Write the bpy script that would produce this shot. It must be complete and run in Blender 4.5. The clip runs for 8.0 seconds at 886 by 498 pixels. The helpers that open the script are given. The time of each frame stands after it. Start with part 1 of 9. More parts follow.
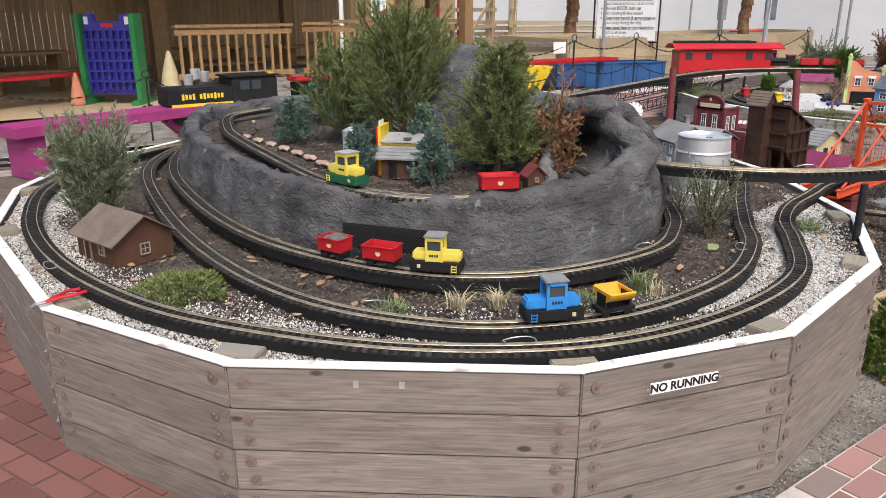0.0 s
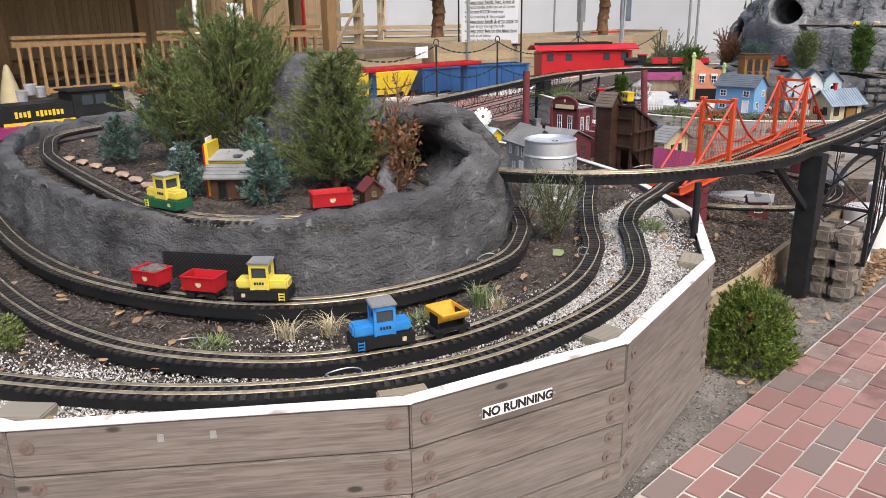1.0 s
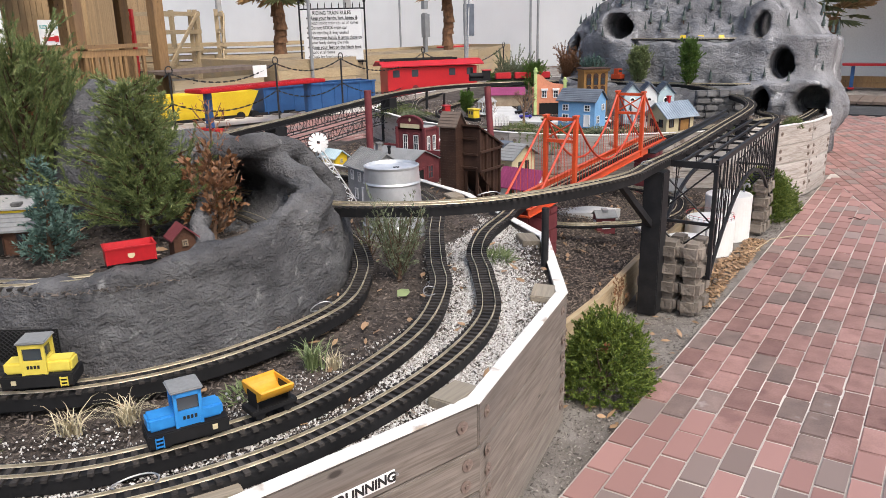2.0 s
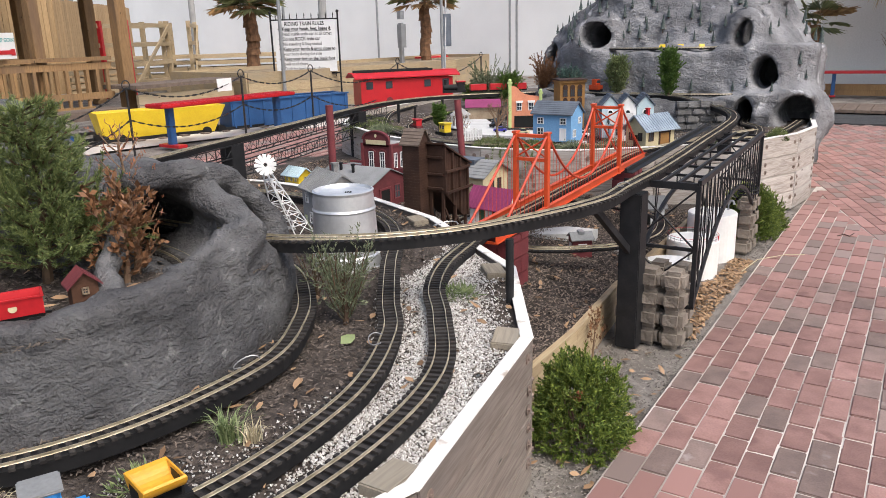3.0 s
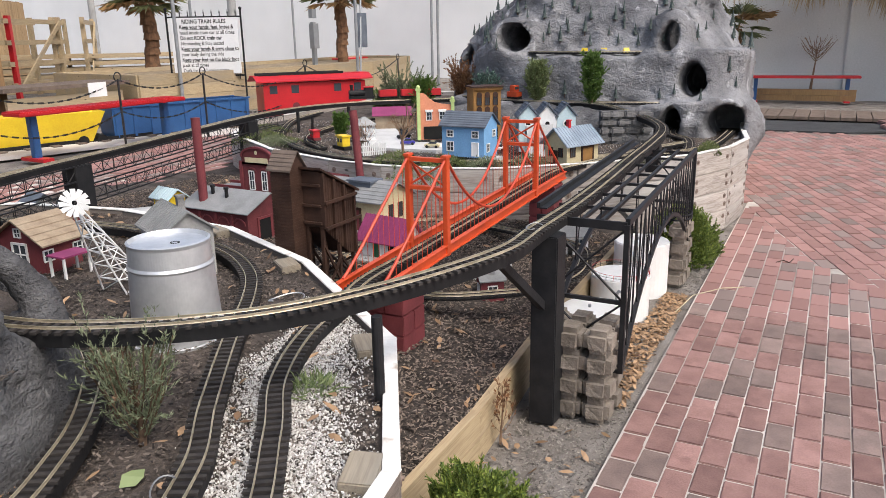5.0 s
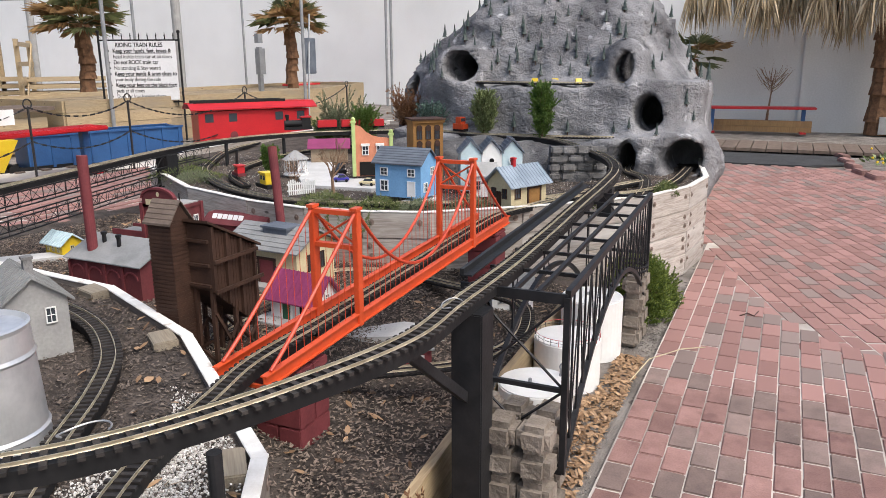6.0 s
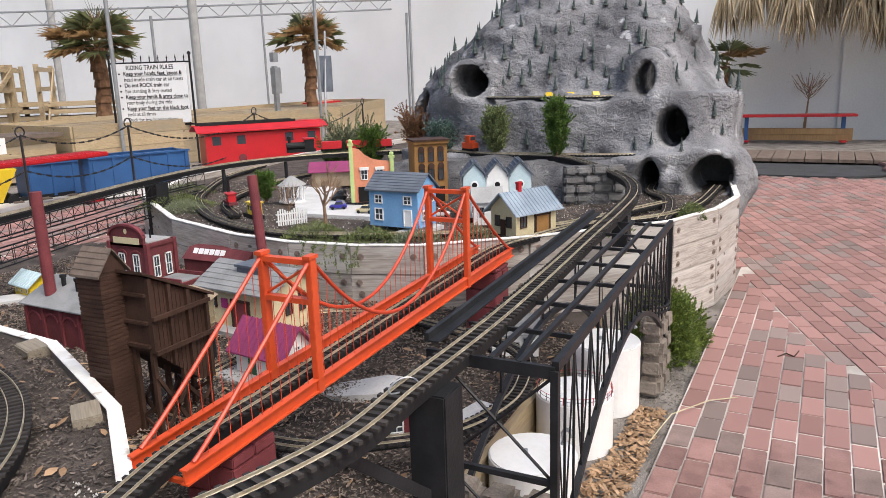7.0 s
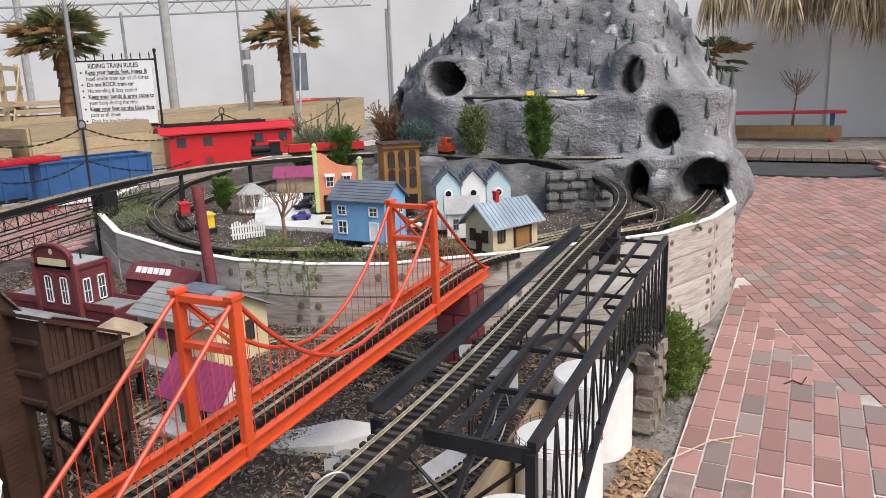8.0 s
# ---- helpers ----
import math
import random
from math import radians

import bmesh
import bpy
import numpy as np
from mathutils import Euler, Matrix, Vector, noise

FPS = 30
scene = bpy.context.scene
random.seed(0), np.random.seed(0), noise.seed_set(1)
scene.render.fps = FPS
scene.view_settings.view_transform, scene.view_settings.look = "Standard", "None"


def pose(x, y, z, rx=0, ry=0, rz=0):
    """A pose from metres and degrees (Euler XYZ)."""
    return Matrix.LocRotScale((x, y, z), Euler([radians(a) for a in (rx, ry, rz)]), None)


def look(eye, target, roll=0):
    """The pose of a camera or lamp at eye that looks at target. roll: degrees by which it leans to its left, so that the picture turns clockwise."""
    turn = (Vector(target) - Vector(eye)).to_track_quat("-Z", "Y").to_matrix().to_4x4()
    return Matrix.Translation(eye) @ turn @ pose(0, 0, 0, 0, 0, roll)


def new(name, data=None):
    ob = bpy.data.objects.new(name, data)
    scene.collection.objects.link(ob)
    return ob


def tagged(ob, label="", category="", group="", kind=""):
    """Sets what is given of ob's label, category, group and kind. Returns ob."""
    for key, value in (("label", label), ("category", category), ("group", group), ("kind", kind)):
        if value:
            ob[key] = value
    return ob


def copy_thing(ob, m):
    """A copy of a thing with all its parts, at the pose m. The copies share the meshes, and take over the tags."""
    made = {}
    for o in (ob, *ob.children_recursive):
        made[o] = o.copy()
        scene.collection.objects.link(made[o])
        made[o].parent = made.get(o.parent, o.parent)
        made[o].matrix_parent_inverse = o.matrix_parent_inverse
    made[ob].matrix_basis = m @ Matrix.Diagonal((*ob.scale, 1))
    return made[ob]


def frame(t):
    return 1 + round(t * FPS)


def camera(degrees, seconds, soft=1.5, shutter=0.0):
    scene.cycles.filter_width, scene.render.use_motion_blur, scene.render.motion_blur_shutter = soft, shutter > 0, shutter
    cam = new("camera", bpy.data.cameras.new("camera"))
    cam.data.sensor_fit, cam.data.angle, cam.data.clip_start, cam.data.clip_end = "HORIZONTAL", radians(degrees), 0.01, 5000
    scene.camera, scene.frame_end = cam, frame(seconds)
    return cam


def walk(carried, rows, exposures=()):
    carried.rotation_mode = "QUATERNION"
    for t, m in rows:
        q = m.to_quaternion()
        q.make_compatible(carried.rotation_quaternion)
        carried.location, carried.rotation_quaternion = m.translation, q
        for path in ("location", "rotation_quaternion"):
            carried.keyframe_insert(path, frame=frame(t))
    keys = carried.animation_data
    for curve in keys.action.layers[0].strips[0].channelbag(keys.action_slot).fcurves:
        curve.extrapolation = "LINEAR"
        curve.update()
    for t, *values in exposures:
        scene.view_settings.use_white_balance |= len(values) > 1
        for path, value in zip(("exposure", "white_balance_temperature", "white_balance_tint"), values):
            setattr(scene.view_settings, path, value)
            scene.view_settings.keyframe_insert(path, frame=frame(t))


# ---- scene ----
cam = camera(60.7, 8.0, 0.45)
PATH = [
    (0, (0.23, 0.034, 1.516), (1.368, 1.562, 0.91), -0.1),
    (0.5, (0.301, 0.027, 1.515), (1.559, 1.459, 0.912), -0.3),
    (1, (0.489, 0.023, 1.522), (1.848, 1.363, 0.924), -0.9),
    (1.5, (0.636, 0.033, 1.524), (2.095, 1.275, 0.951), -1.8),
    (2, (0.807, 0.159, 1.535), (2.401, 1.224, 0.965), -1.2),
    (2.2, (0.871, 0.206, 1.534), (2.502, 1.214, 0.965), -0.9),
    (3.3, (1.277, 0.257, 1.534), (2.888, 1.308, 0.987), -2.1),
    (3.5, (1.33, 0.267, 1.544), (2.942, 1.312, 0.99), -2.8),
    (4, (1.523, 0.353, 1.534), (3.179, 1.344, 1.008), -2.1),
    (4.5, (1.735, 0.431, 1.537), (3.417, 1.37, 1.0), -1.3),
    (4.7, (1.831, 0.451, 1.525), (3.527, 1.358, 0.978), -0.9),
    (5.8, (2.477, 0.499, 1.551), (4.216, 1.333, 1.021), -1.5),
    (6, (2.594, 0.543, 1.542), (4.361, 1.343, 1.054), -0.3),
    (6.5, (2.832, 0.592, 1.54), (4.603, 1.372, 1.032), -1.3),
    (7, (3.115, 0.553, 1.552), (4.851, 1.437, 1.099), -1.8),
    (7.5, (3.315, 0.582, 1.547), (5.08, 1.392, 1.07), -1.9),
    (8, (3.554, 0.676, 1.552), (5.305, 1.526, 1.091), -2.0),
]
walk(cam, [(t, look(eye, target, roll)) for t, eye, target, roll in PATH])

# ---- world and light: bright overcast ----
world = bpy.data.worlds.new("overcast_sky")
scene.world = world
world.use_nodes = True
wn = world.node_tree.nodes
sky = wn.new("ShaderNodeTexSky")
sky.sky_type = "NISHITA"
sky.sun_disc = False
sky.sun_elevation, sky.sun_rotation = radians(52), radians(200)
sky.air_density, sky.dust_density, sky.ozone_density = 1.0, 4.5, 1.0
wn["Background"].inputs["Strength"].default_value = 0.15
world.node_tree.links.new(sky.outputs[0], wn["Background"].inputs["Color"])
sun = new("sun", bpy.data.lights.new("sun", "SUN"))
sun.data.energy, sun.data.angle, sun.data.color = 1.6, radians(30), (1.0, 0.975, 0.945)
sun.matrix_world = look((0, 0, 0), (0.25, 0.5, -0.9))
scene.view_settings.exposure = 0.5

# ---- materials ----
def mat(name, c1, c2=None, rough=0.7, scale=6.0, fine=60.0, bump=0.25, metal=0.0, spots=None, vary=0.0, stretch=(1, 1, 1), depth=0.004):
    """Two-scale procedural paint: c1 to c2 by coarse noise, fine grain in value and relief; spots=(colour, threshold, scale) adds worn patches."""
    m = bpy.data.materials.new(name)
    m.use_nodes = True
    n, ln = m.node_tree.nodes, m.node_tree.links
    b = n["Principled BSDF"]
    c2 = c2 or tuple(v * 0.75 for v in c1)
    tc, mp = n.new("ShaderNodeTexCoord"), n.new("ShaderNodeMapping")
    mp.inputs["Scale"].default_value = stretch
    ln.new(tc.outputs["Object"], mp.inputs["Vector"])
    if vary:
        info, add = n.new("ShaderNodeObjectInfo"), n.new("ShaderNodeVectorMath")
        sc = n.new("ShaderNodeMath")
        sc.operation = "MULTIPLY"
        sc.inputs[1].default_value = 37.0
        ln.new(info.outputs["Random"], sc.inputs[0])
        ln.new(mp.outputs[0], add.inputs[0])
        ln.new(sc.outputs[0], add.inputs[1])
        vec = add.outputs[0]
    else:
        vec = mp.outputs[0]
    a, f = n.new("ShaderNodeTexNoise"), n.new("ShaderNodeTexNoise")
    a.inputs["Scale"].default_value, f.inputs["Scale"].default_value = scale, fine
    a.inputs["Detail"].default_value, f.inputs["Detail"].default_value = 5, 3
    ln.new(vec, a.inputs["Vector"]), ln.new(vec, f.inputs["Vector"])
    ramp = n.new("ShaderNodeValToRGB")
    ramp.color_ramp.elements[0].position, ramp.color_ramp.elements[1].position = 0.35, 0.65
    ramp.color_ramp.elements[0].color, ramp.color_ramp.elements[1].color = (*c2, 1), (*c1, 1)
    ln.new(a.outputs["Fac"], ramp.inputs[0])
    mix = n.new("ShaderNodeMix")
    mix.data_type, mix.blend_type = "RGBA", "OVERLAY"
    mix.inputs["Factor"].default_value = 0.45
    gr = n.new("ShaderNodeValToRGB")
    gr.color_ramp.elements[0].color, gr.color_ramp.elements[1].color = (0.28, 0.28, 0.28, 1), (0.72, 0.72, 0.72, 1)
    ln.new(f.outputs["Fac"], gr.inputs[0])
    ln.new(ramp.outputs[0], mix.inputs["A"]), ln.new(gr.outputs[0], mix.inputs["B"])
    col = mix.outputs["Result"]
    if spots:
        s = n.new("ShaderNodeTexNoise")
        s.inputs["Scale"].default_value, s.inputs["Detail"].default_value = spots[2], 6
        ln.new(vec, s.inputs["Vector"])
        sr = n.new("ShaderNodeValToRGB")
        sr.color_ramp.elements[0].position, sr.color_ramp.elements[1].position = spots[1], spots[1] + 0.08
        ln.new(s.outputs["Fac"], sr.inputs[0])
        m2 = n.new("ShaderNodeMix")
        m2.data_type = "RGBA"
        m2.inputs["B"].default_value = (*spots[0], 1)
        ln.new(sr.outputs[0], m2.inputs["Factor"]), ln.new(col, m2.inputs["A"])
        col = m2.outputs["Result"]
    if vary:
        hsv, mr = n.new("ShaderNodeHueSaturation"), n.new("ShaderNodeMapRange")
        mr.inputs["To Min"].default_value, mr.inputs["To Max"].default_value = 1 - vary, 1 + vary
        ln.new(info.outputs["Random"], mr.inputs["Value"])
        ln.new(mr.outputs[0], hsv.inputs["Value"]), ln.new(col, hsv.inputs["Color"])
        col = hsv.outputs[0]
    ln.new(col, b.inputs["Base Color"])
    b.inputs["Roughness"].default_value, b.inputs["Metallic"].default_value = rough, metal
    b.inputs["Specular IOR Level"].default_value = 0.5 if rough < 0.5 else 0.25
    if bump:
        bp = n.new("ShaderNodeBump")
        bp.inputs["Strength"].default_value, bp.inputs["Distance"].default_value = bump, depth
        ln.new(f.outputs["Fac"], bp.inputs["Height"]), ln.new(bp.outputs[0], b.inputs["Normal"])
    return m


def leafy(name, c1, c2, rough=0.6, trans=0.0):
    """Foliage: colour by island."""
    m = bpy.data.materials.new(name)
    m.use_nodes = True
    n, ln = m.node_tree.nodes, m.node_tree.links
    b = n["Principled BSDF"]
    g, r = n.new("ShaderNodeNewGeometry"), n.new("ShaderNodeValToRGB")
    r.color_ramp.elements[0].color, r.color_ramp.elements[1].color = (*c1, 1), (*c2, 1)
    ln.new(g.outputs["Random Per Island"], r.inputs[0]), ln.new(r.outputs[0], b.inputs["Base Color"])
    b.inputs["Roughness"].default_value = rough
    return m


def wood(name, c1, c2, stain, axis=0, rough=0.75, ring=58.0):
    """Sawn board: grain bands along one axis, knots and grey stains."""
    m = bpy.data.materials.new(name)
    m.use_nodes = True
    n, ln = m.node_tree.nodes, m.node_tree.links
    b = n["Principled BSDF"]
    tc, mp, info = n.new("ShaderNodeTexCoord"), n.new("ShaderNodeMapping"), n.new("ShaderNodeObjectInfo")
    st = [1.0, 1.0, 1.0]
    st[axis] = 0.12
    mp.inputs["Scale"].default_value = st
    off = n.new("ShaderNodeVectorMath")
    sc = n.new("ShaderNodeMath")
    sc.operation, sc.inputs[1].default_value = "MULTIPLY", 53.0
    ln.new(info.outputs["Random"], sc.inputs[0]), ln.new(tc.outputs["Object"], mp.inputs["Vector"])
    ln.new(mp.outputs[0], off.inputs[0]), ln.new(sc.outputs[0], off.inputs[1])
    a, w, f = n.new("ShaderNodeTexNoise"), n.new("ShaderNodeTexNoise"), n.new("ShaderNodeTexNoise")
    a.inputs["Scale"].default_value, a.inputs["Detail"].default_value, a.inputs["Distortion"].default_value = ring, 4, 0.8
    w.inputs["Scale"].default_value, w.inputs["Detail"].default_value = 5.0, 4
    f.inputs["Scale"].default_value, f.inputs["Detail"].default_value = 160.0, 2
    for t in (a, w, f):
        ln.new(off.outputs[0], t.inputs["Vector"])
    r = n.new("ShaderNodeValToRGB")
    r.color_ramp.elements[0].position, r.color_ramp.elements[1].position = 0.38, 0.60
    r.color_ramp.elements[0].color, r.color_ramp.elements[1].color = (*c2, 1), (*c1, 1)
    g = n.new("ShaderNodeTexNoise")
    g.inputs["Scale"].default_value, g.inputs["Detail"].default_value = ring * 3.6, 3
    sq = n.new("ShaderNodeMapping")
    s2 = [1.0, 1.0, 1.0]
    s2[axis] = 0.25
    sq.inputs["Scale"].default_value = s2
    ln.new(off.outputs[0], sq.inputs["Vector"]), ln.new(sq.outputs[0], g.inputs["Vector"])
    avg = n.new("ShaderNodeMix")
    avg.inputs["Factor"].default_value = 0.5
    ln.new(a.outputs["Fac"], avg.inputs["A"]), ln.new(g.outputs["Fac"], avg.inputs["B"])
    ln.new(avg.outputs["Result"], r.inputs[0])
    sr = n.new("ShaderNodeValToRGB")
    sr.color_ramp.elements[0].position, sr.color_ramp.elements[1].position = 0.5, 0.75
    ln.new(w.outputs["Fac"], sr.inputs[0])
    m2 = n.new("ShaderNodeMix")
    m2.data_type = "RGBA"
    m2.inputs["B"].default_value = (*stain, 1)
    ln.new(sr.outputs[0], m2.inputs["Factor"]), ln.new(r.outputs[0], m2.inputs["A"])
    hsv, mr = n.new("ShaderNodeHueSaturation"), n.new("ShaderNodeMapRange")
    mr.inputs["To Min"].default_value, mr.inputs["To Max"].default_value = 0.85, 1.12
    ln.new(info.outputs["Random"], mr.inputs["Value"]), ln.new(mr.outputs[0], hsv.inputs["Value"])
    # knots
    vo, kr, km, kv = n.new("ShaderNodeTexVoronoi"), n.new("ShaderNodeValToRGB"), n.new("ShaderNodeMix"), n.new("ShaderNodeMapping")
    ks = [7.0, 7.0, 7.0]
    ks[axis] = 3.2
    kv.inputs["Scale"].default_value = ks
    vo.inputs["Scale"].default_value = 1.0
    ko = n.new("ShaderNodeVectorMath")
    ln.new(tc.outputs["Object"], kv.inputs["Vector"]), ln.new(kv.outputs[0], ko.inputs[0]), ln.new(sc.outputs[0], ko.inputs[1])
    ln.new(ko.outputs[0], vo.inputs["Vector"]), ln.new(vo.outputs["Distance"], kr.inputs[0])
    kr.color_ramp.elements[0].position, kr.color_ramp.elements[1].position = 0.05, 0.085
    kr.color_ramp.elements[0].color, kr.color_ramp.elements[1].color = (1, 1, 1, 1), (0, 0, 0, 1)
    km.data_type = "RGBA"
    km.inputs["B"].default_value = (*[v * 0.38 for v in c2], 1)
    ln.new(kr.outputs[0], km.inputs["Factor"]), ln.new(m2.outputs["Result"], km.inputs["A"])
    ln.new(km.outputs["Result"], hsv.inputs["Color"]), ln.new(hsv.outputs[0], b.inputs["Base Color"])
    b.inputs["Roughness"].default_value = rough
    bp = n.new("ShaderNodeBump")
    bp.inputs["Strength"].default_value, bp.inputs["Distance"].default_value = 0.35, 0.003
    ln.new(a.outputs["Fac"], bp.inputs["Height"]), ln.new(bp.outputs[0], b.inputs["Normal"])
    return m


def glass(name, tint=(0.05, 0.06, 0.07)):
    m = bpy.data.materials.new(name)
    m.use_nodes = True
    b = m.node_tree.nodes["Principled BSDF"]
    b.inputs["Base Color"].default_value = (*tint, 1)
    b.inputs["Roughness"].default_value = 0.08
    return m


M = {}
M["board"] = wood("weathered_board", (0.25, 0.215, 0.184), (0.145, 0.12, 0.10), (0.165, 0.148, 0.134))
M["board_pale"] = wood("whitewashed_board", (0.46, 0.42, 0.38), (0.27, 0.235, 0.205), (0.58, 0.565, 0.54))
M["cap"] = mat("white_cap_paint", (0.80, 0.79, 0.76), (0.62, 0.60, 0.56), 0.7, 10, 120, 0.3, spots=((0.42, 0.36, 0.3), 0.62, 9))
M["lumber"] = wood("new_lumber", (0.42, 0.33, 0.20), (0.31, 0.23, 0.135), (0.30, 0.25, 0.18))
M["block_wood"] = wood("greyed_lumber", (0.30, 0.255, 0.19), (0.20, 0.165, 0.12), (0.22, 0.20, 0.165))
M["post_wood"] = wood("brown_post", (0.30, 0.18, 0.08), (0.20, 0.115, 0.05), (0.16, 0.10, 0.06), axis=2)
M["fence_wood"] = wood("plank_fence", (0.44, 0.30, 0.155), (0.33, 0.215, 0.105), (0.27, 0.18, 0.095), axis=2)
M["soil"] = mat("dark_mulch_soil", (0.11, 0.09, 0.077), (0.05, 0.041, 0.035), 0.95, 9, 130, 0.9, depth=0.01)
M["mulch"] = mat("shredded_mulch", (0.10, 0.083, 0.072), (0.045, 0.037, 0.032), 0.95, 8, 110, 1.0, depth=0.012)
M["sand"] = mat("sandy_ground", (0.29, 0.265, 0.24), (0.16, 0.142, 0.125), 0.95, 5, 190, 0.9, spots=((0.10, 0.088, 0.078), 0.6, 26), depth=0.01)
M["rock"] = mat("grey_painted_rock", (0.150, 0.149, 0.152), (0.066, 0.065, 0.068), 0.95, 4.5, 110, 0.9, spots=((0.26, 0.257, 0.254), 0.66, 14.0), depth=0.010)
def roughcast(m, scale, depth):
    """A second, coarser relief of trowel ridges under the fine one."""
    n, ln = m.node_tree.nodes, m.node_tree.links
    fine = next(q for q in n if q.type == "BUMP")
    tc, mp, tex, bp = n.new("ShaderNodeTexCoord"), n.new("ShaderNodeMapping"), n.new("ShaderNodeTexNoise"), n.new("ShaderNodeBump")
    mp.inputs["Scale"].default_value = (1.0, 1.0, 1.7)
    tex.inputs["Scale"].default_value, tex.inputs["Detail"].default_value = scale, 5
    tex.inputs["Roughness"].default_value, tex.inputs["Distortion"].default_value = 0.62, 0.6
    bp.inputs["Strength"].default_value, bp.inputs["Distance"].default_value = 1.0, depth
    ln.new(tc.outputs["Object"], mp.inputs["Vector"]), ln.new(mp.outputs[0], tex.inputs["Vector"])
    ln.new(tex.outputs["Fac"], bp.inputs["Height"]), ln.new(bp.outputs[0], fine.inputs["Normal"])


roughcast(M["rock"], 16.0, 0.035)

M["mountain"] = mat("mountain_paint", (0.31, 0.31, 0.32), (0.115, 0.115, 0.123), 0.95, 2.4, 70, 0.7, spots=((0.46, 0.46, 0.475), 0.63, 6.0), stretch=(1, 1, 0.6), depth=0.012)
roughcast(M["mountain"], 13.0, 0.045)
M["black"] = mat("black_plastic", (0.016, 0.016, 0.017), (0.010, 0.010, 0.011), 0.6, 9, 80, 0.15)
M["steel_black"] = mat("black_painted_steel", (0.022, 0.022, 0.024), (0.013, 0.0135, 0.015), 0.5, 14, 90, 0.2)
M["tie"] = mat("tie_plastic", (0.044, 0.039, 0.036), (0.026, 0.023, 0.022), 0.7, 20, 150, 0.3, vary=0.35)
M["brass"] = mat("weathered_brass_rail", (0.66, 0.58, 0.43), (0.42, 0.36, 0.25), 0.38, 20, 90, 0.1, metal=0.55)
M["brick"] = mat("red_paver", (0.295, 0.174, 0.154), (0.22, 0.127, 0.112), 0.8, 9, 130, 0.6, vary=0.26, spots=((0.185, 0.105, 0.094), 0.62, 7))
# apron bricks: the shade on that side is put into this colour, with dirt
M["brick_shade_dirt"] = leafy("shade_dirt_paver", (0.115, 0.048, 0.04), (0.20, 0.082, 0.068), 0.85)
M["joint_dirt"] = mat("dirt_joint", (0.15, 0.115, 0.095), (0.09, 0.07, 0.058), 0.95, 8, 120, 0.4)
M["brick_grey"] = mat("grey_paver", (0.235, 0.172, 0.152), (0.17, 0.126, 0.112), 0.8, 9, 130, 0.5, vary=0.22, spots=((0.32, 0.27, 0.25), 0.64, 8))
M["joint"] = mat("white_joint_sand", (0.66, 0.62, 0.57), (0.28, 0.245, 0.215), 0.95, 1.3, 140, 0.4)
M["block"] = mat("split_face_block", (0.25, 0.215, 0.18), (0.17, 0.145, 0.12), 0.9, 12, 70, 0.8, depth=0.01, vary=0.12)
M["orange"] = mat("orange_bridge_paint", (0.62, 0.082, 0.022), (0.54, 0.068, 0.018), 0.42, 6, 60, 0.08)
M["galv"] = mat("galvanised_steel", (0.72, 0.73, 0.74), (0.58, 0.59, 0.60), 0.42, 10, 60, 0.12, metal=0.7)
M["white"] = mat("white_paint", (0.80, 0.80, 0.79), (0.70, 0.70, 0.69), 0.5, 4, 60, 0.08)
M["white_tank"] = mat("white_tank_paint", (0.83, 0.83, 0.82), (0.74, 0.74, 0.72), 0.4, 5, 60, 0.05)
M["red"] = mat("red_paint", (0.50, 0.018, 0.024), (0.42, 0.014, 0.02), 0.4, 5, 60, 0.05)
M["red_dark"] = mat("dark_red_brickwork", (0.15, 0.038, 0.042), (0.105, 0.028, 0.031), 0.75, 10, 120, 0.4)
M["maroon"] = mat("maroon_paint", (0.185, 0.045, 0.05), (0.135, 0.033, 0.038), 0.6, 8, 80, 0.2)
M["yellow"] = mat("yellow_paint", (0.78, 0.56, 0.03), (0.68, 0.47, 0.025), 0.4, 5, 60, 0.05)
M["loco_yellow"] = mat("pale_yellow_plastic", (0.74, 0.61, 0.10), (0.66, 0.53, 0.08), 0.45, 5, 60, 0.05)
M["blue"] = mat("blue_paint", (0.026, 0.095, 0.25), (0.02, 0.075, 0.205), 0.45, 5, 60, 0.05)
M["deep_blue"] = mat("deep_blue_plastic", (0.035, 0.03, 0.30), (0.03, 0.025, 0.24), 0.4, 5, 60, 0.05)
M["green"] = mat("green_plastic", (0.02, 0.20, 0.055), (0.016, 0.16, 0.045), 0.4, 5, 60, 0.05)
M["loco_green"] = mat("loco_green", (0.015, 0.11, 0.05), (0.012, 0.09, 0.04), 0.4, 5, 60, 0.05)
M["loco_blue"] = mat("loco_blue", (0.03, 0.25, 0.62), (0.025, 0.21, 0.54), 0.35, 5, 60, 0.04)
M["mustard"] = mat("mustard_plastic", (0.70, 0.36, 0.025), (0.62, 0.31, 0.02), 0.4, 5, 60, 0.04)
M["magenta"] = mat("magenta_paint", (0.33, 0.045, 0.175), (0.27, 0.035, 0.14), 0.5, 5, 60, 0.1, spots=((0.18, 0.04, 0.11), 0.66, 12))
M["purple_roof"] = mat("plum_metal_roof", (0.26, 0.05, 0.13), (0.21, 0.04, 0.105), 0.5, 6, 60, 0.1)
M["grey_roof"] = mat("grey_roof", (0.25, 0.255, 0.255), (0.19, 0.195, 0.195), 0.75, 8, 90, 0.3)
M["slate"] = mat("blue_slate_roof", (0.13, 0.15, 0.18), (0.09, 0.105, 0.13), 0.7, 8, 90, 0.3)
M["metal_roof"] = mat("seamed_metal_roof", (0.30, 0.36, 0.42), (0.20, 0.25, 0.30), 0.45, 7, 70, 0.15, spots=((0.26, 0.22, 0.18), 0.66, 10))
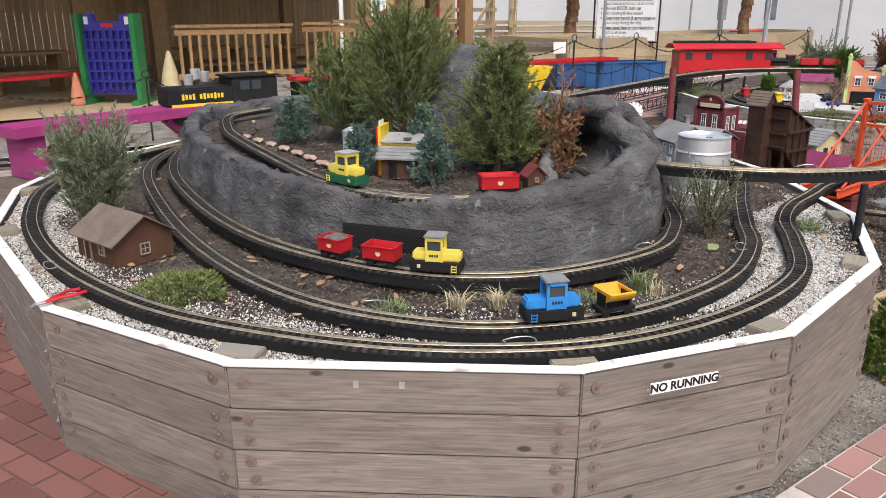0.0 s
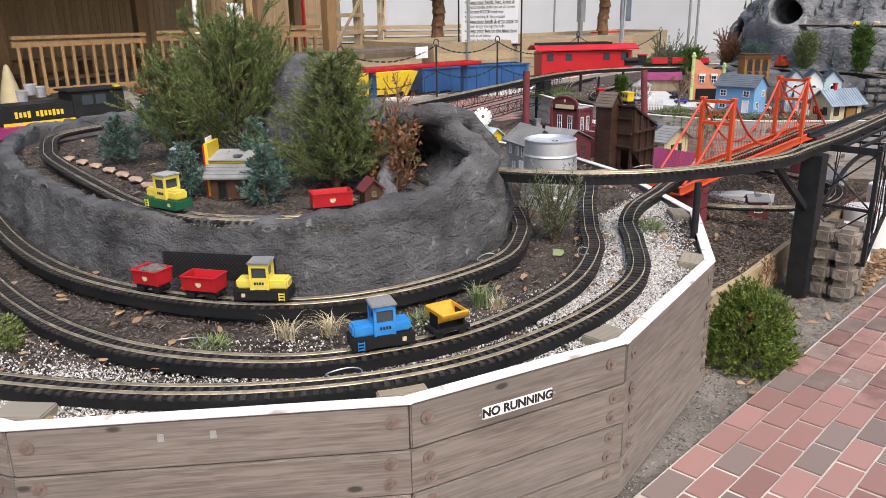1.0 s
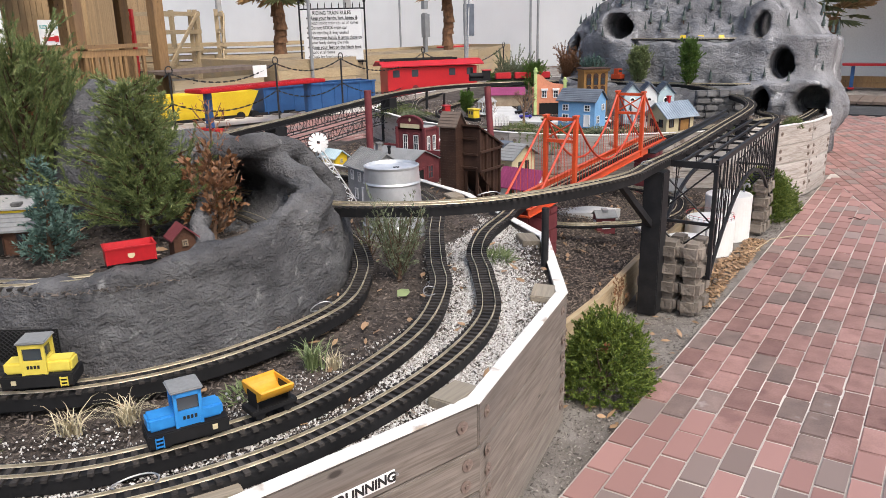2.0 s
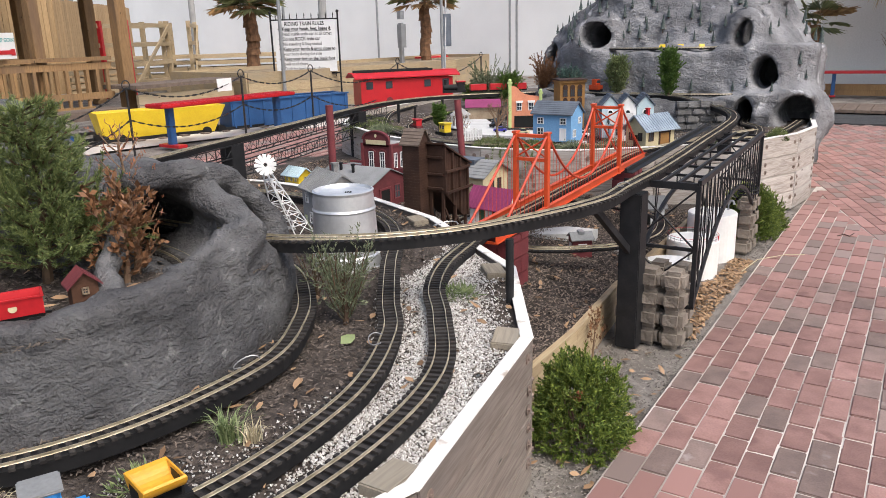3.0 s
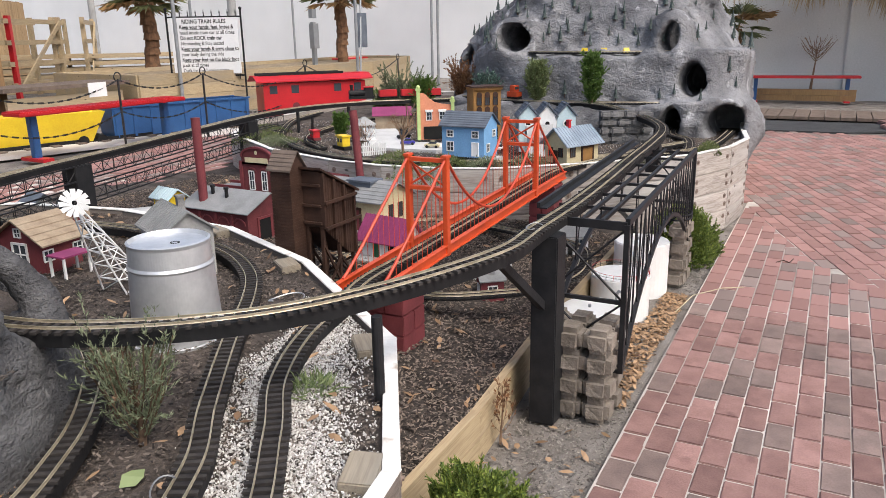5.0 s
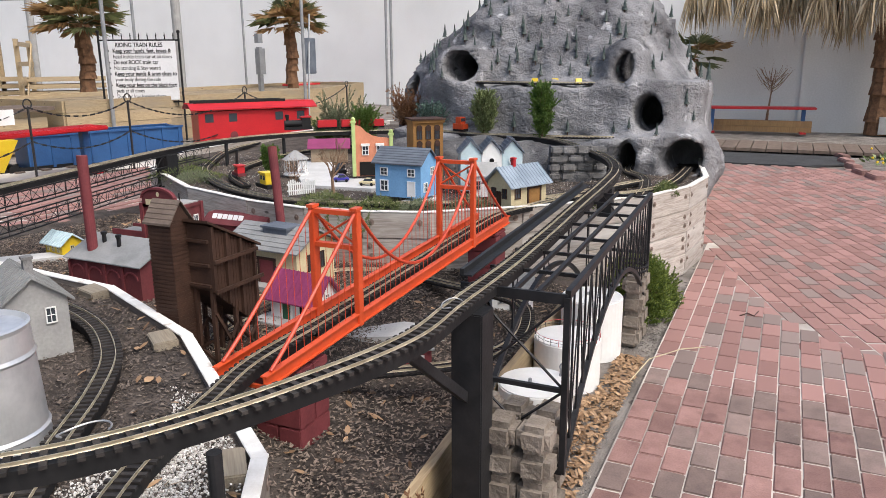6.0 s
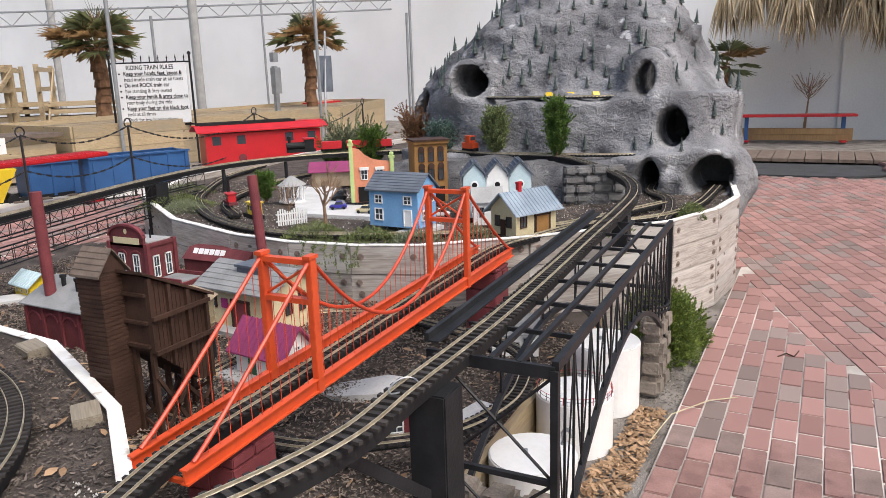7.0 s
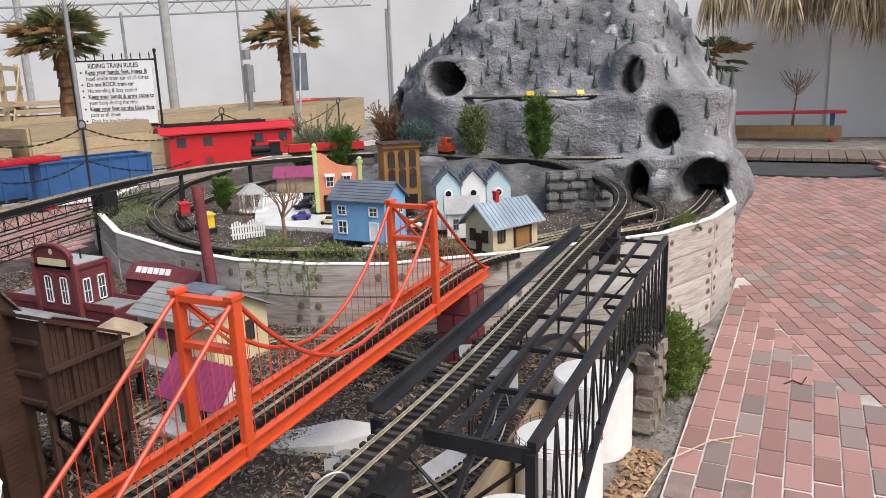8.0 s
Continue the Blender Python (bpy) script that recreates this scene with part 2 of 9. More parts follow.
M["cream"] = mat("cream_siding", (0.60, 0.52, 0.33), (0.52, 0.45, 0.28), 0.7, 7, 80, 0.2)
M["pale_blue"] = mat("pale_blue_siding", (0.50, 0.62, 0.66), (0.44, 0.56, 0.60), 0.6, 7, 80, 0.15)
M["house_blue"] = mat("sky_blue_siding", (0.20, 0.40, 0.66), (0.17, 0.35, 0.58), 0.6, 7, 80, 0.15)
M["salmon"] = mat("salmon_stucco", (0.62, 0.25, 0.15), (0.55, 0.22, 0.13), 0.8, 9, 90, 0.3)
M["lime"] = mat("pale_green_trim", (0.48, 0.60, 0.25), (0.42, 0.53, 0.22), 0.6, 7, 80, 0.1)
M["ochre"] = mat("ochre_brick", (0.30, 0.16, 0.055), (0.24, 0.125, 0.042), 0.8, 9, 100, 0.4)
M["grey_house"] = mat("grey_siding", (0.36, 0.36, 0.35), (0.29, 0.29, 0.285), 0.7, 7, 80, 0.2)
M["brown"] = mat("dark_brown_boards", (0.062, 0.033, 0.023), (0.038, 0.02, 0.014), 0.65, 12, 120, 0.4)
M["cabin"] = mat("brown_cabin", (0.10, 0.05, 0.03), (0.075, 0.036, 0.022), 0.75, 12, 120, 0.4)
M["shingle"] = mat("grey_brown_shingle", (0.17, 0.13, 0.105), (0.12, 0.092, 0.075), 0.85, 12, 100, 0.5)
M["tan_shingle"] = mat("tan_shingle", (0.34, 0.27, 0.19), (0.24, 0.18, 0.125), 0.85, 12, 100, 0.5)
M["glass"] = glass("dark_window_glass")
M["dark"] = mat("dark_hollow", (0.012, 0.012, 0.012), (0.008, 0.008, 0.008), 0.9, 5, 50, 0)
M["concrete"] = mat("pale_concrete", (0.58, 0.58, 0.57), (0.48, 0.48, 0.47), 0.9, 6, 90, 0.2)
M["asphalt"] = mat("asphalt", (0.055, 0.057, 0.06), (0.04, 0.041, 0.043), 0.9, 4, 150, 0.4)
M["wall_white"] = mat("white_block_wall", (0.86, 0.86, 0.85), (0.78, 0.78, 0.77), 0.8, 0.6, 30, 0.1)
M["wall_grey"] = mat("grey_block_wall", (0.66, 0.665, 0.655), (0.58, 0.585, 0.575), 0.85, 0.5, 30, 0.1)
M["grey_metal"] = mat("grey_metal", (0.34, 0.35, 0.36), (0.27, 0.28, 0.29), 0.5, 6, 60, 0.1, metal=0.5)
M["bark"] = mat("bark", (0.13, 0.085, 0.055), (0.08, 0.052, 0.035), 0.9, 20, 90, 0.8)
M["palm_bark"] = mat("palm_bark", (0.20, 0.11, 0.06), (0.11, 0.06, 0.035), 0.9, 14, 60, 0.8)
M["twig"] = mat("bare_twig", (0.26, 0.17, 0.11), (0.18, 0.115, 0.075), 0.85, 20, 90, 0.4)
M["juniper"] = leafy("juniper_leaf", (0.055, 0.09, 0.026), (0.215, 0.255, 0.085))
M["spruce"] = leafy("blue_spruce_needle", (0.035, 0.075, 0.062), (0.125, 0.205, 0.17))
M["thuja"] = leafy("thuja_leaf", (0.035, 0.085, 0.012), (0.12, 0.20, 0.03))
M["thuja_pale"] = leafy("pale_thuja_leaf", (0.10, 0.14, 0.05), (0.24, 0.28, 0.12))
M["dwarf"] = leafy("dwarf_spruce_needle", (0.035, 0.075, 0.010), (0.225, 0.285, 0.05))
M["rosemary"] = leafy("rosemary_leaf", (0.085, 0.11, 0.055), (0.22, 0.25, 0.15))
M["dead"] = leafy("dead_leaf", (0.10, 0.045, 0.02), (0.28, 0.135, 0.06))
M["rust_leaf"] = leafy("rust_needles", (0.16, 0.055, 0.028), (0.34, 0.13, 0.06))
M["groundcover"] = leafy("low_juniper_leaf", (0.045, 0.075, 0.018), (0.19, 0.22, 0.065))
M["straw"] = leafy("straw_blade", (0.36, 0.30, 0.18), (0.62, 0.55, 0.38))
M["grass"] = leafy("grass_blade", (0.10, 0.15, 0.05), (0.27, 0.32, 0.15))
M["litter"] = leafy("fallen_leaf", (0.15, 0.085, 0.042), (0.44, 0.285, 0.16))
M["chip"] = leafy("bark_chip", (0.020, 0.016, 0.014), (0.175, 0.142, 0.118), 0.9)
M["chip_tan"] = leafy("dry_bark_chip", (0.028, 0.022, 0.019), (0.29, 0.23, 0.185), 0.9)
M["pebble"] = leafy("white_pebble", (0.30, 0.27, 0.24), (0.78, 0.77, 0.74), 0.8)
M["frond"] = leafy("palm_frond", (0.22, 0.12, 0.05), (0.42, 0.27, 0.12))
M["frond_green"] = leafy("green_frond", (0.07, 0.09, 0.03), (0.18, 0.19, 0.08))
M["thatch"] = leafy("dead_frond", (0.30, 0.23, 0.14), (0.60, 0.50, 0.34))
M["cable"] = mat("orange_cable", (0.56, 0.06, 0.022), (0.46, 0.048, 0.018), 0.45, 6, 60, 0.05)
M["chain"] = mat("dark_chain", (0.05, 0.05, 0.052), (0.03, 0.03, 0.03), 0.45, 20, 90, 0.1, metal=0.6)
M["ink"] = mat("black_ink", (0.02, 0.02, 0.02), (0.02, 0.02, 0.02), 0.6, 5, 50, 0)
M["sheet"] = mat("sign_sheet", (0.74, 0.75, 0.76), (0.68, 0.69, 0.70), 0.5, 2, 40, 0)
M["rail_wood"] = wood("stained_rail", (0.38, 0.23, 0.10), (0.27, 0.155, 0.065), (0.22, 0.135, 0.065), axis=2)
M["tan_wood"] = mat("tan_wood", (0.30, 0.245, 0.15), (0.22, 0.175, 0.105), 0.75, 14, 110, 0.3, stretch=(1, 1, 0.3))
M["straw_soil"] = mat("straw_soil", (0.34, 0.27, 0.18), (0.20, 0.155, 0.10), 0.95, 5, 60, 0.9, depth=0.02)
M["washer"] = mat("rusty_washer", (0.30, 0.24, 0.205), (0.22, 0.17, 0.145), 0.6, 30, 90, 0.2, metal=0.5)
M["wire"] = mat("galvanised_wire", (0.45, 0.45, 0.45), (0.35, 0.35, 0.35), 0.4, 9, 60, 0, metal=0.7)
M["moss_coal"] = mat("coal_load", (0.16, 0.15, 0.145), (0.08, 0.075, 0.07), 0.9, 60, 150, 0.8)
M["teal"] = mat("teal_paint", (0.04, 0.34, 0.32), (0.03, 0.28, 0.27), 0.4, 5, 60, 0.05)
M["terracotta"] = mat("flagstone", (0.45, 0.33, 0.25), (0.36, 0.25, 0.19), 0.85, 10, 90, 0.3)
M["stone_grey"] = mat("cliff_stone", (0.20, 0.197, 0.195), (0.12, 0.117, 0.115), 0.9, 8, 60, 0.9, vary=0.25, depth=0.01)


# ---- mesh helpers ----
# the far gardens are drawn on a plan of their own, which is laid into the place about one corner
HERE = Matrix.Identity(4)
FAR = Matrix.Translation((2.9, 2.1, 0)) @ Matrix.Diagonal((0.957, 0.957, 1, 1)) @ Matrix.Translation((-2.9, -2.1, 0))
LAY = [HERE]


def far_xy(x, y):
    return 2.9 + (x - 2.9) * 0.957, 2.1 + (y - 2.1) * 0.957


def part(name, bm, material, parent=None, label=""):
    """Links a bmesh (or (verts, faces)) as one mesh object under a thing."""
    me = bpy.data.meshes.new(name)
    if isinstance(bm, tuple):
        me.from_pydata([tuple(v) for v in bm[0]], [], [tuple(f) for f in bm[1]])
        me.update()
    else:
        bm.to_mesh(me)
        bm.free()
    me.materials.append(material)
    ob = new(name, me)
    if parent is not None:
        ob.parent = parent
    if label:
        ob["label"] = label
    return ob


def thing(name, label, category, at=(0, 0, 0), rz=0.0, group="", kind=""):
    ob = new(name)
    ob.empty_display_size = 0.05
    ob.matrix_world = LAY[0] @ pose(*at, 0, 0, rz)
    return tagged(ob, label, category, group, kind)


def whole(name, bm, material, label, category, kind="", group="", smooth=False):
    """A thing that is one plain mesh."""
    ob = tagged(part(name, bm, material), label, category, group, kind)
    ob.matrix_world = LAY[0].copy()
    if smooth:
        shade(ob)
    return ob


def shade(ob):
    ob.data.polygons.foreach_set("use_smooth", [True] * len(ob.data.polygons))
    return ob


def B():
    return bmesh.new()


def box(bm, c, s, rz=0.0, bevel=0.0, m=None):
    r = bmesh.ops.create_cube(bm, size=1.0, matrix=(m or Matrix.Identity(4)) @ pose(*c, 0, 0, rz) @ Matrix.Diagonal((*s, 1)))
    if bevel:
        es = list({e for v in r["verts"] for e in v.link_edges})
        bmesh.ops.bevel(bm, geom=es, offset=bevel, segments=2, affect="EDGES", clamp_overlap=True)
    return bm


def cyl(bm, c, r, h, seg=16, r2=None, m=None, rx=0, ry=0, rz=0):
    """A cylinder or cone that stands on c."""
    bmesh.ops.create_cone(bm, cap_ends=True, segments=seg, radius1=r, radius2=r if r2 is None else r2, depth=h,
                          matrix=(m or Matrix.Identity(4)) @ pose(*c, rx, ry, rz) @ pose(0, 0, h / 2))
    return bm


def bar(bm, a, b, r, seg=6, r2=None):
    """A round bar from a to b."""
    a, b = Vector(a), Vector(b)
    d = b - a
    if d.length < 1e-6:
        return bm
    q = d.to_track_quat("Z", "Y").to_matrix().to_4x4()
    bmesh.ops.create_cone(bm, cap_ends=True, segments=seg, radius1=r, radius2=r if r2 is None else r2, depth=d.length,
                          matrix=Matrix.Translation((a + b) / 2) @ q)
    return bm


def beam(bm, a, b, w, h):
    """A square bar from a to b, w wide and h high."""
    a, b = Vector(a), Vector(b)
    d = b - a
    x = d.normalized()
    up = Vector((0, 0, 1)) if abs(x.z) < 0.95 else Vector((1, 0, 0))
    y = up.cross(x).normalized()
    z = x.cross(y)
    m = Matrix((( x.x, y.x, z.x, (a.x + b.x) / 2), (x.y, y.y, z.y, (a.y + b.y) / 2), (x.z, y.z, z.z, (a.z + b.z) / 2), (0, 0, 0, 1)))
    bmesh.ops.create_cube(bm, size=1.0, matrix=m @ Matrix.Diagonal((d.length, w, h, 1)))
    return bm


def tube(bm, pts, r, seg=6):
    """A bent round rod through pts."""
    rings = []
    for i, p in enumerate(pts):
        p = Vector(p)
        d = Vector(pts[min(i + 1, len(pts) - 1)]) - Vector(pts[max(i - 1, 0)])
        q = d.to_track_quat("Z", "Y").to_matrix()
        rings.append([bm.verts.new(p + q @ Vector((r * math.cos(a), r * math.sin(a), 0))) for a in [2 * math.pi * k / seg for k in range(seg)]])
    for r0, r1 in zip(rings, rings[1:]):
        for k in range(seg):
            bm.faces.new((r0[k], r0[(k + 1) % seg], r1[(k + 1) % seg], r1[k]))
    bm.faces.new(rings[0][::-1]), bm.faces.new(rings[-1])
    return bm


def prism(bm, poly, z0, z1, m=None):
    """An upright prism over a polygon."""
    m = m or Matrix.Identity(4)
    lo, hi = [bm.verts.new(m @ Vector((x, y, z0))) for x, y in poly], [bm.verts.new(m @ Vector((x, y, z1))) for x, y in poly]
    bm.faces.new(lo[::-1]), bm.faces.new(hi)
    for i in range(len(poly)):
        j = (i + 1) % len(poly)
        bm.faces.new((lo[i], lo[j], hi[j], hi[i]))
    return bm


def extrude_profile(bm, prof, x0, x1):
    """A closed profile in y, z drawn out along x."""
    lo, hi = [bm.verts.new((x0, y, z)) for y, z in prof], [bm.verts.new((x1, y, z)) for y, z in prof]
    bm.faces.new(lo), bm.faces.new(hi[::-1])
    for i in range(len(prof)):
        j = (i + 1) % len(prof)
        bm.faces.new((lo[j], lo[i], hi[i], hi[j]))
    bmesh.ops.recalc_face_normals(bm, faces=bm.faces)
    return bm


def spline(pts, step, closed=False):
    """Catmull-Rom through pts, resampled at even steps; 2 or 3 coordinates."""
    p = np.array(pts, float)
    n = len(p)
    out = []
    for i in range(n if closed else n - 1):
        g = [p[(i + k) % n] if closed else p[min(max(i + k, 0), n - 1)] for k in (-1, 0, 1, 2)]
        for u in np.linspace(0, 1, 24, endpoint=False):
            out.append(0.5 * (2 * g[1] + (g[2] - g[0]) * u + (2 * g[0] - 5 * g[1] + 4 * g[2] - g[3]) * u * u + (3 * g[1] - g[0] - 3 * g[2] + g[3]) * u ** 3))
    out.append(p[0] if closed else p[-1])
    out = np.array(out)
    s = np.r_[0, np.cumsum(np.linalg.norm(np.diff(out, axis=0), axis=1))]
    k = max(2, int(round(s[-1] / step)) + 1)
    at = np.linspace(0, s[-1], k)
    return np.stack([np.interp(at, s, out[:, c]) for c in range(p.shape[1])], 1)


def sides(path):
    d = np.gradient(path[:, :2], axis=0)
    d /= np.linalg.norm(d, axis=1)[:, None] + 1e-9
    return np.stack([-d[:, 1], d[:, 0]], 1)


def sweep(path, prof, close=False):
    """Verts and faces of a closed profile [(sideways, up), ...] drawn along a path in 3D."""
    nrm, k, n = sides(path), len(prof), len(path)
    v = [(path[i, 0] + nrm[i, 0] * o, path[i, 1] + nrm[i, 1] * o, path[i, 2] + u) for i in range(n) for o, u in prof]
    f = [(i * k + j, i * k + (j + 1) % k, (i + 1) * k + (j + 1) % k, (i + 1) * k + j) for i in range(n - 1) for j in range(k)]
    if close:
        f += [((n - 1) * k + j, (n - 1) * k + (j + 1) % k, (j + 1) % k, j) for j in range(k)]
    else:
        f += [tuple(range(k))[::-1], tuple(range((n - 1) * k, n * k))]
    return [(a, b, c) for a, b, c in v], f


def merge(lists):
    v, f = [], []
    for a, b in lists:
        o = len(v)
        v += list(a)
        f += [tuple(i + o for i in q) for q in b]
    return v, f


def smooth01(t):
    t = np.clip(t, 0, 1)
    return t * t * (3 - 2 * t)


def ground_z(x, y):
    """The plaza climbs gently behind the gardens."""
    return 0.38 * smooth01((np.asarray(x, float) - 3.4) / 3.2) * smooth01((np.asarray(y, float) - 2.5) / 4.0)


def inside(poly, x, y):
    poly = np.asarray(poly, float)
    x, y = np.asarray(x, float), np.asarray(y, float)
    r = np.zeros(np.broadcast(x, y).shape, bool)
    for (x0, y0), (x1, y1) in zip(poly, np.roll(poly, -1, 0)):
        c = (y0 > y) != (y1 > y)
        r ^= c & (x < (x1 - x0) * (y - y0) / (y1 - y0 + 1e-12) + x0)
    return r


def vnoise(p, scale, seed=0):
    """Smooth value noise of an array of points, about -1 to 1."""
    rs = np.random.RandomState(seed)
    g = rs.uniform(-1, 1, (32, 32, 32))
    q = p * scale
    i = np.floor(q).astype(int)
    f = smooth01(q - i)
    i %= 32
    j = (i + 1) % 32
    out = 0
    for a, wa in ((i[..., 0], 1 - f[..., 0]), (j[..., 0], f[..., 0])):
        for b, wb in ((i[..., 1], 1 - f[..., 1]), (j[..., 1], f[..., 1])):
            out = out + wa * wb * (g[a, b, i[..., 2]] * (1 - f[..., 2]) + g[a, b, j[..., 2]] * f[..., 2])
    return out


def surface(field, lo, hi, h):
    """A closed skin round where field(points) < 0, by surface nets on a grid of step h."""
    ax = [np.arange(a - h, b + 2 * h, h) for a, b in zip(lo, hi)]
    P = np.stack(np.meshgrid(*ax, indexing="ij"), -1)
    d = field(P)
    d[0], d[-1], d[:, 0], d[:, -1], d[:, :, 0], d[:, :, -1] = 1, 1, 1, 1, 1, 1
    n = np.array(d.shape)
    s = d < 0
    c = [s[i:n[0] - 1 + i, j:n[1] - 1 + j, k:n[2] - 1 + k] for i in (0, 1) for j in (0, 1) for k in (0, 1)]
    tot = sum(q.astype(int) for q in c)
    act = (tot > 0) & (tot < 8)
    idx = -np.ones(act.shape, int)
    idx[act] = np.arange(act.sum())
    acc, cnt = np.zeros((*act.shape, 3)), np.zeros(act.shape)
    for a in range(3):
        for u in (0, 1):
            for w in (0, 1):
                o0 = [0, 0, 0]
                oth = [k for k in range(3) if k != a]
                o0[oth[0]], o0[oth[1]] = u, w
                o1 = list(o0)
                o1[a] = 1
                g0 = d[tuple(slice(o, m - 1 + o) for o, m in zip(o0, n))]
                g1 = d[tuple(slice(o, m - 1 + o) for o, m in zip(o1, n))]
                x = (g0 < 0) != (g1 < 0)
                t = np.where(x, g0 / np.where(x, g0 - g1, 1), 0)
                q = np.zeros((*act.shape, 3))
                q[..., oth[0]], q[..., oth[1]], q[..., a] = u, w, t
                acc += q * x[..., None]
                cnt += x
    cell = np.argwhere(act)
    v = (cell + acc[act] / cnt[act][:, None]) * h + np.array([q[0] for q in ax])
    faces = []
    for a in range(3):
        b, e = (a + 1) % 3, (a + 2) % 3
        s0 = s[tuple(slice(0, -1) if k == a else slice(1, -1) for k in range(3))]
        s1 = s[tuple(slice(1, None) if k == a else slice(1, -1) for k in range(3))]
        for w in (True, False):
            e0 = np.argwhere((s0 == w) & (s1 != w))
            if not len(e0):
                continue
            cc = e0.copy()
            cc[:, b] += 1
            cc[:, e] += 1
            ix = []
            for db, de in ((0, 0), (-1, 0), (-1, -1), (0, -1)):
                k = cc.copy()
                k[:, b] += db
                k[:, e] += de
                ix.append(idx[k[:, 0], k[:, 1], k[:, 2]])
            q = np.stack(ix if w else ix[::-1], 1)
            faces.append(q)
    f = np.concatenate(faces)
    return v, f[(f >= 0).all(1)].tolist()

# ---- ground ----
BED_A = [(0.54, 3.98), (0.566, 2.775), (0.905, 1.99), (1.69, 1.341), (2.411, 1.122), (3.34, 1.284), (4.03, 1.70), (4.655, 2.52), (5.0, 3.29), (5.09, 4.2), (4.95, 5.0), (4.3, 5.75), (3.3, 6.1), (2.2, 6.05), (1.13, 5.36), (0.785, 4.88)]
BED_C = [(9.03, 1.02), (8.45, 1.095), (7.93, 1.30), (7.2, 1.99), (6.80, 2.48), (6.665, 2.89), (6.62, 3.3), (6.70, 3.82), (6.97, 4.6), (7.7, 5.7), (8.8, 6.3), (11.0, 6.5), (13.2, 6.2), (13.2, 1.45), (9.85, 1.15)]
Z_BED, Z_SOIL, Z_C, Z_CSOIL = 0.535, 0.515, 0.64, 0.60
rng = random.Random(7)
nrg = np.random.RandomState(5)


def sheet(xs, ys, zf):
    X, Y = np.meshgrid(xs, ys, indexing="ij")
    Z = zf(X, Y)
    n, m = X.shape
    v = np.stack([X, Y, Z], -1).reshape(-1, 3)
    f = [(i * m + j, (i + 1) * m + j, (i + 1) * m + j + 1, i * m + j + 1) for i in range(n - 1) for j in range(m - 1)]
    return v, f


gx = np.r_[-300, -100, -30, np.arange(-10, 26.01, 0.5), 40, 100, 300]
ground = whole("ground", sheet(gx, gx, lambda x, y: ground_z(x, y) - 0.03 - 0.02 * vnoise(np.stack([x, y, 0 * x], -1), 0.7)), M["sand"],
               "grey sandy ground round the raised garden beds", "ground", "structure", smooth=True)
# joint bed of the paving
joint = whole("pavement", merge([sheet(np.arange(-4, 14.8, 0.5), np.linspace(-2.6, 1.075, 12), lambda x, y: 0 * x - 0.0035), sheet(np.arange(9.3, 14.8, 0.5), np.linspace(1.075, 2.5, 6), lambda x, y: 0 * x - 0.0035), sheet(np.linspace(3.2, 16, 60), np.linspace(5.4, 7.1, 12), lambda x, y: ground_z(x, y) - 0.0035)]), M["joint"],
              "red brick paving with white sand in the joints", "pavement", "structure")
apron = whole("apron_pavement", sheet(np.linspace(-6, 1.9, 12), np.linspace(1.08, 9, 12), lambda x, y: 0 * x - 0.0045), M["joint_dirt"],
              "red brick apron round the board bed, colour darkened for shade and dirt", "pavement", "structure")


# ---- raised beds of stacked boards ----
def bed(name, poly, n_visible, z_top, label, courses, cap_mat, h=0.138, start=0, cap=True, wood_mat=None):
    th = thing(name, label, "raised bed", kind="structure")
    n = len(poly)
    c = np.mean(poly, 0)
    for i in range(n):
        a, b = np.array(poly[i]), np.array(poly[(i + 1) % n])
        d = b - a
        L = np.linalg.norm(d)
        ang = math.degrees(math.atan2(d[1], d[0]))
        nrm = np.array([-d[1], d[0]]) / L
        if np.dot(nrm, c - (a + b) / 2) < 0:
            nrm = -nrm
        mid = (a + b) / 2 + nrm * 0.019
        for k in range(courses):
            z1 = z_top - k * h - 0.0
            bm = B()
            jog = rng.uniform(-0.002, 0.002)
            box(bm, (0, 0, 0), (L - 0.006 + (0.012 if k % 2 else 0), 0.038, h - 0.003), bevel=0.004)
            ob = part("board", bm, wood_mat or M["board"], th)
            ob.matrix_local = pose(mid[0] + nrm[0] * jog, mid[1] + nrm[1] * jog, z1 - h / 2, 0, 0, ang)
            if i in n_visible:
                for e in (-1, 1):
                    for dz in ((0.02,) if k == 0 else (0.035, -0.03)):
                        if k == courses - 1 and dz < 0:
                            continue
                        bm = B()
                        cyl(bm, (0, 0, 0), 0.019, 0.003, 16)
                        cyl(bm, (0, 0, 0.003), 0.007, 0.006, 6)
                        w = part("washer_bolt", bm, M["washer"], th)
                        p = mid - nrm * (0.019 + abs(jog) + 0.0005) + d / L * e * (L / 2 - 0.045 - rng.uniform(0, 0.02))
                        w.matrix_local = Matrix.Translation((p[0], p[1], z1 - h / 2 + dz)) @ Vector((-nrm[0], -nrm[1], 0)).to_track_quat("Z", "Y").to_matrix().to_4x4()
        if cap:
            bm = B()
            box(bm, (0, 0, 0), (L + 0.018, 0.045, 0.006), bevel=0.002)
            ob = part("painted_edge", bm, cap_mat, th)
            ob.matrix_local = pose(mid[0], mid[1], z_top + 0.003 + (i % 2) * 0.0016, 0, 0, ang)
    return th


bedA = bed("planter_bed_round", BED_A, (0, 1, 2, 3, 4, 5), Z_BED, "weathered board raised bed with white painted top edge", 4, M["cap"])
LAY[0] = FAR
bedC = bed("planter_bed_village", BED_C, (0, 1, 2, 3, 4, 5, 6), Z_C, "weathered whitewashed board raised bed under the model village", 4, M["cap"], h=0.163, wood_mat=M["board_pale"])


LAY[0] = HERE


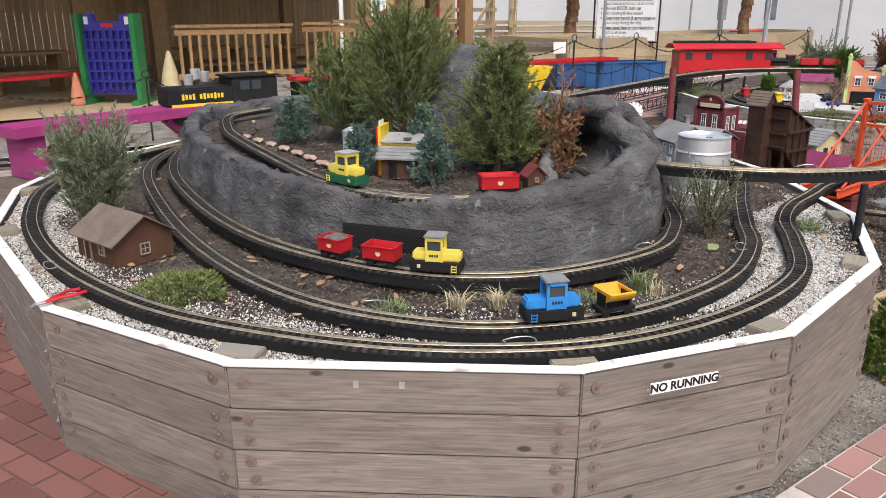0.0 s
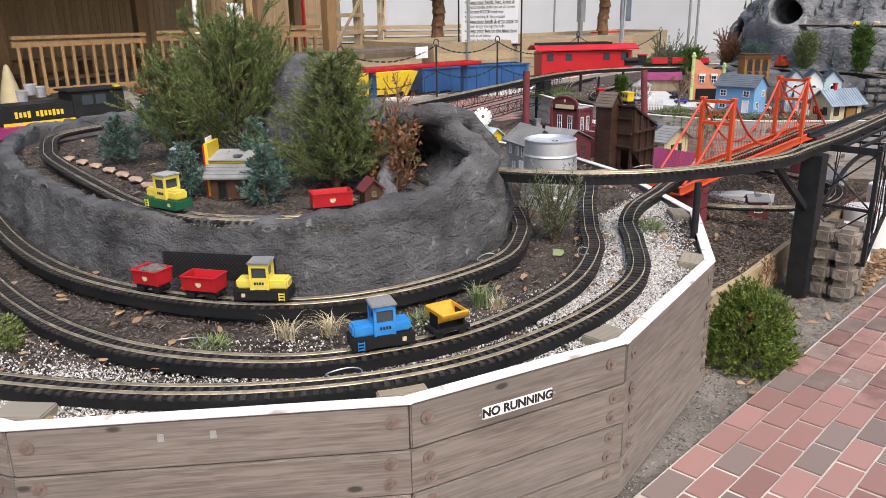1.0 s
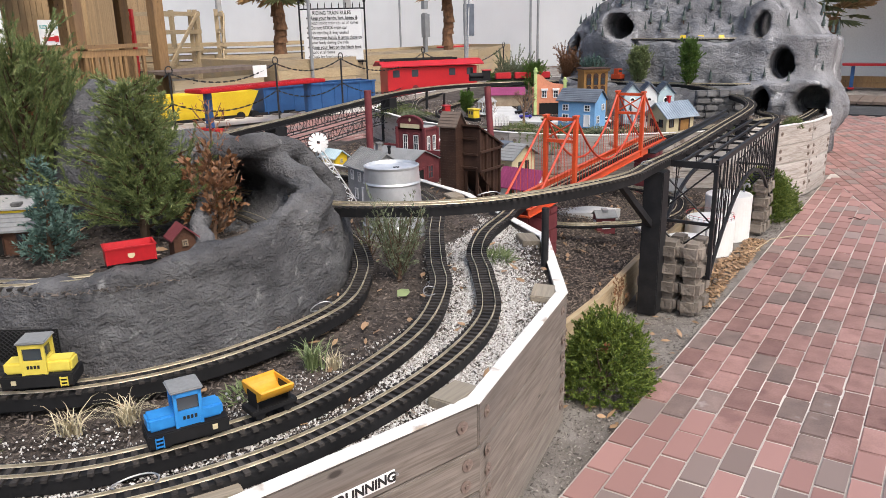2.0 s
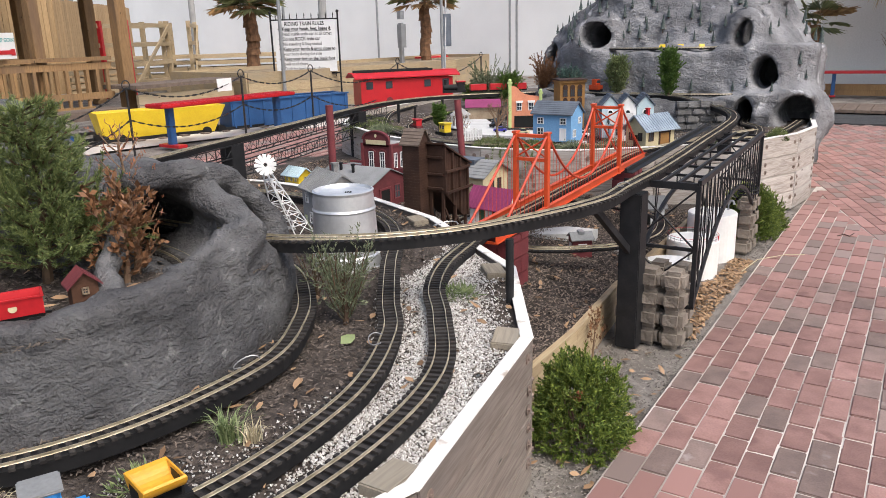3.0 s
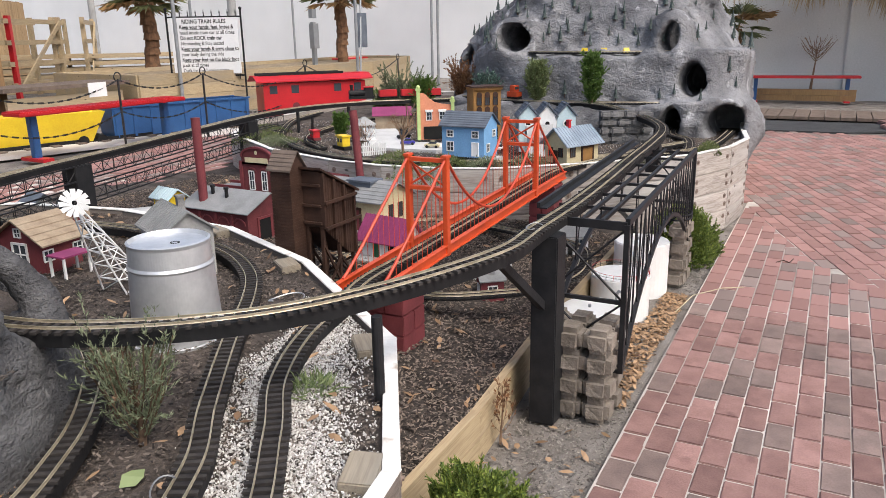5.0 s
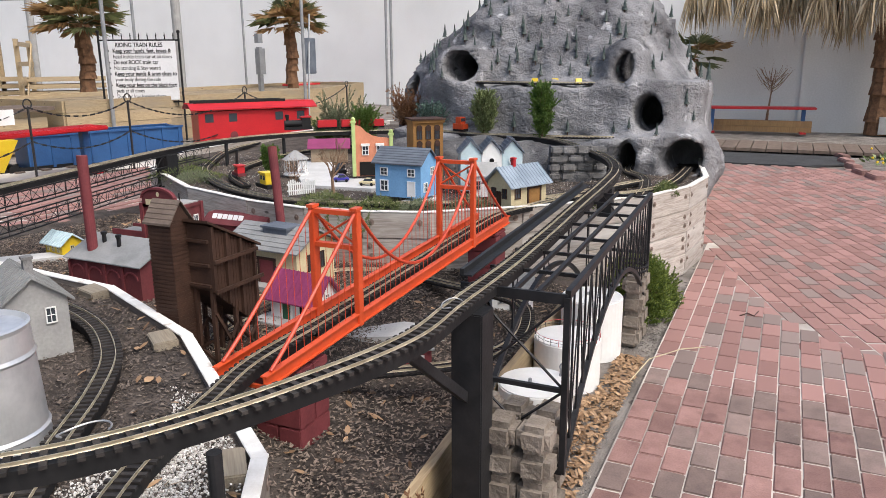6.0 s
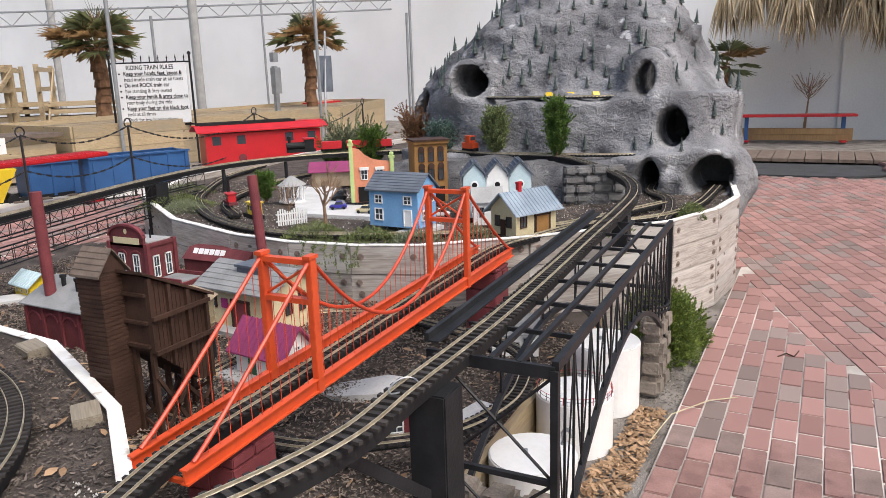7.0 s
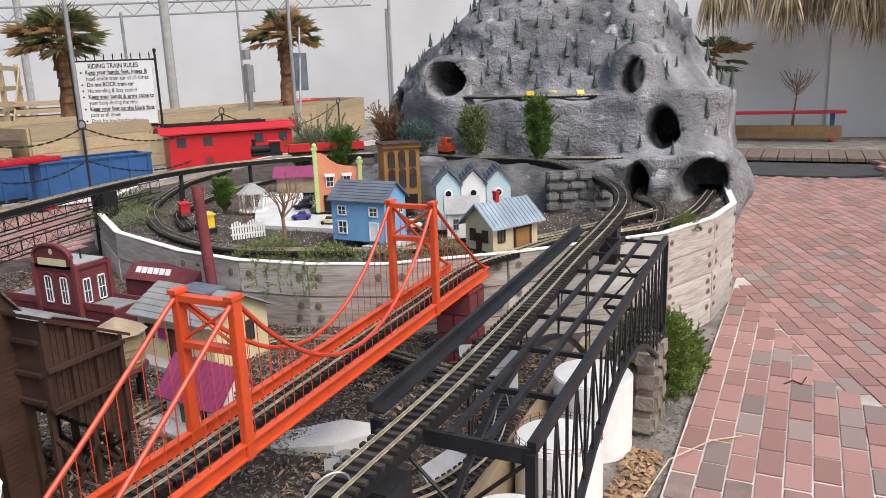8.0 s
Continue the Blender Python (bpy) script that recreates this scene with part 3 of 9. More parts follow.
def soil_fill(poly, z, bumps, step=0.08, inset=0.03, seed=1):
    p = np.array(poly)
    c = p.mean(0)
    p = c + (p - c) * (1 - inset / np.linalg.norm(p - c, axis=1))[:, None]
    rim = [(a + (b - a) * t) for a, b in zip(p, np.roll(p, -1, 0)) for t in np.linspace(0, 1, 6, endpoint=False)]
    rings = 16
    v, f = [(*c, z)], []
    n = len(rim)
    for r in range(1, rings + 1):
        for q in rim:
            w = c + (q - c) * r / rings
            v.append((w[0], w[1], z))
    v = np.array(v)
    v[:, 2] += bumps * vnoise(v * [1, 1, 0], 3.0, seed) + bumps * 0.5 * vnoise(v * [1, 1, 0], 9.0, seed + 1)
    f = [(0, 1 + j, 1 + (j + 1) % n) for j in range(n)]
    for r in range(rings - 1):
        for j in range(n):
            a, b = 1 + r * n + j, 1 + r * n + (j + 1) % n
            f.append((a, a + n, b + n, b))
    return v, f


whole("soil", soil_fill(BED_A, Z_SOIL - 0.01, 0.008), M["soil"], "dark soil and bark mulch filling the round bed", "soil", "structure", smooth=True)
LAY[0] = FAR
whole("soil", soil_fill(BED_C, Z_CSOIL - 0.01, 0.01, seed=4), M["soil"], "dark soil under the model village", "soil", "structure", smooth=True)


# mulch hollow between the beds, behind a low plank
def mulch_z(x, y):
    return 0.15 + 0.16 * smooth01((y - 1.55) / 1.2) + 0.03 * smooth01((y - 3.5) / 2.5)


PLANK = [(3.62, 1.50), (4.36, 1.50), (5.1, 1.56), (6.15, 1.585), (7.4, 1.62)]
hollow_y = lambda x: np.interp(x, [p[0] for p in PLANK], [p[1] for p in PLANK])


def hollow():
    xs = np.arange(3.6, 8.3, 0.1)
    v, f, m = [], [], 50
    for x in xs:
        y0 = hollow_y(x) + 0.015
        for j in range(m):
            y = y0 + (6.1 - y0) * (j / (m - 1))
            v.append((x, y, 0))
    v = np.array(v)
    v[:, 2] = mulch_z(v[:, 0], v[:, 1]) + 0.012 * vnoise(v * [1, 1, 0], 5, 3)
    n = len(xs)
    f = [(i * m + j, (i + 1) * m + j, (i + 1) * m + j + 1, i * m + j + 1) for i in range(n - 1) for j in range(m - 1)]
    return v, f


whole("mulch", hollow(), M["mulch"], "dark bark mulch in the sunken strip between the raised beds", "mulch", "structure", smooth=True)
edge = thing("low_edging", "low lumber plank edging holding back the mulch", "edging", kind="structure")
for (a, b) in zip(PLANK, PLANK[1:]):
    for k in (0, 1):
        bm = B()
        beam(bm, (*a, 0.125 - k * 0.115), (*b, 0.125 - k * 0.115), 0.035, 0.112)
        part("plank", bm, M["lumber"], edge)

LAY[0] = HERE

# ---- boundary walls ----
bm = B()
box(bm, (20.95, 16.5, 3.2), (0.3, 28.0, 7.0))
whole("wall_white", bm, M["wall_white"], "tall white painted block wall", "wall", "structure")
bm = B()
box(bm, (20.95, -9, 3.2), (0.3, 23.0, 7.0))
whole("wall_grey", bm, M["wall_grey"], "tall grey painted block wall", "wall", "structure")


# ---- rock planter on the round bed ----
RING = spline([(2.3, 5.5), (1.94, 5.25), (1.62, 4.5), (1.545, 3.6), (1.63, 2.95), (1.89, 2.38), (2.11, 2.16), (2.43, 2.02), (2.9, 2.08), (3.3, 2.33), (3.52, 2.72), (3.62, 3.3), (3.5, 4.2), (3.3, 5.0), (2.85, 5.5)], 0.03, True)[:-1]
RIM = np.interp(np.arange(len(RING)) * 16 / len(RING), [0, 1, 2, 3, 4, 5, 6, 6.5, 7, 7.5, 8, 8.2, 8.5, 9, 10, 11, 12, 13, 14, 15, 16], [0.86, 0.86, 0.85, 0.835, 0.82, 0.795, 0.787, 0.82, 0.845, 0.872, 0.935, 0.935, 0.80, 0.80, 0.79, 0.82, 0.9, 0.9, 0.88, 0.88, 0.86])


def seg_dist(P, a, b):
    a, b = np.array(a, float), np.array(b, float)
    ab = b - a
    t = np.clip(((P - a) @ ab) / (ab @ ab), 0, 1)
    return np.linalg.norm(P - a - t[..., None] * ab, axis=-1)


def smin(a, b, k):
    h = np.clip(0.5 + 0.5 * (b - a) / k, 0, 1)
    return b + (a - b) * h - k * h * (1 - h)


def planter_field(P):
    xy = P[:, :, 0, :2]
    d2 = np.full(xy.shape[:2], 9.0)
    near = np.zeros(xy.shape[:2], int)
    for i, q in enumerate(RING):
        e = np.hypot(xy[..., 0] - q[0], xy[..., 1] - q[1])
        w = e < d2
        d2[w], near[w] = e[w], i
    din = np.where(inside(RING, xy[..., 0], xy[..., 1]), d2, -d2)[..., None]
    top = RIM[near][..., None]
    z = P[..., 2]
    lean = 0.05 + 0.18 * (z - 0.52)
    f = np.maximum(np.maximum(lean - 0.06 - din, din - 0.135), z - top)
    # flaky trowel marks
    flake = np.abs(vnoise(P * [1, 1, 2.2], 9.0, 14)) * 0.016
    # tunnel hump at the bend of the upper line: steep in front, its roof falling to the far side
    q2 = (np.abs(P[..., 0] - 2.95) / 0.36) ** 2 + ((P[..., 1] - 2.90) / 0.57) ** 2
    e = (q2 ** 1.5 + (np.abs(P[..., 2] - 0.62 - 0.10 * (2.95 - P[..., 0])) / 0.485) ** 3) ** (1 / 3) - 1
    f = smin(f, np.maximum(e * 0.38, 2.385 - P[..., 1]), 0.05)
    # boulder behind the trees
    e = np.sqrt(((P[..., 0] - 2.72) / 0.24) ** 2 + ((P[..., 1] - 3.12) / 0.28) ** 2 + ((P[..., 2] - 0.85) / 0.50) ** 2) - 1
    f = smin(f, e * 0.26, 0.05)
    n = vnoise(P, 4.0, 11) * 0.012 + vnoise(P, 13, 12) * 0.008 + vnoise(P * [1, 1, 1.5], 30, 13) * 0.008 + np.abs(vnoise(P * [1, 1, 2.0], 19.0, 15)) * 0.008 + flake - 0.008
    f = f + n
    # two tunnel mouths
    t1 = np.minimum(seg_dist(P, (2.67, 2.26, 0.88), (2.84, 2.46, 0.905)), seg_dist(P, (2.84, 2.46, 0.905), (2.93, 3.0, 0.87))) - 0.122
    t1 = np.maximum(t1, 0.775 - P[..., 2])
    t2 = np.minimum(seg_dist(P, (3.20, 2.10, 0.91), (3.085, 2.42, 0.925)), seg_dist(P, (3.085, 2.42, 0.915), (3.06, 2.95, 0.87))) - 0.098
    t2 = np.maximum(t2, 0.772 - P[..., 2])
    f = np.maximum(f, -np.minimum(t1, t2) - n * 0.4)
    run = lambda r, *q: np.min([seg_dist(P, a, b) for a, b in zip(q, q[1:])], axis=0) - r
    # rib that climbs out of the rim, arm beyond the line, jamb and lip of the roof
    parts_ = [run(0.05, (2.965, 2.50, 1.03), (2.965, 2.32, 0.975), (2.95, 2.16, 0.90), (2.80, 2.12, 0.84)),
              run(0.044, (3.10, 2.43, 1.035), (3.18, 2.39, 0.95), (3.225, 2.335, 0.85), (3.27, 2.34, 0.60)),
              run(0.04, (2.68, 2.50, 1.05), (2.64, 2.46, 0.93), (2.52, 2.36, 0.84), (2.43, 2.24, 0.77)),
              run(0.045, (2.72, 2.45, 1.095), (2.93, 2.42, 1.085), (3.08, 2.43, 1.045))]
    f = smin(f, np.min(parts_, axis=0) + n, 0.025)
    # the way of the elevated line stays open
    return np.maximum(f, -(np.minimum(seg_dist(P, (3.27, 1.93, 0.875), (3.11, 2.30, 0.875)), seg_dist(P, (3.11, 2.30, 0.875), (3.10, 3.2, 0.875))) - 0.062))


rock = whole("rock_planter", surface(planter_field, (1.35, 1.85, 0.44), (3.85, 5.75, 1.5), 0.0215), M["rock"], "grey painted concrete rock wall with a tunnel hump", "rock wall", smooth=True)
inner = RING[::4] + 0.0
whole("soil", soil_fill([tuple(p) for p in inner[::2]], 0.768, 0.012, inset=0.1, seed=8), M["mulch"], "dark mulch inside the rock planter", "soil", "structure", smooth=True)


# ---- mountain ----
def ell(P, c, r):
    return (np.sqrt((((P - np.array(c)) / np.array(r)) ** 2).sum(-1)) - 1) * min(r)


def face_x(y):
    return 9.45 + 0.35 * ((y - 2.6) / 1.3) ** 2


def mountain_field(P):
    x, y, z = P[..., 0], P[..., 1], P[..., 2]
    f = ell(P, (11.1, 2.86, 0.9), (1.25, 1.5, 1.6))
    f = smin(f, ell(P, (10.55, 2.05, 0.62), (1.12, 0.84, 1.15)), 0.25)
    f = smin(f, ell(P, (10.7, 3.5, 0.6), (1.0, 1.13, 1.28)), 0.25)
    n = vnoise(P, 1.3, 21) * 0.07 + vnoise(P, 3.1, 22) * 0.045 + vnoise(P * [1, 1, 1.6], 8, 23) * 0.03 + np.abs(vnoise(P * [1, 1, 2.0], 13, 25)) * 0.03 + vnoise(P, 18, 24) * 0.012
    X1 = face_x(y)
    # the slope above the upper ledge stands back
    win = smooth01((y - 1.62) / 0.3) * smooth01((3.75 - y) / 0.3)
    f = np.maximum(f, np.where(z > 1.31, X1 - 0.3 + 0.58 * win + 0.32 * (z - 1.31) - x, -9))
    # wall below the upper ledge, and the lower shelf
    wall_ = np.maximum(np.maximum(X1 + 0.05 * (z - 0.86) - x, z - 1.31), np.maximum(np.abs(y - 2.62) - 1.42, x - 11))
    f = smin(f, wall_, 0.05)
    f = smin(f, np.maximum(np.maximum(X1 - 0.36 - x, z - 0.865), np.maximum(np.abs(y - 2.75) - 1.5, x - 11)), 0.04)
    # brow over the mouths
    f = smin(f, ell(P, (9.95, 1.44, 0.58), (0.60, 0.42, 0.40)), 0.12)
    f = f + n * (0.45 + 0.55 * smooth01(np.abs(z - 1.09) / 0.3))
    # pale raised lips round the mouths
    for c_, r_ in (((9.82, 1.88, 1.45), (0.22, 0.22, 0.26)), ((9.68, 1.63, 1.05), (0.18, 0.24, 0.24)), ((9.85, 3.55, 1.45), (0.22, 0.29, 0.22))):
        f = smin(f, ell(P, c_, r_), 0.16)
    # caves
    wob = 0.02 * vnoise(P, 7, 26)
    bore = lambda x1, yc, zc, ry, rz, lean=0.0: np.maximum((np.sqrt(((y - yc - lean * (z - zc)) / ry) ** 2 + (np.abs(z - zc) / rz) ** 2) - 1) * min(ry, rz) + wob, x - x1)
    cut = [bore(10.8, 3.50, 1.47, 0.165, 0.145), bore(10.35, 1.87, 1.465, 0.085, 0.155, -0.12), bore(10.4, 1.62, 1.075, 0.13, 0.155),
           bore(10.2, 1.755, 0.71, 0.09, 0.15), bore(10.2, 1.295, 0.71, 0.17, 0.16), bore(10.9, 4.30, 1.18, 0.10, 0.18)]
    c = cut[0]
    for q in cut[1:]:
        c = np.minimum(c, q)
    f = np.maximum(f, -c)
    return np.maximum(f, 0.02 - z)


LAY[0] = FAR
shade(whole("mountain", surface(mountain_field, (8.9, 0.7, 0.0), (12.4, 4.9, 2.75), 0.036), M["mountain"], "grey and white painted mountain with tunnel mouths", "model mountain"))

# ---- railway tracks ----
LAY[0] = HERE
GAUGE, TIE = 0.045, 0.031


def track(name, label, pts, closed=False, bed_w=0.075, bed_h=0.035, near=None, deck=None, ties_out=0.045):
    """A line of track: roadbed, two rails, ties. near=(from, to): the stretch, in metres along it, whose ties are single pieces."""
    path = spline(pts, TIE, closed)
    th = thing(name, label, "model railway track")
    nrm = sides(path)
    top = 0.0
    if bed_h:
        w = bed_w / 2
        v, f = sweep(path[::2], [(-w, -bed_h - 0.016), (w, -bed_h - 0.016), (w, -0.016), (-w, -0.016)], closed)
        part("roadbed", (v, f), M["black"], th)
    for s in (-1, 1):
        o = s * GAUGE / 2
        v, f = sweep(path, [(o - 0.0016, -0.009), (o + 0.0016, -0.009), (o + 0.0005, -0.007), (o + 0.0005, -0.003), (o + 0.0012, -0.0022), (o + 0.0012, 0.0), (o - 0.0012, 0.0), (o - 0.0012, -0.0022), (o - 0.0005, -0.003), (o - 0.0005, -0.007)], closed)
        part("rail", (v, f), M["brass"], th)
    a, b, h = ties_out, 0.0072, 0.008
    bm = B()
    box(bm, (0, 0, 0), (2 * b, 2 * a, h))
    tie = bpy.data.meshes.new("tie")
    bm.to_mesh(tie)
    bm.free()
    tie.materials.append(M["tie"])
    V, F, count = [], [], 0
    for i in range(len(path) - (1 if closed else 0)):
        p, n = path[i], nrm[i]
        d = np.array([n[1], -n[0]])
        s = i * TIE
        if near and near[0] <= s < near[1] and count < 290:
            ob = new("tie", tie)
            ob.parent = th
            ob.matrix_local = pose(p[0], p[1], p[2] - 0.0125, 0, 0, math.degrees(math.atan2(d[1], d[0])))
            count += 1
            continue
        o = len(V)
        for k in (-1, 1):
            for dd in (-b, b):
                for aa in (-a, a):
                    V.append((p[0] + d[0] * dd + n[0] * aa, p[1] + d[1] * dd + n[1] * aa, p[2] - 0.0125 + k * h / 2))
        F += [tuple(o + q for q in g) for g in ((4, 6, 7, 5), (0, 2, 6, 4), (1, 5, 7, 3), (0, 4, 5, 1), (2, 3, 7, 6))]
    if V:
        ob = part("tie_strip", (V, F), M["tie"], th)
        ob["kind"] = "stuff"
    return path


ZT = 0.572
T_OUT = track("track_outer", "outer garden railway track with brass rails and black ties",
              [(*p, ZT) for p in [(2.6, 5.85), (1.7, 5.5), (1.02, 4.85), (0.755, 4.1), (0.70, 3.3), (0.83, 2.58), (1.10, 2.06), (1.44, 1.665), (1.87, 1.40), (2.38, 1.315), (2.9, 1.39), (3.30, 1.63), (3.56, 1.82), (3.87, 1.96), (4.2, 2.035)]] + [(4.48, 2.10, 0.572), (4.82, 2.10, 0.578)], near=(4.6, 9.5))
T_MID = track("track_middle", "middle garden railway track with brass rails and black ties",
              [(*p, ZT) for p in [(2.4, 5.75), (1.93, 5.5), (1.53, 4.85), (1.30, 3.8), (1.22, 2.9), (1.30, 2.25), (1.55, 1.81), (1.85, 1.60), (2.2, 1.50), (2.68, 1.53), (3.09, 1.70), (3.36, 1.90), (3.76, 2.18), (4.09, 2.39), (4.35, 2.61), (4.56, 2.93), (4.68, 3.35), (4.69, 3.9), (4.55, 4.5), (4.2, 5.15)]], near=(3.6, 7.5))
T_IN = track("track_inner", "inner garden railway track on a raised black deck",
             [(*p, 0.592) for p in [(2.4, 5.68), (1.98, 5.42), (1.64, 4.7), (1.475, 3.85), (1.44, 3.1), (1.56, 2.54), (1.81, 2.12), (2.18, 1.905), (2.67, 1.87), (3.0, 2.02), (3.24, 2.22), (3.44, 2.47), (3.62, 2.9), (3.72, 3.5), (3.6, 4.5), (3.1, 5.4)]], bed_h=0.04)
T_UP = track("track_upper", "garden railway track on the ledge of the rock planter",
             [(*p, 0.84 - 0.042 * float(smooth01((4.1 - p[1]) / 1.4))) for p in [(2.5, 5.2), (2.15, 5.0), (1.93, 4.5), (1.83, 4.1), (1.77, 3.45), (1.76, 3.0), (1.83, 2.66), (1.98, 2.42), (2.2, 2.27), (2.45, 2.19), (2.66, 2.20), (2.81, 2.33), (2.90, 2.56), (2.95, 2.95), (2.96, 3.5)]], bed_h=0.015)
TR = [(3.10, 3.2), (3.10, 2.6), (3.12, 2.27), (3.24, 2.01), (3.41, 1.80), (3.62, 1.645), (3.93, 1.505), (4.28, 1.405), (4.67, 1.375), (5.2, 1.375), (5.8, 1.40), (6.5, 1.44), (7.2, 1.475), (7.8, 1.53), (8.3, 1.66), (8.75, 1.90), (9.0, 2.15), (9.22, 2.32)]
T_TR = track("elevated_track", "elevated garden railway track on a black steel strip", [(*p, 0.832) for p in TR[:8]] + [(*far_xy(x, y), z) for x, y, z in [(*p, 0.832) for p in TR[8:-3]] + [(8.75, 1.90, 0.84), (9.0, 2.15, 0.862), (9.2, 2.4, 0.882), (9.27, 2.75, 0.886), (9.32, 3.2, 0.886), (9.52, 3.75, 0.886), (9.75, 4.1, 0.886)]], bed_h=0.04, bed_w=0.06, near=(0.6, 6.6))
LAY[0] = FAR
BK = [(9.95, 4.2), (9.6, 4.72), (9.25, 5.08), (8.75, 5.33), (8.1, 5.40), (7.36, 5.28), (6.3, 4.98), (5.3, 4.70), (4.75, 4.56), (4.2, 4.40), (3.4, 4.3)]
T_BK = track("elevated_track", "elevated garden railway track on a black truss behind the gardens", [(*p, 0.84) for p in BK], bed_h=0.03)
# the village lines
track("village_track", "black garden railway track round the model village", [(*p, 0.64) for p in [(8.7, 1.5), (8.2, 1.72), (7.7, 1.96), (7.4, 2.25), (7.14, 2.7), (6.98, 3.15), (6.9, 3.5), (6.98, 3.95), (7.25, 4.5), (7.75, 5.1), (8.2, 5.45), (9.07, 5.97), (9.9, 6.2)]], bed_h=0.015)
track("village_track", "black garden railway track running from the orange bridge into the mountain", [(4.9, 2.10, 0.577), (5.6, 2.10, 0.60), (6.3, 2.105, 0.62), (6.97, 2.10, 0.637), (7.3, 1.96, 0.652), (7.68, 1.82, 0.65), (8.03, 1.50, 0.645), (8.4, 1.33, 0.64), (8.84, 1.26, 0.64), (9.6, 1.25, 0.64)], bed_h=0.02, near=(0, 3))
track("village_track", "black garden railway track into the smaller tunnel mouth", [(*p, 0.64) for p in [(8.05, 1.40), (8.4, 1.42), (8.9, 1.52), (9.2, 1.7), (9.6, 1.76)]], bed_h=0.015)
track("village_track", "black garden railway track on the upper side of the village", [(*p, 0.64) for p in [(7.3, 4.3), (7.7, 4.75), (8.3, 5.05), (9.2, 5.2), (10.2, 5.0)]], bed_h=0.015)
# the low line in the mulch
track("mulch_track", "black garden railway track laid on the bark mulch", [(*p, 0.335) for p in [(6.56, 2.65), (6.4, 2.95), (6.0, 2.9), (5.22, 2.85), (5.1, 2.5), (5.1, 2.08), (5.26, 1.80), (5.44, 1.62), (5.7, 1.54), (5.95, 1.56), (6.22, 1.66), (6.35, 1.84), (6.45, 2.2), (6.56, 2.65)]], bed_h=0.01)
# ledges of the mountain
track("ledge_track", "garden railway track on the upper ledge of the mountain", [(*p, 1.338) for p in [(10.0, 3.5), (9.72, 3.3), (9.59, 2.9), (9.57, 2.5), (9.66, 2.1), (9.82, 1.85), (10.1, 1.78)]], bed_h=0.01)
track("ledge_track", "garden railway track on the lower ledge of the mountain", [(*p, 0.888) for p in [(9.35, 2.95), (9.33, 2.5), (9.4, 2.1), (9.55, 1.8), (9.9, 1.56)]], bed_h=0.01)


# ---- orange suspension bridge ----
def bridge():
    th = thing("suspension_bridge", "bright orange painted steel model suspension bridge carrying the track", "model bridge")
    ax = lambda x: (np.interp(x, [4.48, 6.95], [2.10, 2.11]), np.interp(x, [4.48, 5.1, 6.35, 6.95], [0.535, 0.56, 0.60, 0.615]))
    W, X0, X1, XA, XB = 0.102, 4.48, 6.96, 5.12, 6.37
    ZT1, ZT2 = 0.985, 1.03
    for s in (-1, 1):
        for a, b in zip(np.linspace(X0, X1, 5)[:-1], np.linspace(X0, X1, 5)[1:]):
            bm = B()
            (ya, za), (yb, zb) = ax(a), ax(b)
            beam(bm, (a, ya + s * W, za - 0.005), (b, yb + s * W, zb - 0.005), 0.006, 0.042)
            for dz in (-0.025, 0.016):
                beam(bm, (a, ya + s * W, za + dz), (b, yb + s * W, zb + dz), 0.026, 0.005)
            part("side_girder", bm, M["orange"], th)
    for x in np.linspace(X0 + 0.02, X1 - 0.02, 18):
        y, z = ax(x)
        bm = B()
        box(bm, (x, y, z - 0.03), (0.014, 2 * W, 0.012))
        part("deck_beam", bm, M["orange"], th)
    for X, ZT_ in ((XA, ZT1), (XB, ZT2)):
        y, z = ax(X)
        for s in (-1, 1):
            bm = B()
            box(bm, (X, y + s * W, (z - 0.035 + ZT_) / 2), (0.036, 0.024, ZT_ - z + 0.035), bevel=0.002)
            box(bm, (X, y + s * W, ZT_ + 0.006), (0.05, 0.03, 0.012))
            part("tower_leg", bm, M["orange"], th)
        for zz in (ZT_ - 0.012, z + (ZT_ - z) * 0.66):
            bm = B()
            box(bm, (X, y, zz), (0.03, 2 * W - 0.02, 0.018))
            part("cross_beam", bm, M["orange"], th)
        bm = B()
        za, zb = z + (ZT_ - z) * 0.68, ZT_ - 0.02
        bar(bm, (X, y - W, za), (X, y + W, zb), 0.005)
        bar(bm, (X, y + W, za), (X, y - W, zb), 0.005)
        part("cross_bracing", bm, M["orange"], th)
    for s in (-1, 1):
        pts = []
        for t in np.linspace(0, 1, 14):
            x = X0 + 0.04 + (XA - X0 - 0.04) * t
            pts.append((x, t))
        cab = []
        for x, t in pts:
            y, z = ax(x)
            cab.append((x, y + s * W, z + 0.02 + (ZT1 - z - 0.02) * t ** 1.12))
        for t in np.linspace(0, 1, 25)[1:]:
            x = XA + (XB - XA) * t
            y, z = ax(x)
            zz = ZT1 + (ZT2 - ZT1) * t
            low = 0.04
            cab.append((x, y + s * W, z + 0.03 + low + (zz - z - 0.03 - low) * abs(2 * t - 1) ** 2.0))
        for t in np.linspace(1, 0, 12)[1:]:
            x = X1 - 0.03 + (XB - X1 + 0.03) * t
            y, z = ax(x)
            cab.append((x, y + s * W, z + 0.02 + (ZT2 - z - 0.02) * t ** 1.12))
        part("main_cable", tube(B(), cab, 0.0075, 7), M["cable"], th)
        arr = np.array(cab)
        for x in np.arange(X0 + 0.1, X1 - 0.05, 0.048):
            zc = np.interp(x, arr[:, 0], arr[:, 2])
            y, z = ax(x)
            if zc - z > 0.045:
                bm = B()
                bar(bm, (x, y + s * W, z + 0.02), (x, y + s * W, zc), 0.0016, 4)
                part("hanger_rod", bm, M["cable"], th)
    return th


bridge()


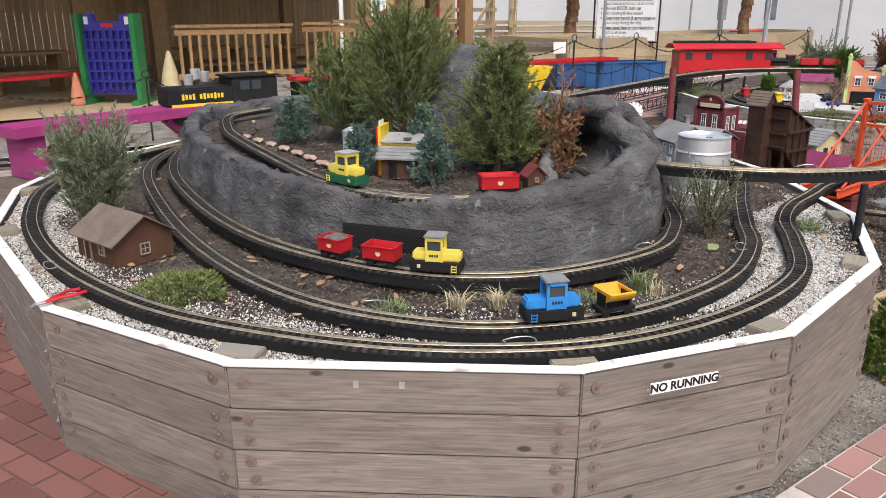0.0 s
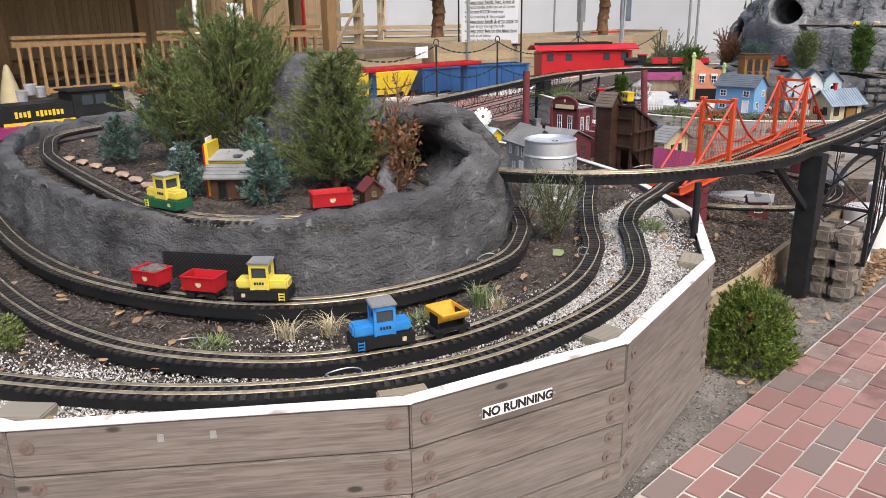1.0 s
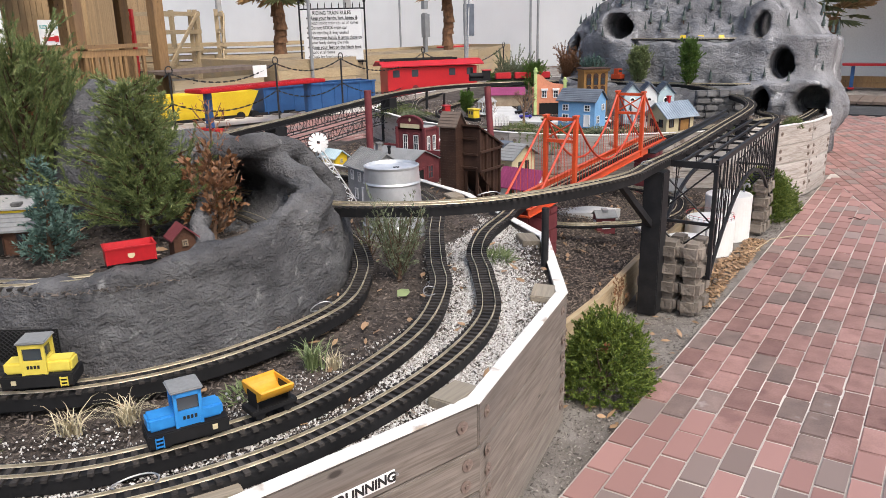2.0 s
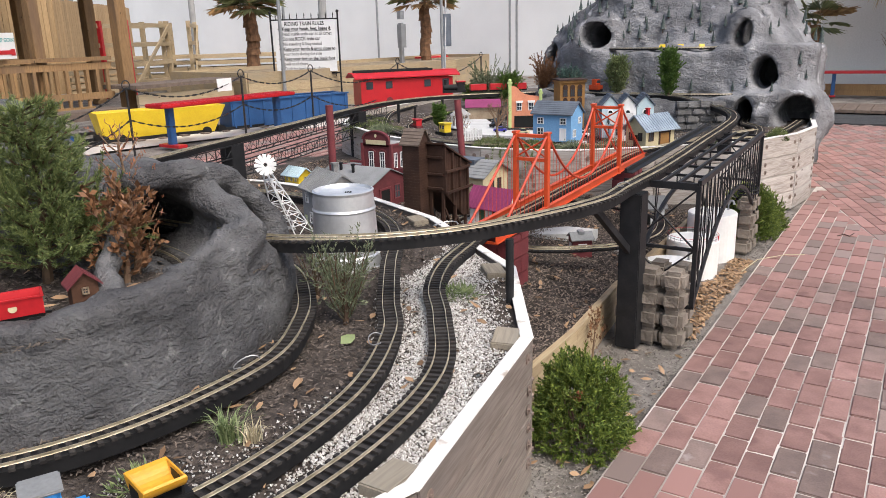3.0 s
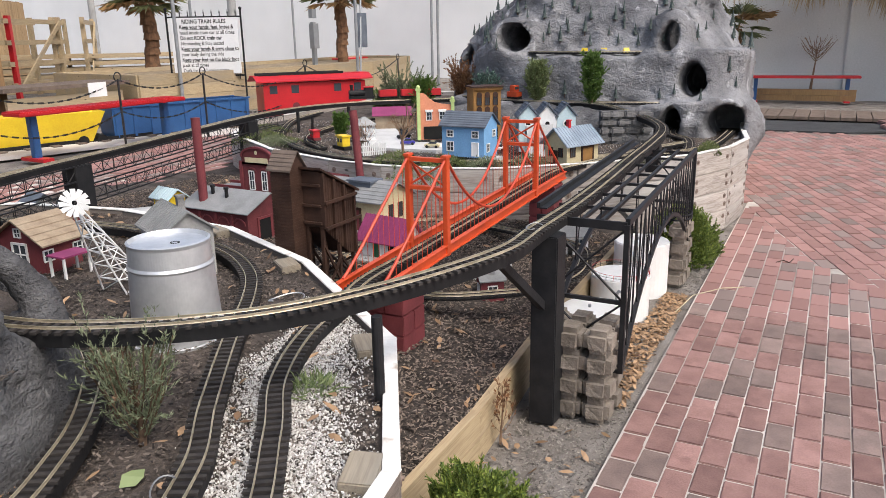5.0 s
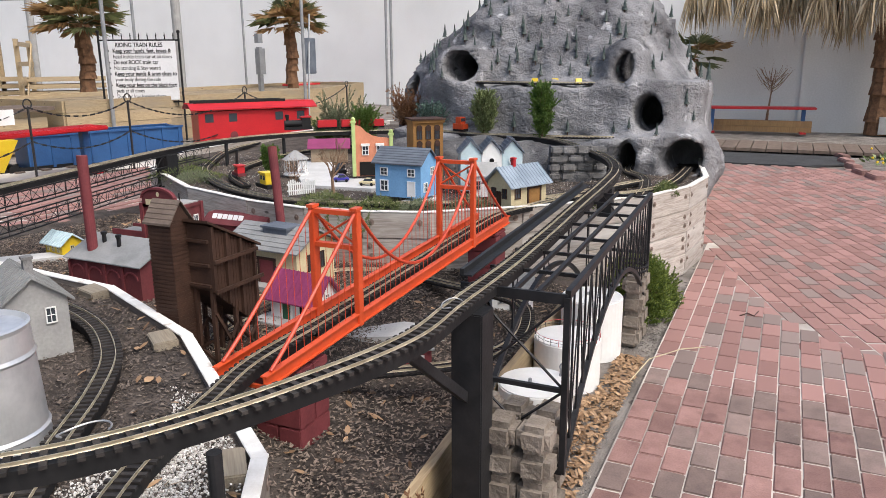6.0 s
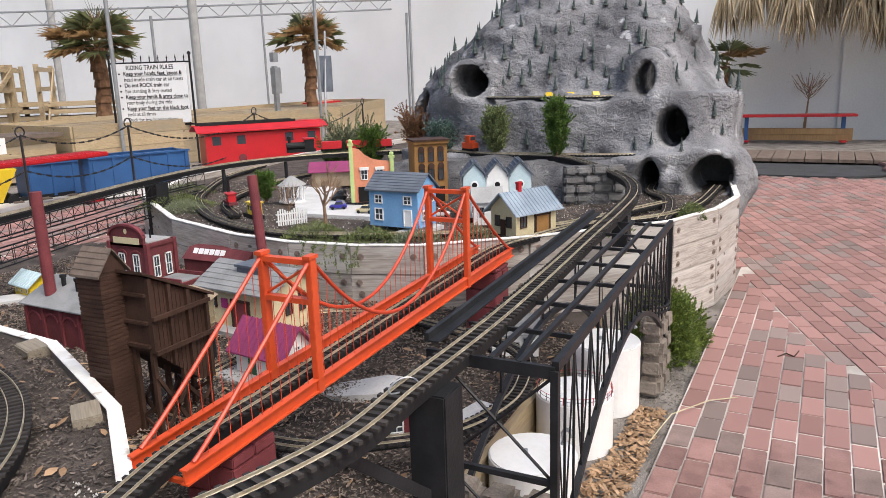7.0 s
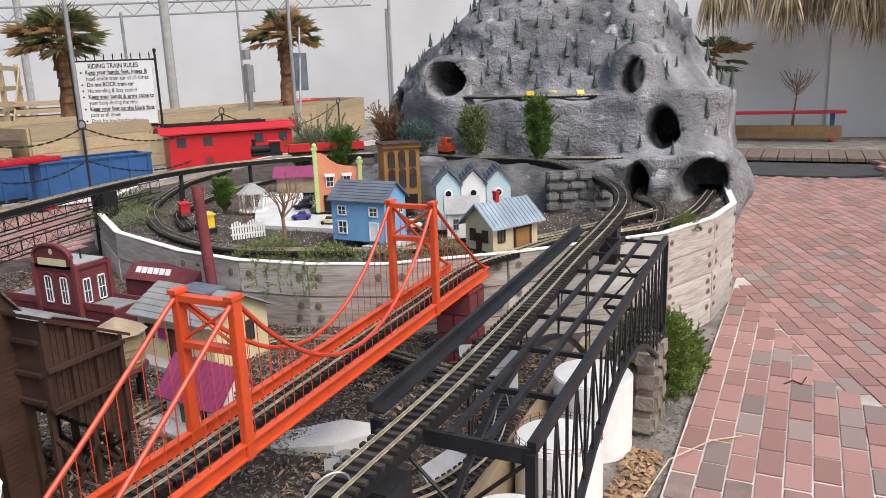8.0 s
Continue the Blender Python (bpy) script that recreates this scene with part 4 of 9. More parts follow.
# ---- black steel truss beside the elevated line ----
def truss():
    th = thing("steel_truss", "black painted steel truss span with an arched bottom chord", "steel truss")
    yr = lambda x: np.interp(x, [4.96, 7.03], [1.09, 1.16])
    yl = lambda x: np.interp(x, [4.84, 6.85], [1.475, 1.53])
    X = np.linspace(4.96, 7.03, 8)
    # bottom chord arch of the outer face
    zb = lambda x: 0.17 + 0.42 * (1 - ((x - 6.0) / 1.04) ** 2) if x > 4.9 else 0.17
    for s, yf, top in ((0, yr, 0.805), (1, lambda x: yr(x) + 0.105, 0.80), (2, lambda x: yr(x) + 0.19, 0.80)):
        bm = B()
        beam(bm, (X[0], yf(X[0]), top), (X[-1], yf(X[-1]), top), 0.015 if s else 0.02, 0.015 if s else 0.028)
        part("top_chord", bm, M["steel_black"], th)
    bm = B()
    beam(bm, (4.93, 1.465, 0.848), (6.9, 1.53, 0.865), 0.014, 0.024)
    beam(bm, (4.93, 1.445, 0.838), (6.9, 1.51, 0.855), 0.036, 0.005)
    part("side_girder", bm, M["steel_black"], th)
    for x in X:
        bm = B()
        beam(bm, (x, yr(x), 0.788), (x, 1.48, 0.788), 0.013, 0.013 if x != X[0] else 0.035)
        part("cross_beam", bm, M["steel_black"], th)
    for side in (0, 1):
        yf = yr if side == 0 else (lambda x: 1.44 + (x - 5) * 0.03)
        v, f = sweep(np.array([(x, yf(x), zb(x)) for x in np.linspace(4.96, 7.03, 25)]), [(-0.01, -0.01), (0.01, -0.01), (0.01, 0.01), (-0.01, 0.01)])
        part("arch_chord", (v, f), M["steel_black"], th)
        xs = np.linspace(4.96, 7.03, 22)
        for i, x in enumerate(xs):
            if side and i % 5:
                continue
            bm = B()
            beam(bm, (x, yf(x), zb(x)), (x, yf(x), 0.795), 0.007 if i not in (0, 21) else 0.022, 0.007 if i not in (0, 21) else 0.022)
            part("web_post", bm, M["steel_black"], th)
            if i < 21:
                x2 = xs[i + 1]
                a, b = ((x, zb(x)), (x2, 0.795)) if i % 2 else ((x, 0.795), (x2, zb(x2)))
                bm = B()
                bar(bm, (a[0], yf(a[0]), a[1]), (b[0], yf(b[0]), b[1]), 0.003, 5)
                part("web_diagonal", bm, M["steel_black"], th)
    for x in (4.96, 7.03):
        for za, zc in ((0.18, 0.47), (0.47, 0.78)):
            for p, q in ((za, zc), (zc, za)):
                bm = B()
                bar(bm, (x, yr(x), p), (x, 1.44, q), 0.005, 5)
                part("end_brace", bm, M["steel_black"], th)
        for z in (0.17, 0.47):
            bm = B()
            beam(bm, (x, yr(x), z), (x, 1.44, z), 0.016, 0.016)
            part("end_strut", bm, M["steel_black"], th)


truss()


def post(x, y, z0, z1, w, label="square black steel post carrying the elevated track", round_=False, brace=None):
    th = thing("trestle_post", label, "post", (x, y, z0))
    bm = B()
    cyl(bm, (0, 0, 0), w / 2, z1 - z0, 14) if round_ else box(bm, (0, 0, (z1 - z0) / 2), (w, w, z1 - z0), bevel=0.004)
    part("shaft", bm, M["steel_black"], th)
    if brace:
        bm = B()
        beam(bm, (brace[0], brace[1], z1 - z0 - 0.02), (0, 0, z1 - z0 - 0.32), 0.03, 0.03)
        part("brace", bm, M["steel_black"], th)
    return th


LAY[0] = HERE
post(4.70, 1.395, -0.02, 0.775, 0.105, brace=(-0.36, 0.06))
post(3.66, 1.535, 0.50, 0.775, 0.032, "thin round black post under the elevated track", True)
LAY[0] = FAR
post(7.35, 1.49, 0.6, 0.78, 0.09)
post(8.35, 1.69, 0.6, 0.78, 0.035, round_=True)
post(5.15, 4.66, float(ground_z(5.0, 4.5)) - 0.02, 0.79, 0.13)
post(7.52, 5.31, 0.2, 0.79, 0.13)
post(4.25, 4.415, 0.4, 0.79, 0.035, round_=True)
post(8.38, 5.385, 0.58, 0.79, 0.035, round_=True)
post(9.05, 5.20, 0.58, 0.79, 0.035, round_=True)


# lower truss of the line at the back
def back_truss():
    th = thing("track_truss", "thin black steel lattice truss under the back line", "steel truss")
    path = spline([(*p, 0.0) for p in BK[4:10]], 0.12)
    n = sides(path)
    for z in (0.79, 0.70, 0.64, 0.55):
        for s in (-0.045, 0.045):
            run_ = np.array([(p[0] + q[0] * s, p[1] + q[1] * s, z) for p, q in zip(path, n)])
            part("chord", sweep(run_, [(-0.004, -0.004), (0.004, -0.004), (0.004, 0.004), (-0.004, 0.004)]), M["steel_black"], th)
    bm = B()
    n = sides(path)
    for i in range(len(path) - 1):
        for s in (-0.045, 0.045):
            a, b = path[i, :2] + n[i] * s, path[i + 1, :2] + n[i + 1] * s
            for z0, z1 in ((0.70, 0.79), (0.55, 0.64)):
                bar(bm, (*a, z0), (*a, z1), 0.003, 4)
                bar(bm, (*a, z0 if i % 2 else z1), (*b, z1 if i % 2 else z0), 0.0025, 4)
    part("lattice", bm, M["steel_black"], th)


back_truss()

LAY[0] = HERE

# ---- general builders ----
def house(name, label, category, at, rz, w, d, h, rh, wall, roof, over=0.015, wins=(), doors=(), trim=None, ridge="x", thick=0.006, group="", seams=0, shingles=0, chimney=None):
    """A gabled model house standing on at; front faces local -y. wins: (face, across, up, width, height); doors alike."""
    th = thing(name, label, category, at, rz, group)
    trim = trim or M["white"]
    bm = B()
    if ridge == "x":
        prof = [(-d / 2, 0), (d / 2, 0), (d / 2, h), (0, h + rh), (-d / 2, h)]
        extrude_profile(bm, prof, -w / 2, w / 2)
    else:
        prof = [(-w / 2, 0), (w / 2, 0), (w / 2, h), (0, h + rh), (-w / 2, h)]
        extrude_profile(bm, prof, -d / 2, d / 2)
        bmesh.ops.rotate(bm, verts=bm.verts, cent=(0, 0, 0), matrix=Matrix.Rotation(radians(90), 3, "Z"))
    part("wall", bm, wall, th)
    half, run = (d / 2, w / 2) if ridge == "x" else (w / 2, d / 2)
    for s in (-1, 1):
        bm = B()
        sl = rh / half
        lo = half + over
        prof = [(0, h + rh + 0.001), (s * lo, h - over * sl + 0.001), (s * lo, h - over * sl + 0.001 + thick), (0, h + rh + 0.001 + thick * 1.2)]
        extrude_profile(bm, prof, -run - over, run + over)
        turn = Matrix.Rotation(radians(90), 3, "Z")
        if ridge == "y":
            bmesh.ops.rotate(bm, verts=bm.verts, cent=(0, 0, 0), matrix=turn)
        slope = part("roof_slope", bm, roof, th)
        pcs = []
        if seams:
            for x in np.linspace(-run - over + 0.004, run + over - 0.004, seams):
                bm = B()
                beam(bm, (x, s * lo, h - over * sl + thick + 0.002), (x, s * 0.001, h + rh + thick * 1.2 + 0.002), 0.003, 0.005)
                pcs.append(("seam", bm))
        if shingles:
            for k in range(shingles):
                t0, t1 = k / shingles, (k + 1.15) / shingles
                za, zb = h + rh - (rh + over * sl) * t0, h + rh - (rh + over * sl) * t1
                bm = B()
                extrude_profile(bm, [(s * lo * t0, za + thick + 0.001), (s * lo * min(t1, 1), zb + thick + 0.003), (s * lo * min(t1, 1), zb + thick + 0.006), (s * lo * t0, za + thick + 0.002)], -run - over, run + over)
                pcs.append(("shingle_course", bm))
        for nm, bm in pcs:
            if ridge == "y":
                bmesh.ops.rotate(bm, verts=bm.verts, cent=(0, 0, 0), matrix=turn)
            part(nm, bm, roof, slope)
    fm = {"f": pose(0, -d / 2, 0), "b": pose(0, d / 2, 0, 0, 0, 180), "l": pose(-w / 2, 0, 0, 0, 0, -90), "r": pose(w / 2, 0, 0, 0, 0, 90)}
    for f, u, z, ww, wh in wins:
        window(th, fm[f], u, z, ww, wh, trim)
    for f, u, z, ww, wh, dm in doors:
        bm = B()
        box(bm, (u, -0.002, z + wh / 2), (ww, 0.006, wh), m=fm[f])
        dr = part("door", bm, dm, th)
        bm = B()
        for dx in (-ww / 2, ww / 2):
            box(bm, (u + dx, -0.004, z + wh / 2), (ww * 0.12, 0.008, wh), m=fm[f])
        box(bm, (u, -0.004, z + wh), (ww * 1.15, 0.008, ww * 0.12), m=fm[f])
        part("door_frame", bm, trim, dr)
    if chimney:
        bm = B()
        box(bm, (chimney[0], chimney[1], h + rh * 0.9), (chimney[2], chimney[2], rh * 1.3))
        box(bm, (chimney[0], chimney[1], h + rh * 1.58), (chimney[2] * 1.25, chimney[2] * 1.25, 0.01))
        part("chimney", bm, chimney[3], th)
    return th


def window(th, m, u, z, w, h, trim, bars=1):
    bm = B()
    t = max(0.004, w * 0.11)
    for dx in (-w / 2, w / 2):
        box(bm, (u + dx, -0.003, z + h / 2), (t, 0.007, h + t), m=m)
    for dz in (0, h):
        box(bm, (u, -0.003, z + dz), (w + t, 0.007, t), m=m)
    box(bm, (u, -0.002, z + h / 2), (w, 0.004, t * 0.6), m=m)
    if bars:
        box(bm, (u, -0.002, z + h / 2), (t * 0.6, 0.004, h), m=m)
    fr = part("window", bm, trim, th)
    bm = B()
    box(bm, (u, -0.0005, z + h / 2), (w, 0.002, h), m=m)
    part("pane", bm, M["glass"], fr)
    return fr


def leaves(n, where, length, width, seed, droop=0.0, up=0.4, spread=0.5):
    """Many small pointed leaves: where(r) gives a place and an outward way."""
    r = np.random.RandomState(seed)
    V, F = [], []
    for i in range(n):
        p, d = where(r)
        d = np.asarray(d, float) + r.normal(0, spread, 3) + np.array([0, 0, up - droop])
        d /= np.linalg.norm(d) + 1e-9
        s = np.cross(d, r.normal(0, 1, 3))
        s /= np.linalg.norm(s) + 1e-9
        L, W = length * r.uniform(0.6, 1.3), width * r.uniform(0.7, 1.3)
        p = np.asarray(p, float)
        o = len(V)
        mid = p + d * L * 0.5 + np.cross(s, d) * L * 0.08
        V += [p, mid + s * W / 2, p + d * L, mid - s * W / 2]
        F += [(o, o + 1, o + 2), (o, o + 2, o + 3)]
    return V, F


def sprays(branches, per, length, width, seed, spread=0.55, up=0.25, sub=0):
    """Leafy sprays along branch lines (a list of point lists)."""
    r = np.random.RandomState(seed)
    lines = []
    for b in branches:
        b = np.array(b)
        lines.append(b)
        for k in range(sub):
            t = r.uniform(0.25, 1.0)
            i = min(int(t * (len(b) - 1)), len(b) - 2)
            p = b[i] + (b[i + 1] - b[i]) * (t * (len(b) - 1) - i)
            d = b[-1] - b[0]
            L = np.linalg.norm(d) * r.uniform(0.22, 0.42)
            w = d / (np.linalg.norm(d) + 1e-9) + r.normal(0, 0.55, 3)
            w /= np.linalg.norm(w)
            lines.append(np.array([p + w * L * q + np.array([0, 0, 0.12 * L * q * q]) for q in (0, 0.35, 0.7, 1.0)]))
    P, D = [], []
    for b in lines:
        seg = np.linalg.norm(np.diff(b, axis=0), axis=1)
        n = max(3, int(per * seg.sum()))
        t = r.uniform(0.12, 1.0, n) * (len(b) - 1)
        i = np.minimum(t.astype(int), len(b) - 2)
        P.append(b[i] + (b[i + 1] - b[i]) * (t - i)[:, None])
        D.append((b[i + 1] - b[i]) / (seg[i][:, None] + 1e-9))
    P, D = np.concatenate(P), np.concatenate(D)
    n = len(P)
    D = D + r.normal(0, spread, (n, 3)) + np.array([0, 0, up])
    D /= np.linalg.norm(D, axis=1)[:, None]
    S = np.cross(D, r.normal(0, 1, (n, 3)))
    S /= np.linalg.norm(S, axis=1)[:, None] + 1e-9
    L, W = length * r.uniform(0.6, 1.35, (n, 1)), width * r.uniform(0.7, 1.3, (n, 1))
    V = np.stack([P, P + D * L * 0.5 + S * W / 2, P + D * L, P + D * L * 0.5 - S * W / 2], 1).reshape(-1, 3)
    return V.tolist(), [q for o in range(0, 4 * n, 4) for q in ((o, o + 1, o + 2), (o, o + 2, o + 3))]


def tree(name, label, category, at, h, r, n, leaf, leaf_len, leaf_w, per, seed, shape=None, tilt=0.5, bark="bark", trunk_r=0.012, sub=5, lean=(0, 0), crown_from=0.08, up=0.25, spread=0.55, group=""):
    """A trunk with limbs and a crown of many small leaves. shape(t): crown radius share by height share."""
    shape = shape or (lambda t: 1 - t ** 1.3)
    rr = np.random.RandomState(seed)
    th = thing(name, label, category, at, 0, group)
    bm = B()
    tp = [(lean[0] * t * t * h + 0.02 * h * math.sin(5 * t + seed), lean[1] * t * t * h + 0.02 * h * math.cos(4 * t + seed), h * t * 0.96) for t in np.linspace(0, 1, 8)]
    for i, (a, b) in enumerate(zip(tp, tp[1:])):
        bar(bm, a, b, trunk_r * (1 - i / 8), 7, trunk_r * (1 - (i + 1) / 8) + 0.001)
    br = []
    tpa = np.array(tp)
    for k in range(n):
        t = crown_from + (1 - crown_from) * (k + rr.uniform(0, 1)) / n
        i = min(int(t * 7), 6)
        p = tpa[i] + (tpa[i + 1] - tpa[i]) * (t * 7 - i)
        a = k * 2.4 + rr.uniform(-0.5, 0.5)
        L = max(0.02, r * shape(t) * rr.uniform(0.72, 1.15))
        pts = [p + np.array([math.cos(a) * L * q, math.sin(a) * L * q, L * tilt * q * (0.5 + 0.8 * q)]) + rr.normal(0, 0.03 * L, 3) * q for q in (0, 0.3, 0.65, 1.0)]
        br.append(pts)
        for u, v in zip(pts[:-1], pts[1:]):
            bar(bm, u, v, trunk_r * 0.22, 4, trunk_r * 0.12)
    part("trunk", bm, M[bark], th)
    part("crown", sprays(br, per, leaf_len, leaf_w, seed + 5, spread, up, sub), M[leaf], th)
    return th


def tuft(name, label, at, n, h, mat_, seed, spread=0.6, w=0.004, category="grass"):
    r = np.random.RandomState(seed)
    V, F = [], []
    for i in range(n):
        a, L = r.uniform(0, 6.28), h * r.uniform(0.6, 1.2)
        out = np.array([math.cos(a), math.sin(a), 0]) * spread * r.uniform(0.2, 1.0)
        side = np.array([-math.sin(a), math.cos(a), 0]) * w * r.uniform(0.6, 1.2)
        p0 = np.array([r.normal(0, 0.012), r.normal(0, 0.012), 0])
        o = len(V)
        for q in (0, 0.4, 0.75, 1.0):
            c = p0 + out * L * q ** 1.6 + np.array([0, 0, L * (q - 0.45 * spread * q ** 3)])
            V += [c - side * (1 - q * 0.9), c + side * (1 - q * 0.9)]
        F += [(o + 2 * k, o + 2 * k + 1, o + 2 * k + 3, o + 2 * k + 2) for k in range(3)]
    ob = whole(name, (V, F), M[mat_], label, category)
    ob.matrix_world = LAY[0] @ pose(*at)
    return ob


def rail_pose(path, x, y):
    i = int(np.argmin(np.hypot(path[:, 0] - x, path[:, 1] - y)))
    j, k = max(i - 2, 0), min(i + 2, len(path) - 1)
    d = path[k] - path[j]
    return path[i], math.degrees(math.atan2(d[1], d[0]))


def wheels(th, xs, z=0.0, r=0.014, w=0.045):
    for x in xs:
        for s in (-1, 1):
            bm = B()
            cyl(bm, (x, s * w / 2 + 0.004, r), r, 0.006, 14, rx=90)
            part("wheel", bm, M["black"], th)


def small_loco(label, path, x, y, flip, body, frame_mat, roof, sc=1.0):
    p, a = rail_pose(path, x, y)
    th = thing("toy_locomotive", label, "toy train", (p[0], p[1], p[2]), a + (180 if flip else 0))
    s = sc
    bm = B()
    box(bm, (0, 0, 0.032 * s), (0.19 * s, 0.085 * s, 0.036 * s), bevel=0.003)
    part("frame", bm, frame_mat, th)
    bm = B()
    box(bm, (0.055 * s, 0, 0.068 * s), (0.07 * s, 0.056 * s, 0.036 * s), bevel=0.006)
    box(bm, (-0.06 * s, 0, 0.068 * s), (0.055 * s, 0.056 * s, 0.034 * s), bevel=0.006)
    part("hood", bm, body, th)
    bm = B()
    for cx, cy in ((-0.034, -0.032), (-0.034, 0.032), (0.024, -0.032), (0.024, 0.032)):
        box(bm, (cx * s, cy * s, 0.094 * s), (0.008 * s, 0.008 * s, 0.09 * s))
    box(bm, (-0.005 * s, 0, 0.07 * s), (0.064 * s, 0.07 * s, 0.042 * s), bevel=0.002)
    box(bm, (-0.005 * s, 0, 0.133 * s), (0.066 * s, 0.072 * s, 0.014 * s), bevel=0.002)
    cab = part("cab", bm, body, th)
    bm = B()
    box(bm, (-0.005 * s, 0, 0.109 * s), (0.05 * s, 0.062 * s, 0.034 * s))
    part("window", bm, M["glass"], cab)
    bm = B()
    box(bm, (-0.005 * s, 0, 0.143 * s), (0.078 * s, 0.082 * s, 0.007 * s), bevel=0.003)
    part("roof", bm, roof, th)
    for sy in (-1, 1):
        bm = B()
        for dz in (0.02, 0.03, 0.04):
            box(bm, (0.07 * s, sy * 0.0455 * s, dz * s), (0.018 * s, 0.004 * s, 0.003 * s))
        for dx in (-0.009, 0.009):
            box(bm, (0.07 * s + dx * s, sy * 0.0455 * s, 0.03 * s), (0.002 * s, 0.004 * s, 0.028 * s))
        part("ladder", bm, body, th)
        bm = B()
        box(bm, (-0.06 * s, sy * 0.044 * s, 0.034 * s), (0.012 * s, 0.004 * s, 0.012 * s))
        part("step_light", bm, M["cream"], th)
        bm = B()
        for k in range(4):
            box(bm, (-0.02 * s + k * 0.009 * s, sy * 0.0355 * s, 0.073 * s), (0.006 * s, 0.002, 0.009 * s))
        part("lettering", bm, M["ink"], th)
    wheels(th, (-0.05 * s, 0.05 * s))
    return th


def small_wagon(label, path, x, y, flip, body, load=None, length=0.13):
    p, a = rail_pose(path, x, y)
    th = thing("toy_wagon", label, "toy train", (p[0], p[1], p[2]), a + (180 if flip else 0))
    bm = B()
    box(bm, (0, 0, 0.027), (length, 0.05, 0.012), bevel=0.002)
    for s in (-1, 1):
        box(bm, (s * length * 0.32, 0, 0.016), (0.03, 0.058, 0.016))
        box(bm, (s * (length / 2 + 0.008), 0, 0.024), (0.018, 0.008, 0.006))
    part("underframe", bm, M["black"], th)
    W, H, t, top = 0.082, 0.048, 0.004, 0.086
    bm = B()
    for s in (-1, 1):
        extrude_profile(bm, [(s * W * 0.40, 0.034), (s * W * 0.5, top), (s * (W * 0.5 - t), top), (s * (W * 0.40 - t), 0.034)], -length / 2, length / 2)
        box(bm, (s * (length / 2 - t / 2), 0, 0.06), (t, W * 0.9, 0.052))
    box(bm, (0, 0, 0.036), (length, W * 0.8, 0.004))
    part("tub", bm, body, th)
    bm = B()
    for s in (-1, 1):
        box(bm, (0, s * W * 0.5, top), (length + 0.006, 0.006, 0.004))
        box(bm, (s * length / 2, 0, top), (0.006, W, 0.004))
    part("rim", bm, body, th)
    for s in (-1, 1):
        bm = B()
        cyl(bm, (0, s * W * 0.46, 0.06), 0.011, 0.002, 16, rx=90 * s)
        part("emblem", bm, M["cream"], th)
    if load:
        r = np.random.RandomState(3)
        v, f = sheet(np.linspace(-length / 2 + 0.005, length / 2 - 0.005, 14), np.linspace(-W * 0.46, W * 0.46, 10), lambda X, Y: 0.078 + 0.012 * (1 - (X / (length / 2)) ** 2) + r.uniform(-0.004, 0.004, X.shape))
        part("load", (v, f), load, th)
    wheels(th, (-length * 0.32, length * 0.32), r=0.012)
    return th

# ---- things on the round bed ----
# end-grain blocks behind the corners
BLOCKS = [(0.975, 2.06, -50), (1.735, 1.425, -28), (2.424, 1.212, 0), (0.655, 2.80, -78), (3.31, 1.37, 20), (0.63, 3.98, 90), (3.96, 1.77, 42), (4.59, 2.60, 55), (4.93, 3.34, 75), (0.86, 4.82, 60)]
bm = B()
box(bm, (0, 0, 0), (0.14, 0.088, 0.06), bevel=0.004)
blk = part("corner_block", bm, M["block_wood"])
tagged(blk, "sawn lumber corner block with end grain showing", "wood block", "corner blocks of the round bed")
blk.matrix_world = pose(BLOCKS[0][0], BLOCKS[0][1], 0.512, 0, 0, BLOCKS[0][2])
for x, y, a in BLOCKS[1:]:
    copy_thing(blk, pose(x, y, 0.512, rng.uniform(-3, 3), rng.uniform(-3, 3), a))

# no running sign
u = Vector((0.209, -0.079, 0.0)).normalized()
sg = thing("warning_sign", "small white NO RUNNING sign screwed to the boards", "sign", (1.964, 1.1965, 0.4835), math.degrees(math.atan2(-0.292, 0.957)))
bm = B()
box(bm, (0, -0.0025, 0), (0.232, 0.004, 0.036), bevel=0.001)
part("plate", bm, M["white"], sg)


def text(body, size, parent, at, mat_, rz=0, bold=0.0, align="CENTER", rx=90, wide=1.0):
    c = bpy.data.curves.new("lettering", "FONT")
    c.body, c.size, c.align_x, c.align_y, c.offset, c.extrude = body, size, align, "CENTER", bold, 0.0005
    tmp = bpy.data.objects.new("tmp", c)
    me = bpy.data.meshes.new_from_object(tmp)
    bpy.data.objects.remove(tmp)
    me.materials.append(mat_)
    ob = new("lettering", me)
    ob.parent = parent
    ob.matrix_local = pose(*at, rx, 0, rz) @ Matrix.Diagonal((wide, 1, 1, 1))
    return ob


text("NO RUNNING", 0.036, sg, (0, -0.0052, 0), M["ink"], bold=0.0012)
for dx in (-0.124, 0.124):
    bm = B()
    cyl(bm, (dx, -0.001, 0), 0.004, 0.003, 8, rx=90)
    part("screw", bm, M["wire"], sg)

# two faded paper labels on the board
for k, (x, dz) in enumerate(((0.31, 0), (0.44, 0.0))):
    a, b = np.array((0.905, 1.99)), np.array((1.69, 1.341))
    p = a + (b - a) * (x + 0.06)
    bm = B()
    box(bm, (0, 0, 0), (0.016, 0.002, 0.022))
    ob = whole("paper_label", bm, M["board"], "small faded label stuck to a weathered board", "label")
    ob.data.materials[0] = M["grey_house"]
    ob.matrix_world = pose(p[0] - 0.0012, p[1] - 0.0012, 0.488, 0, 0, math.degrees(math.atan2(b[1] - a[1], b[0] - a[0])))

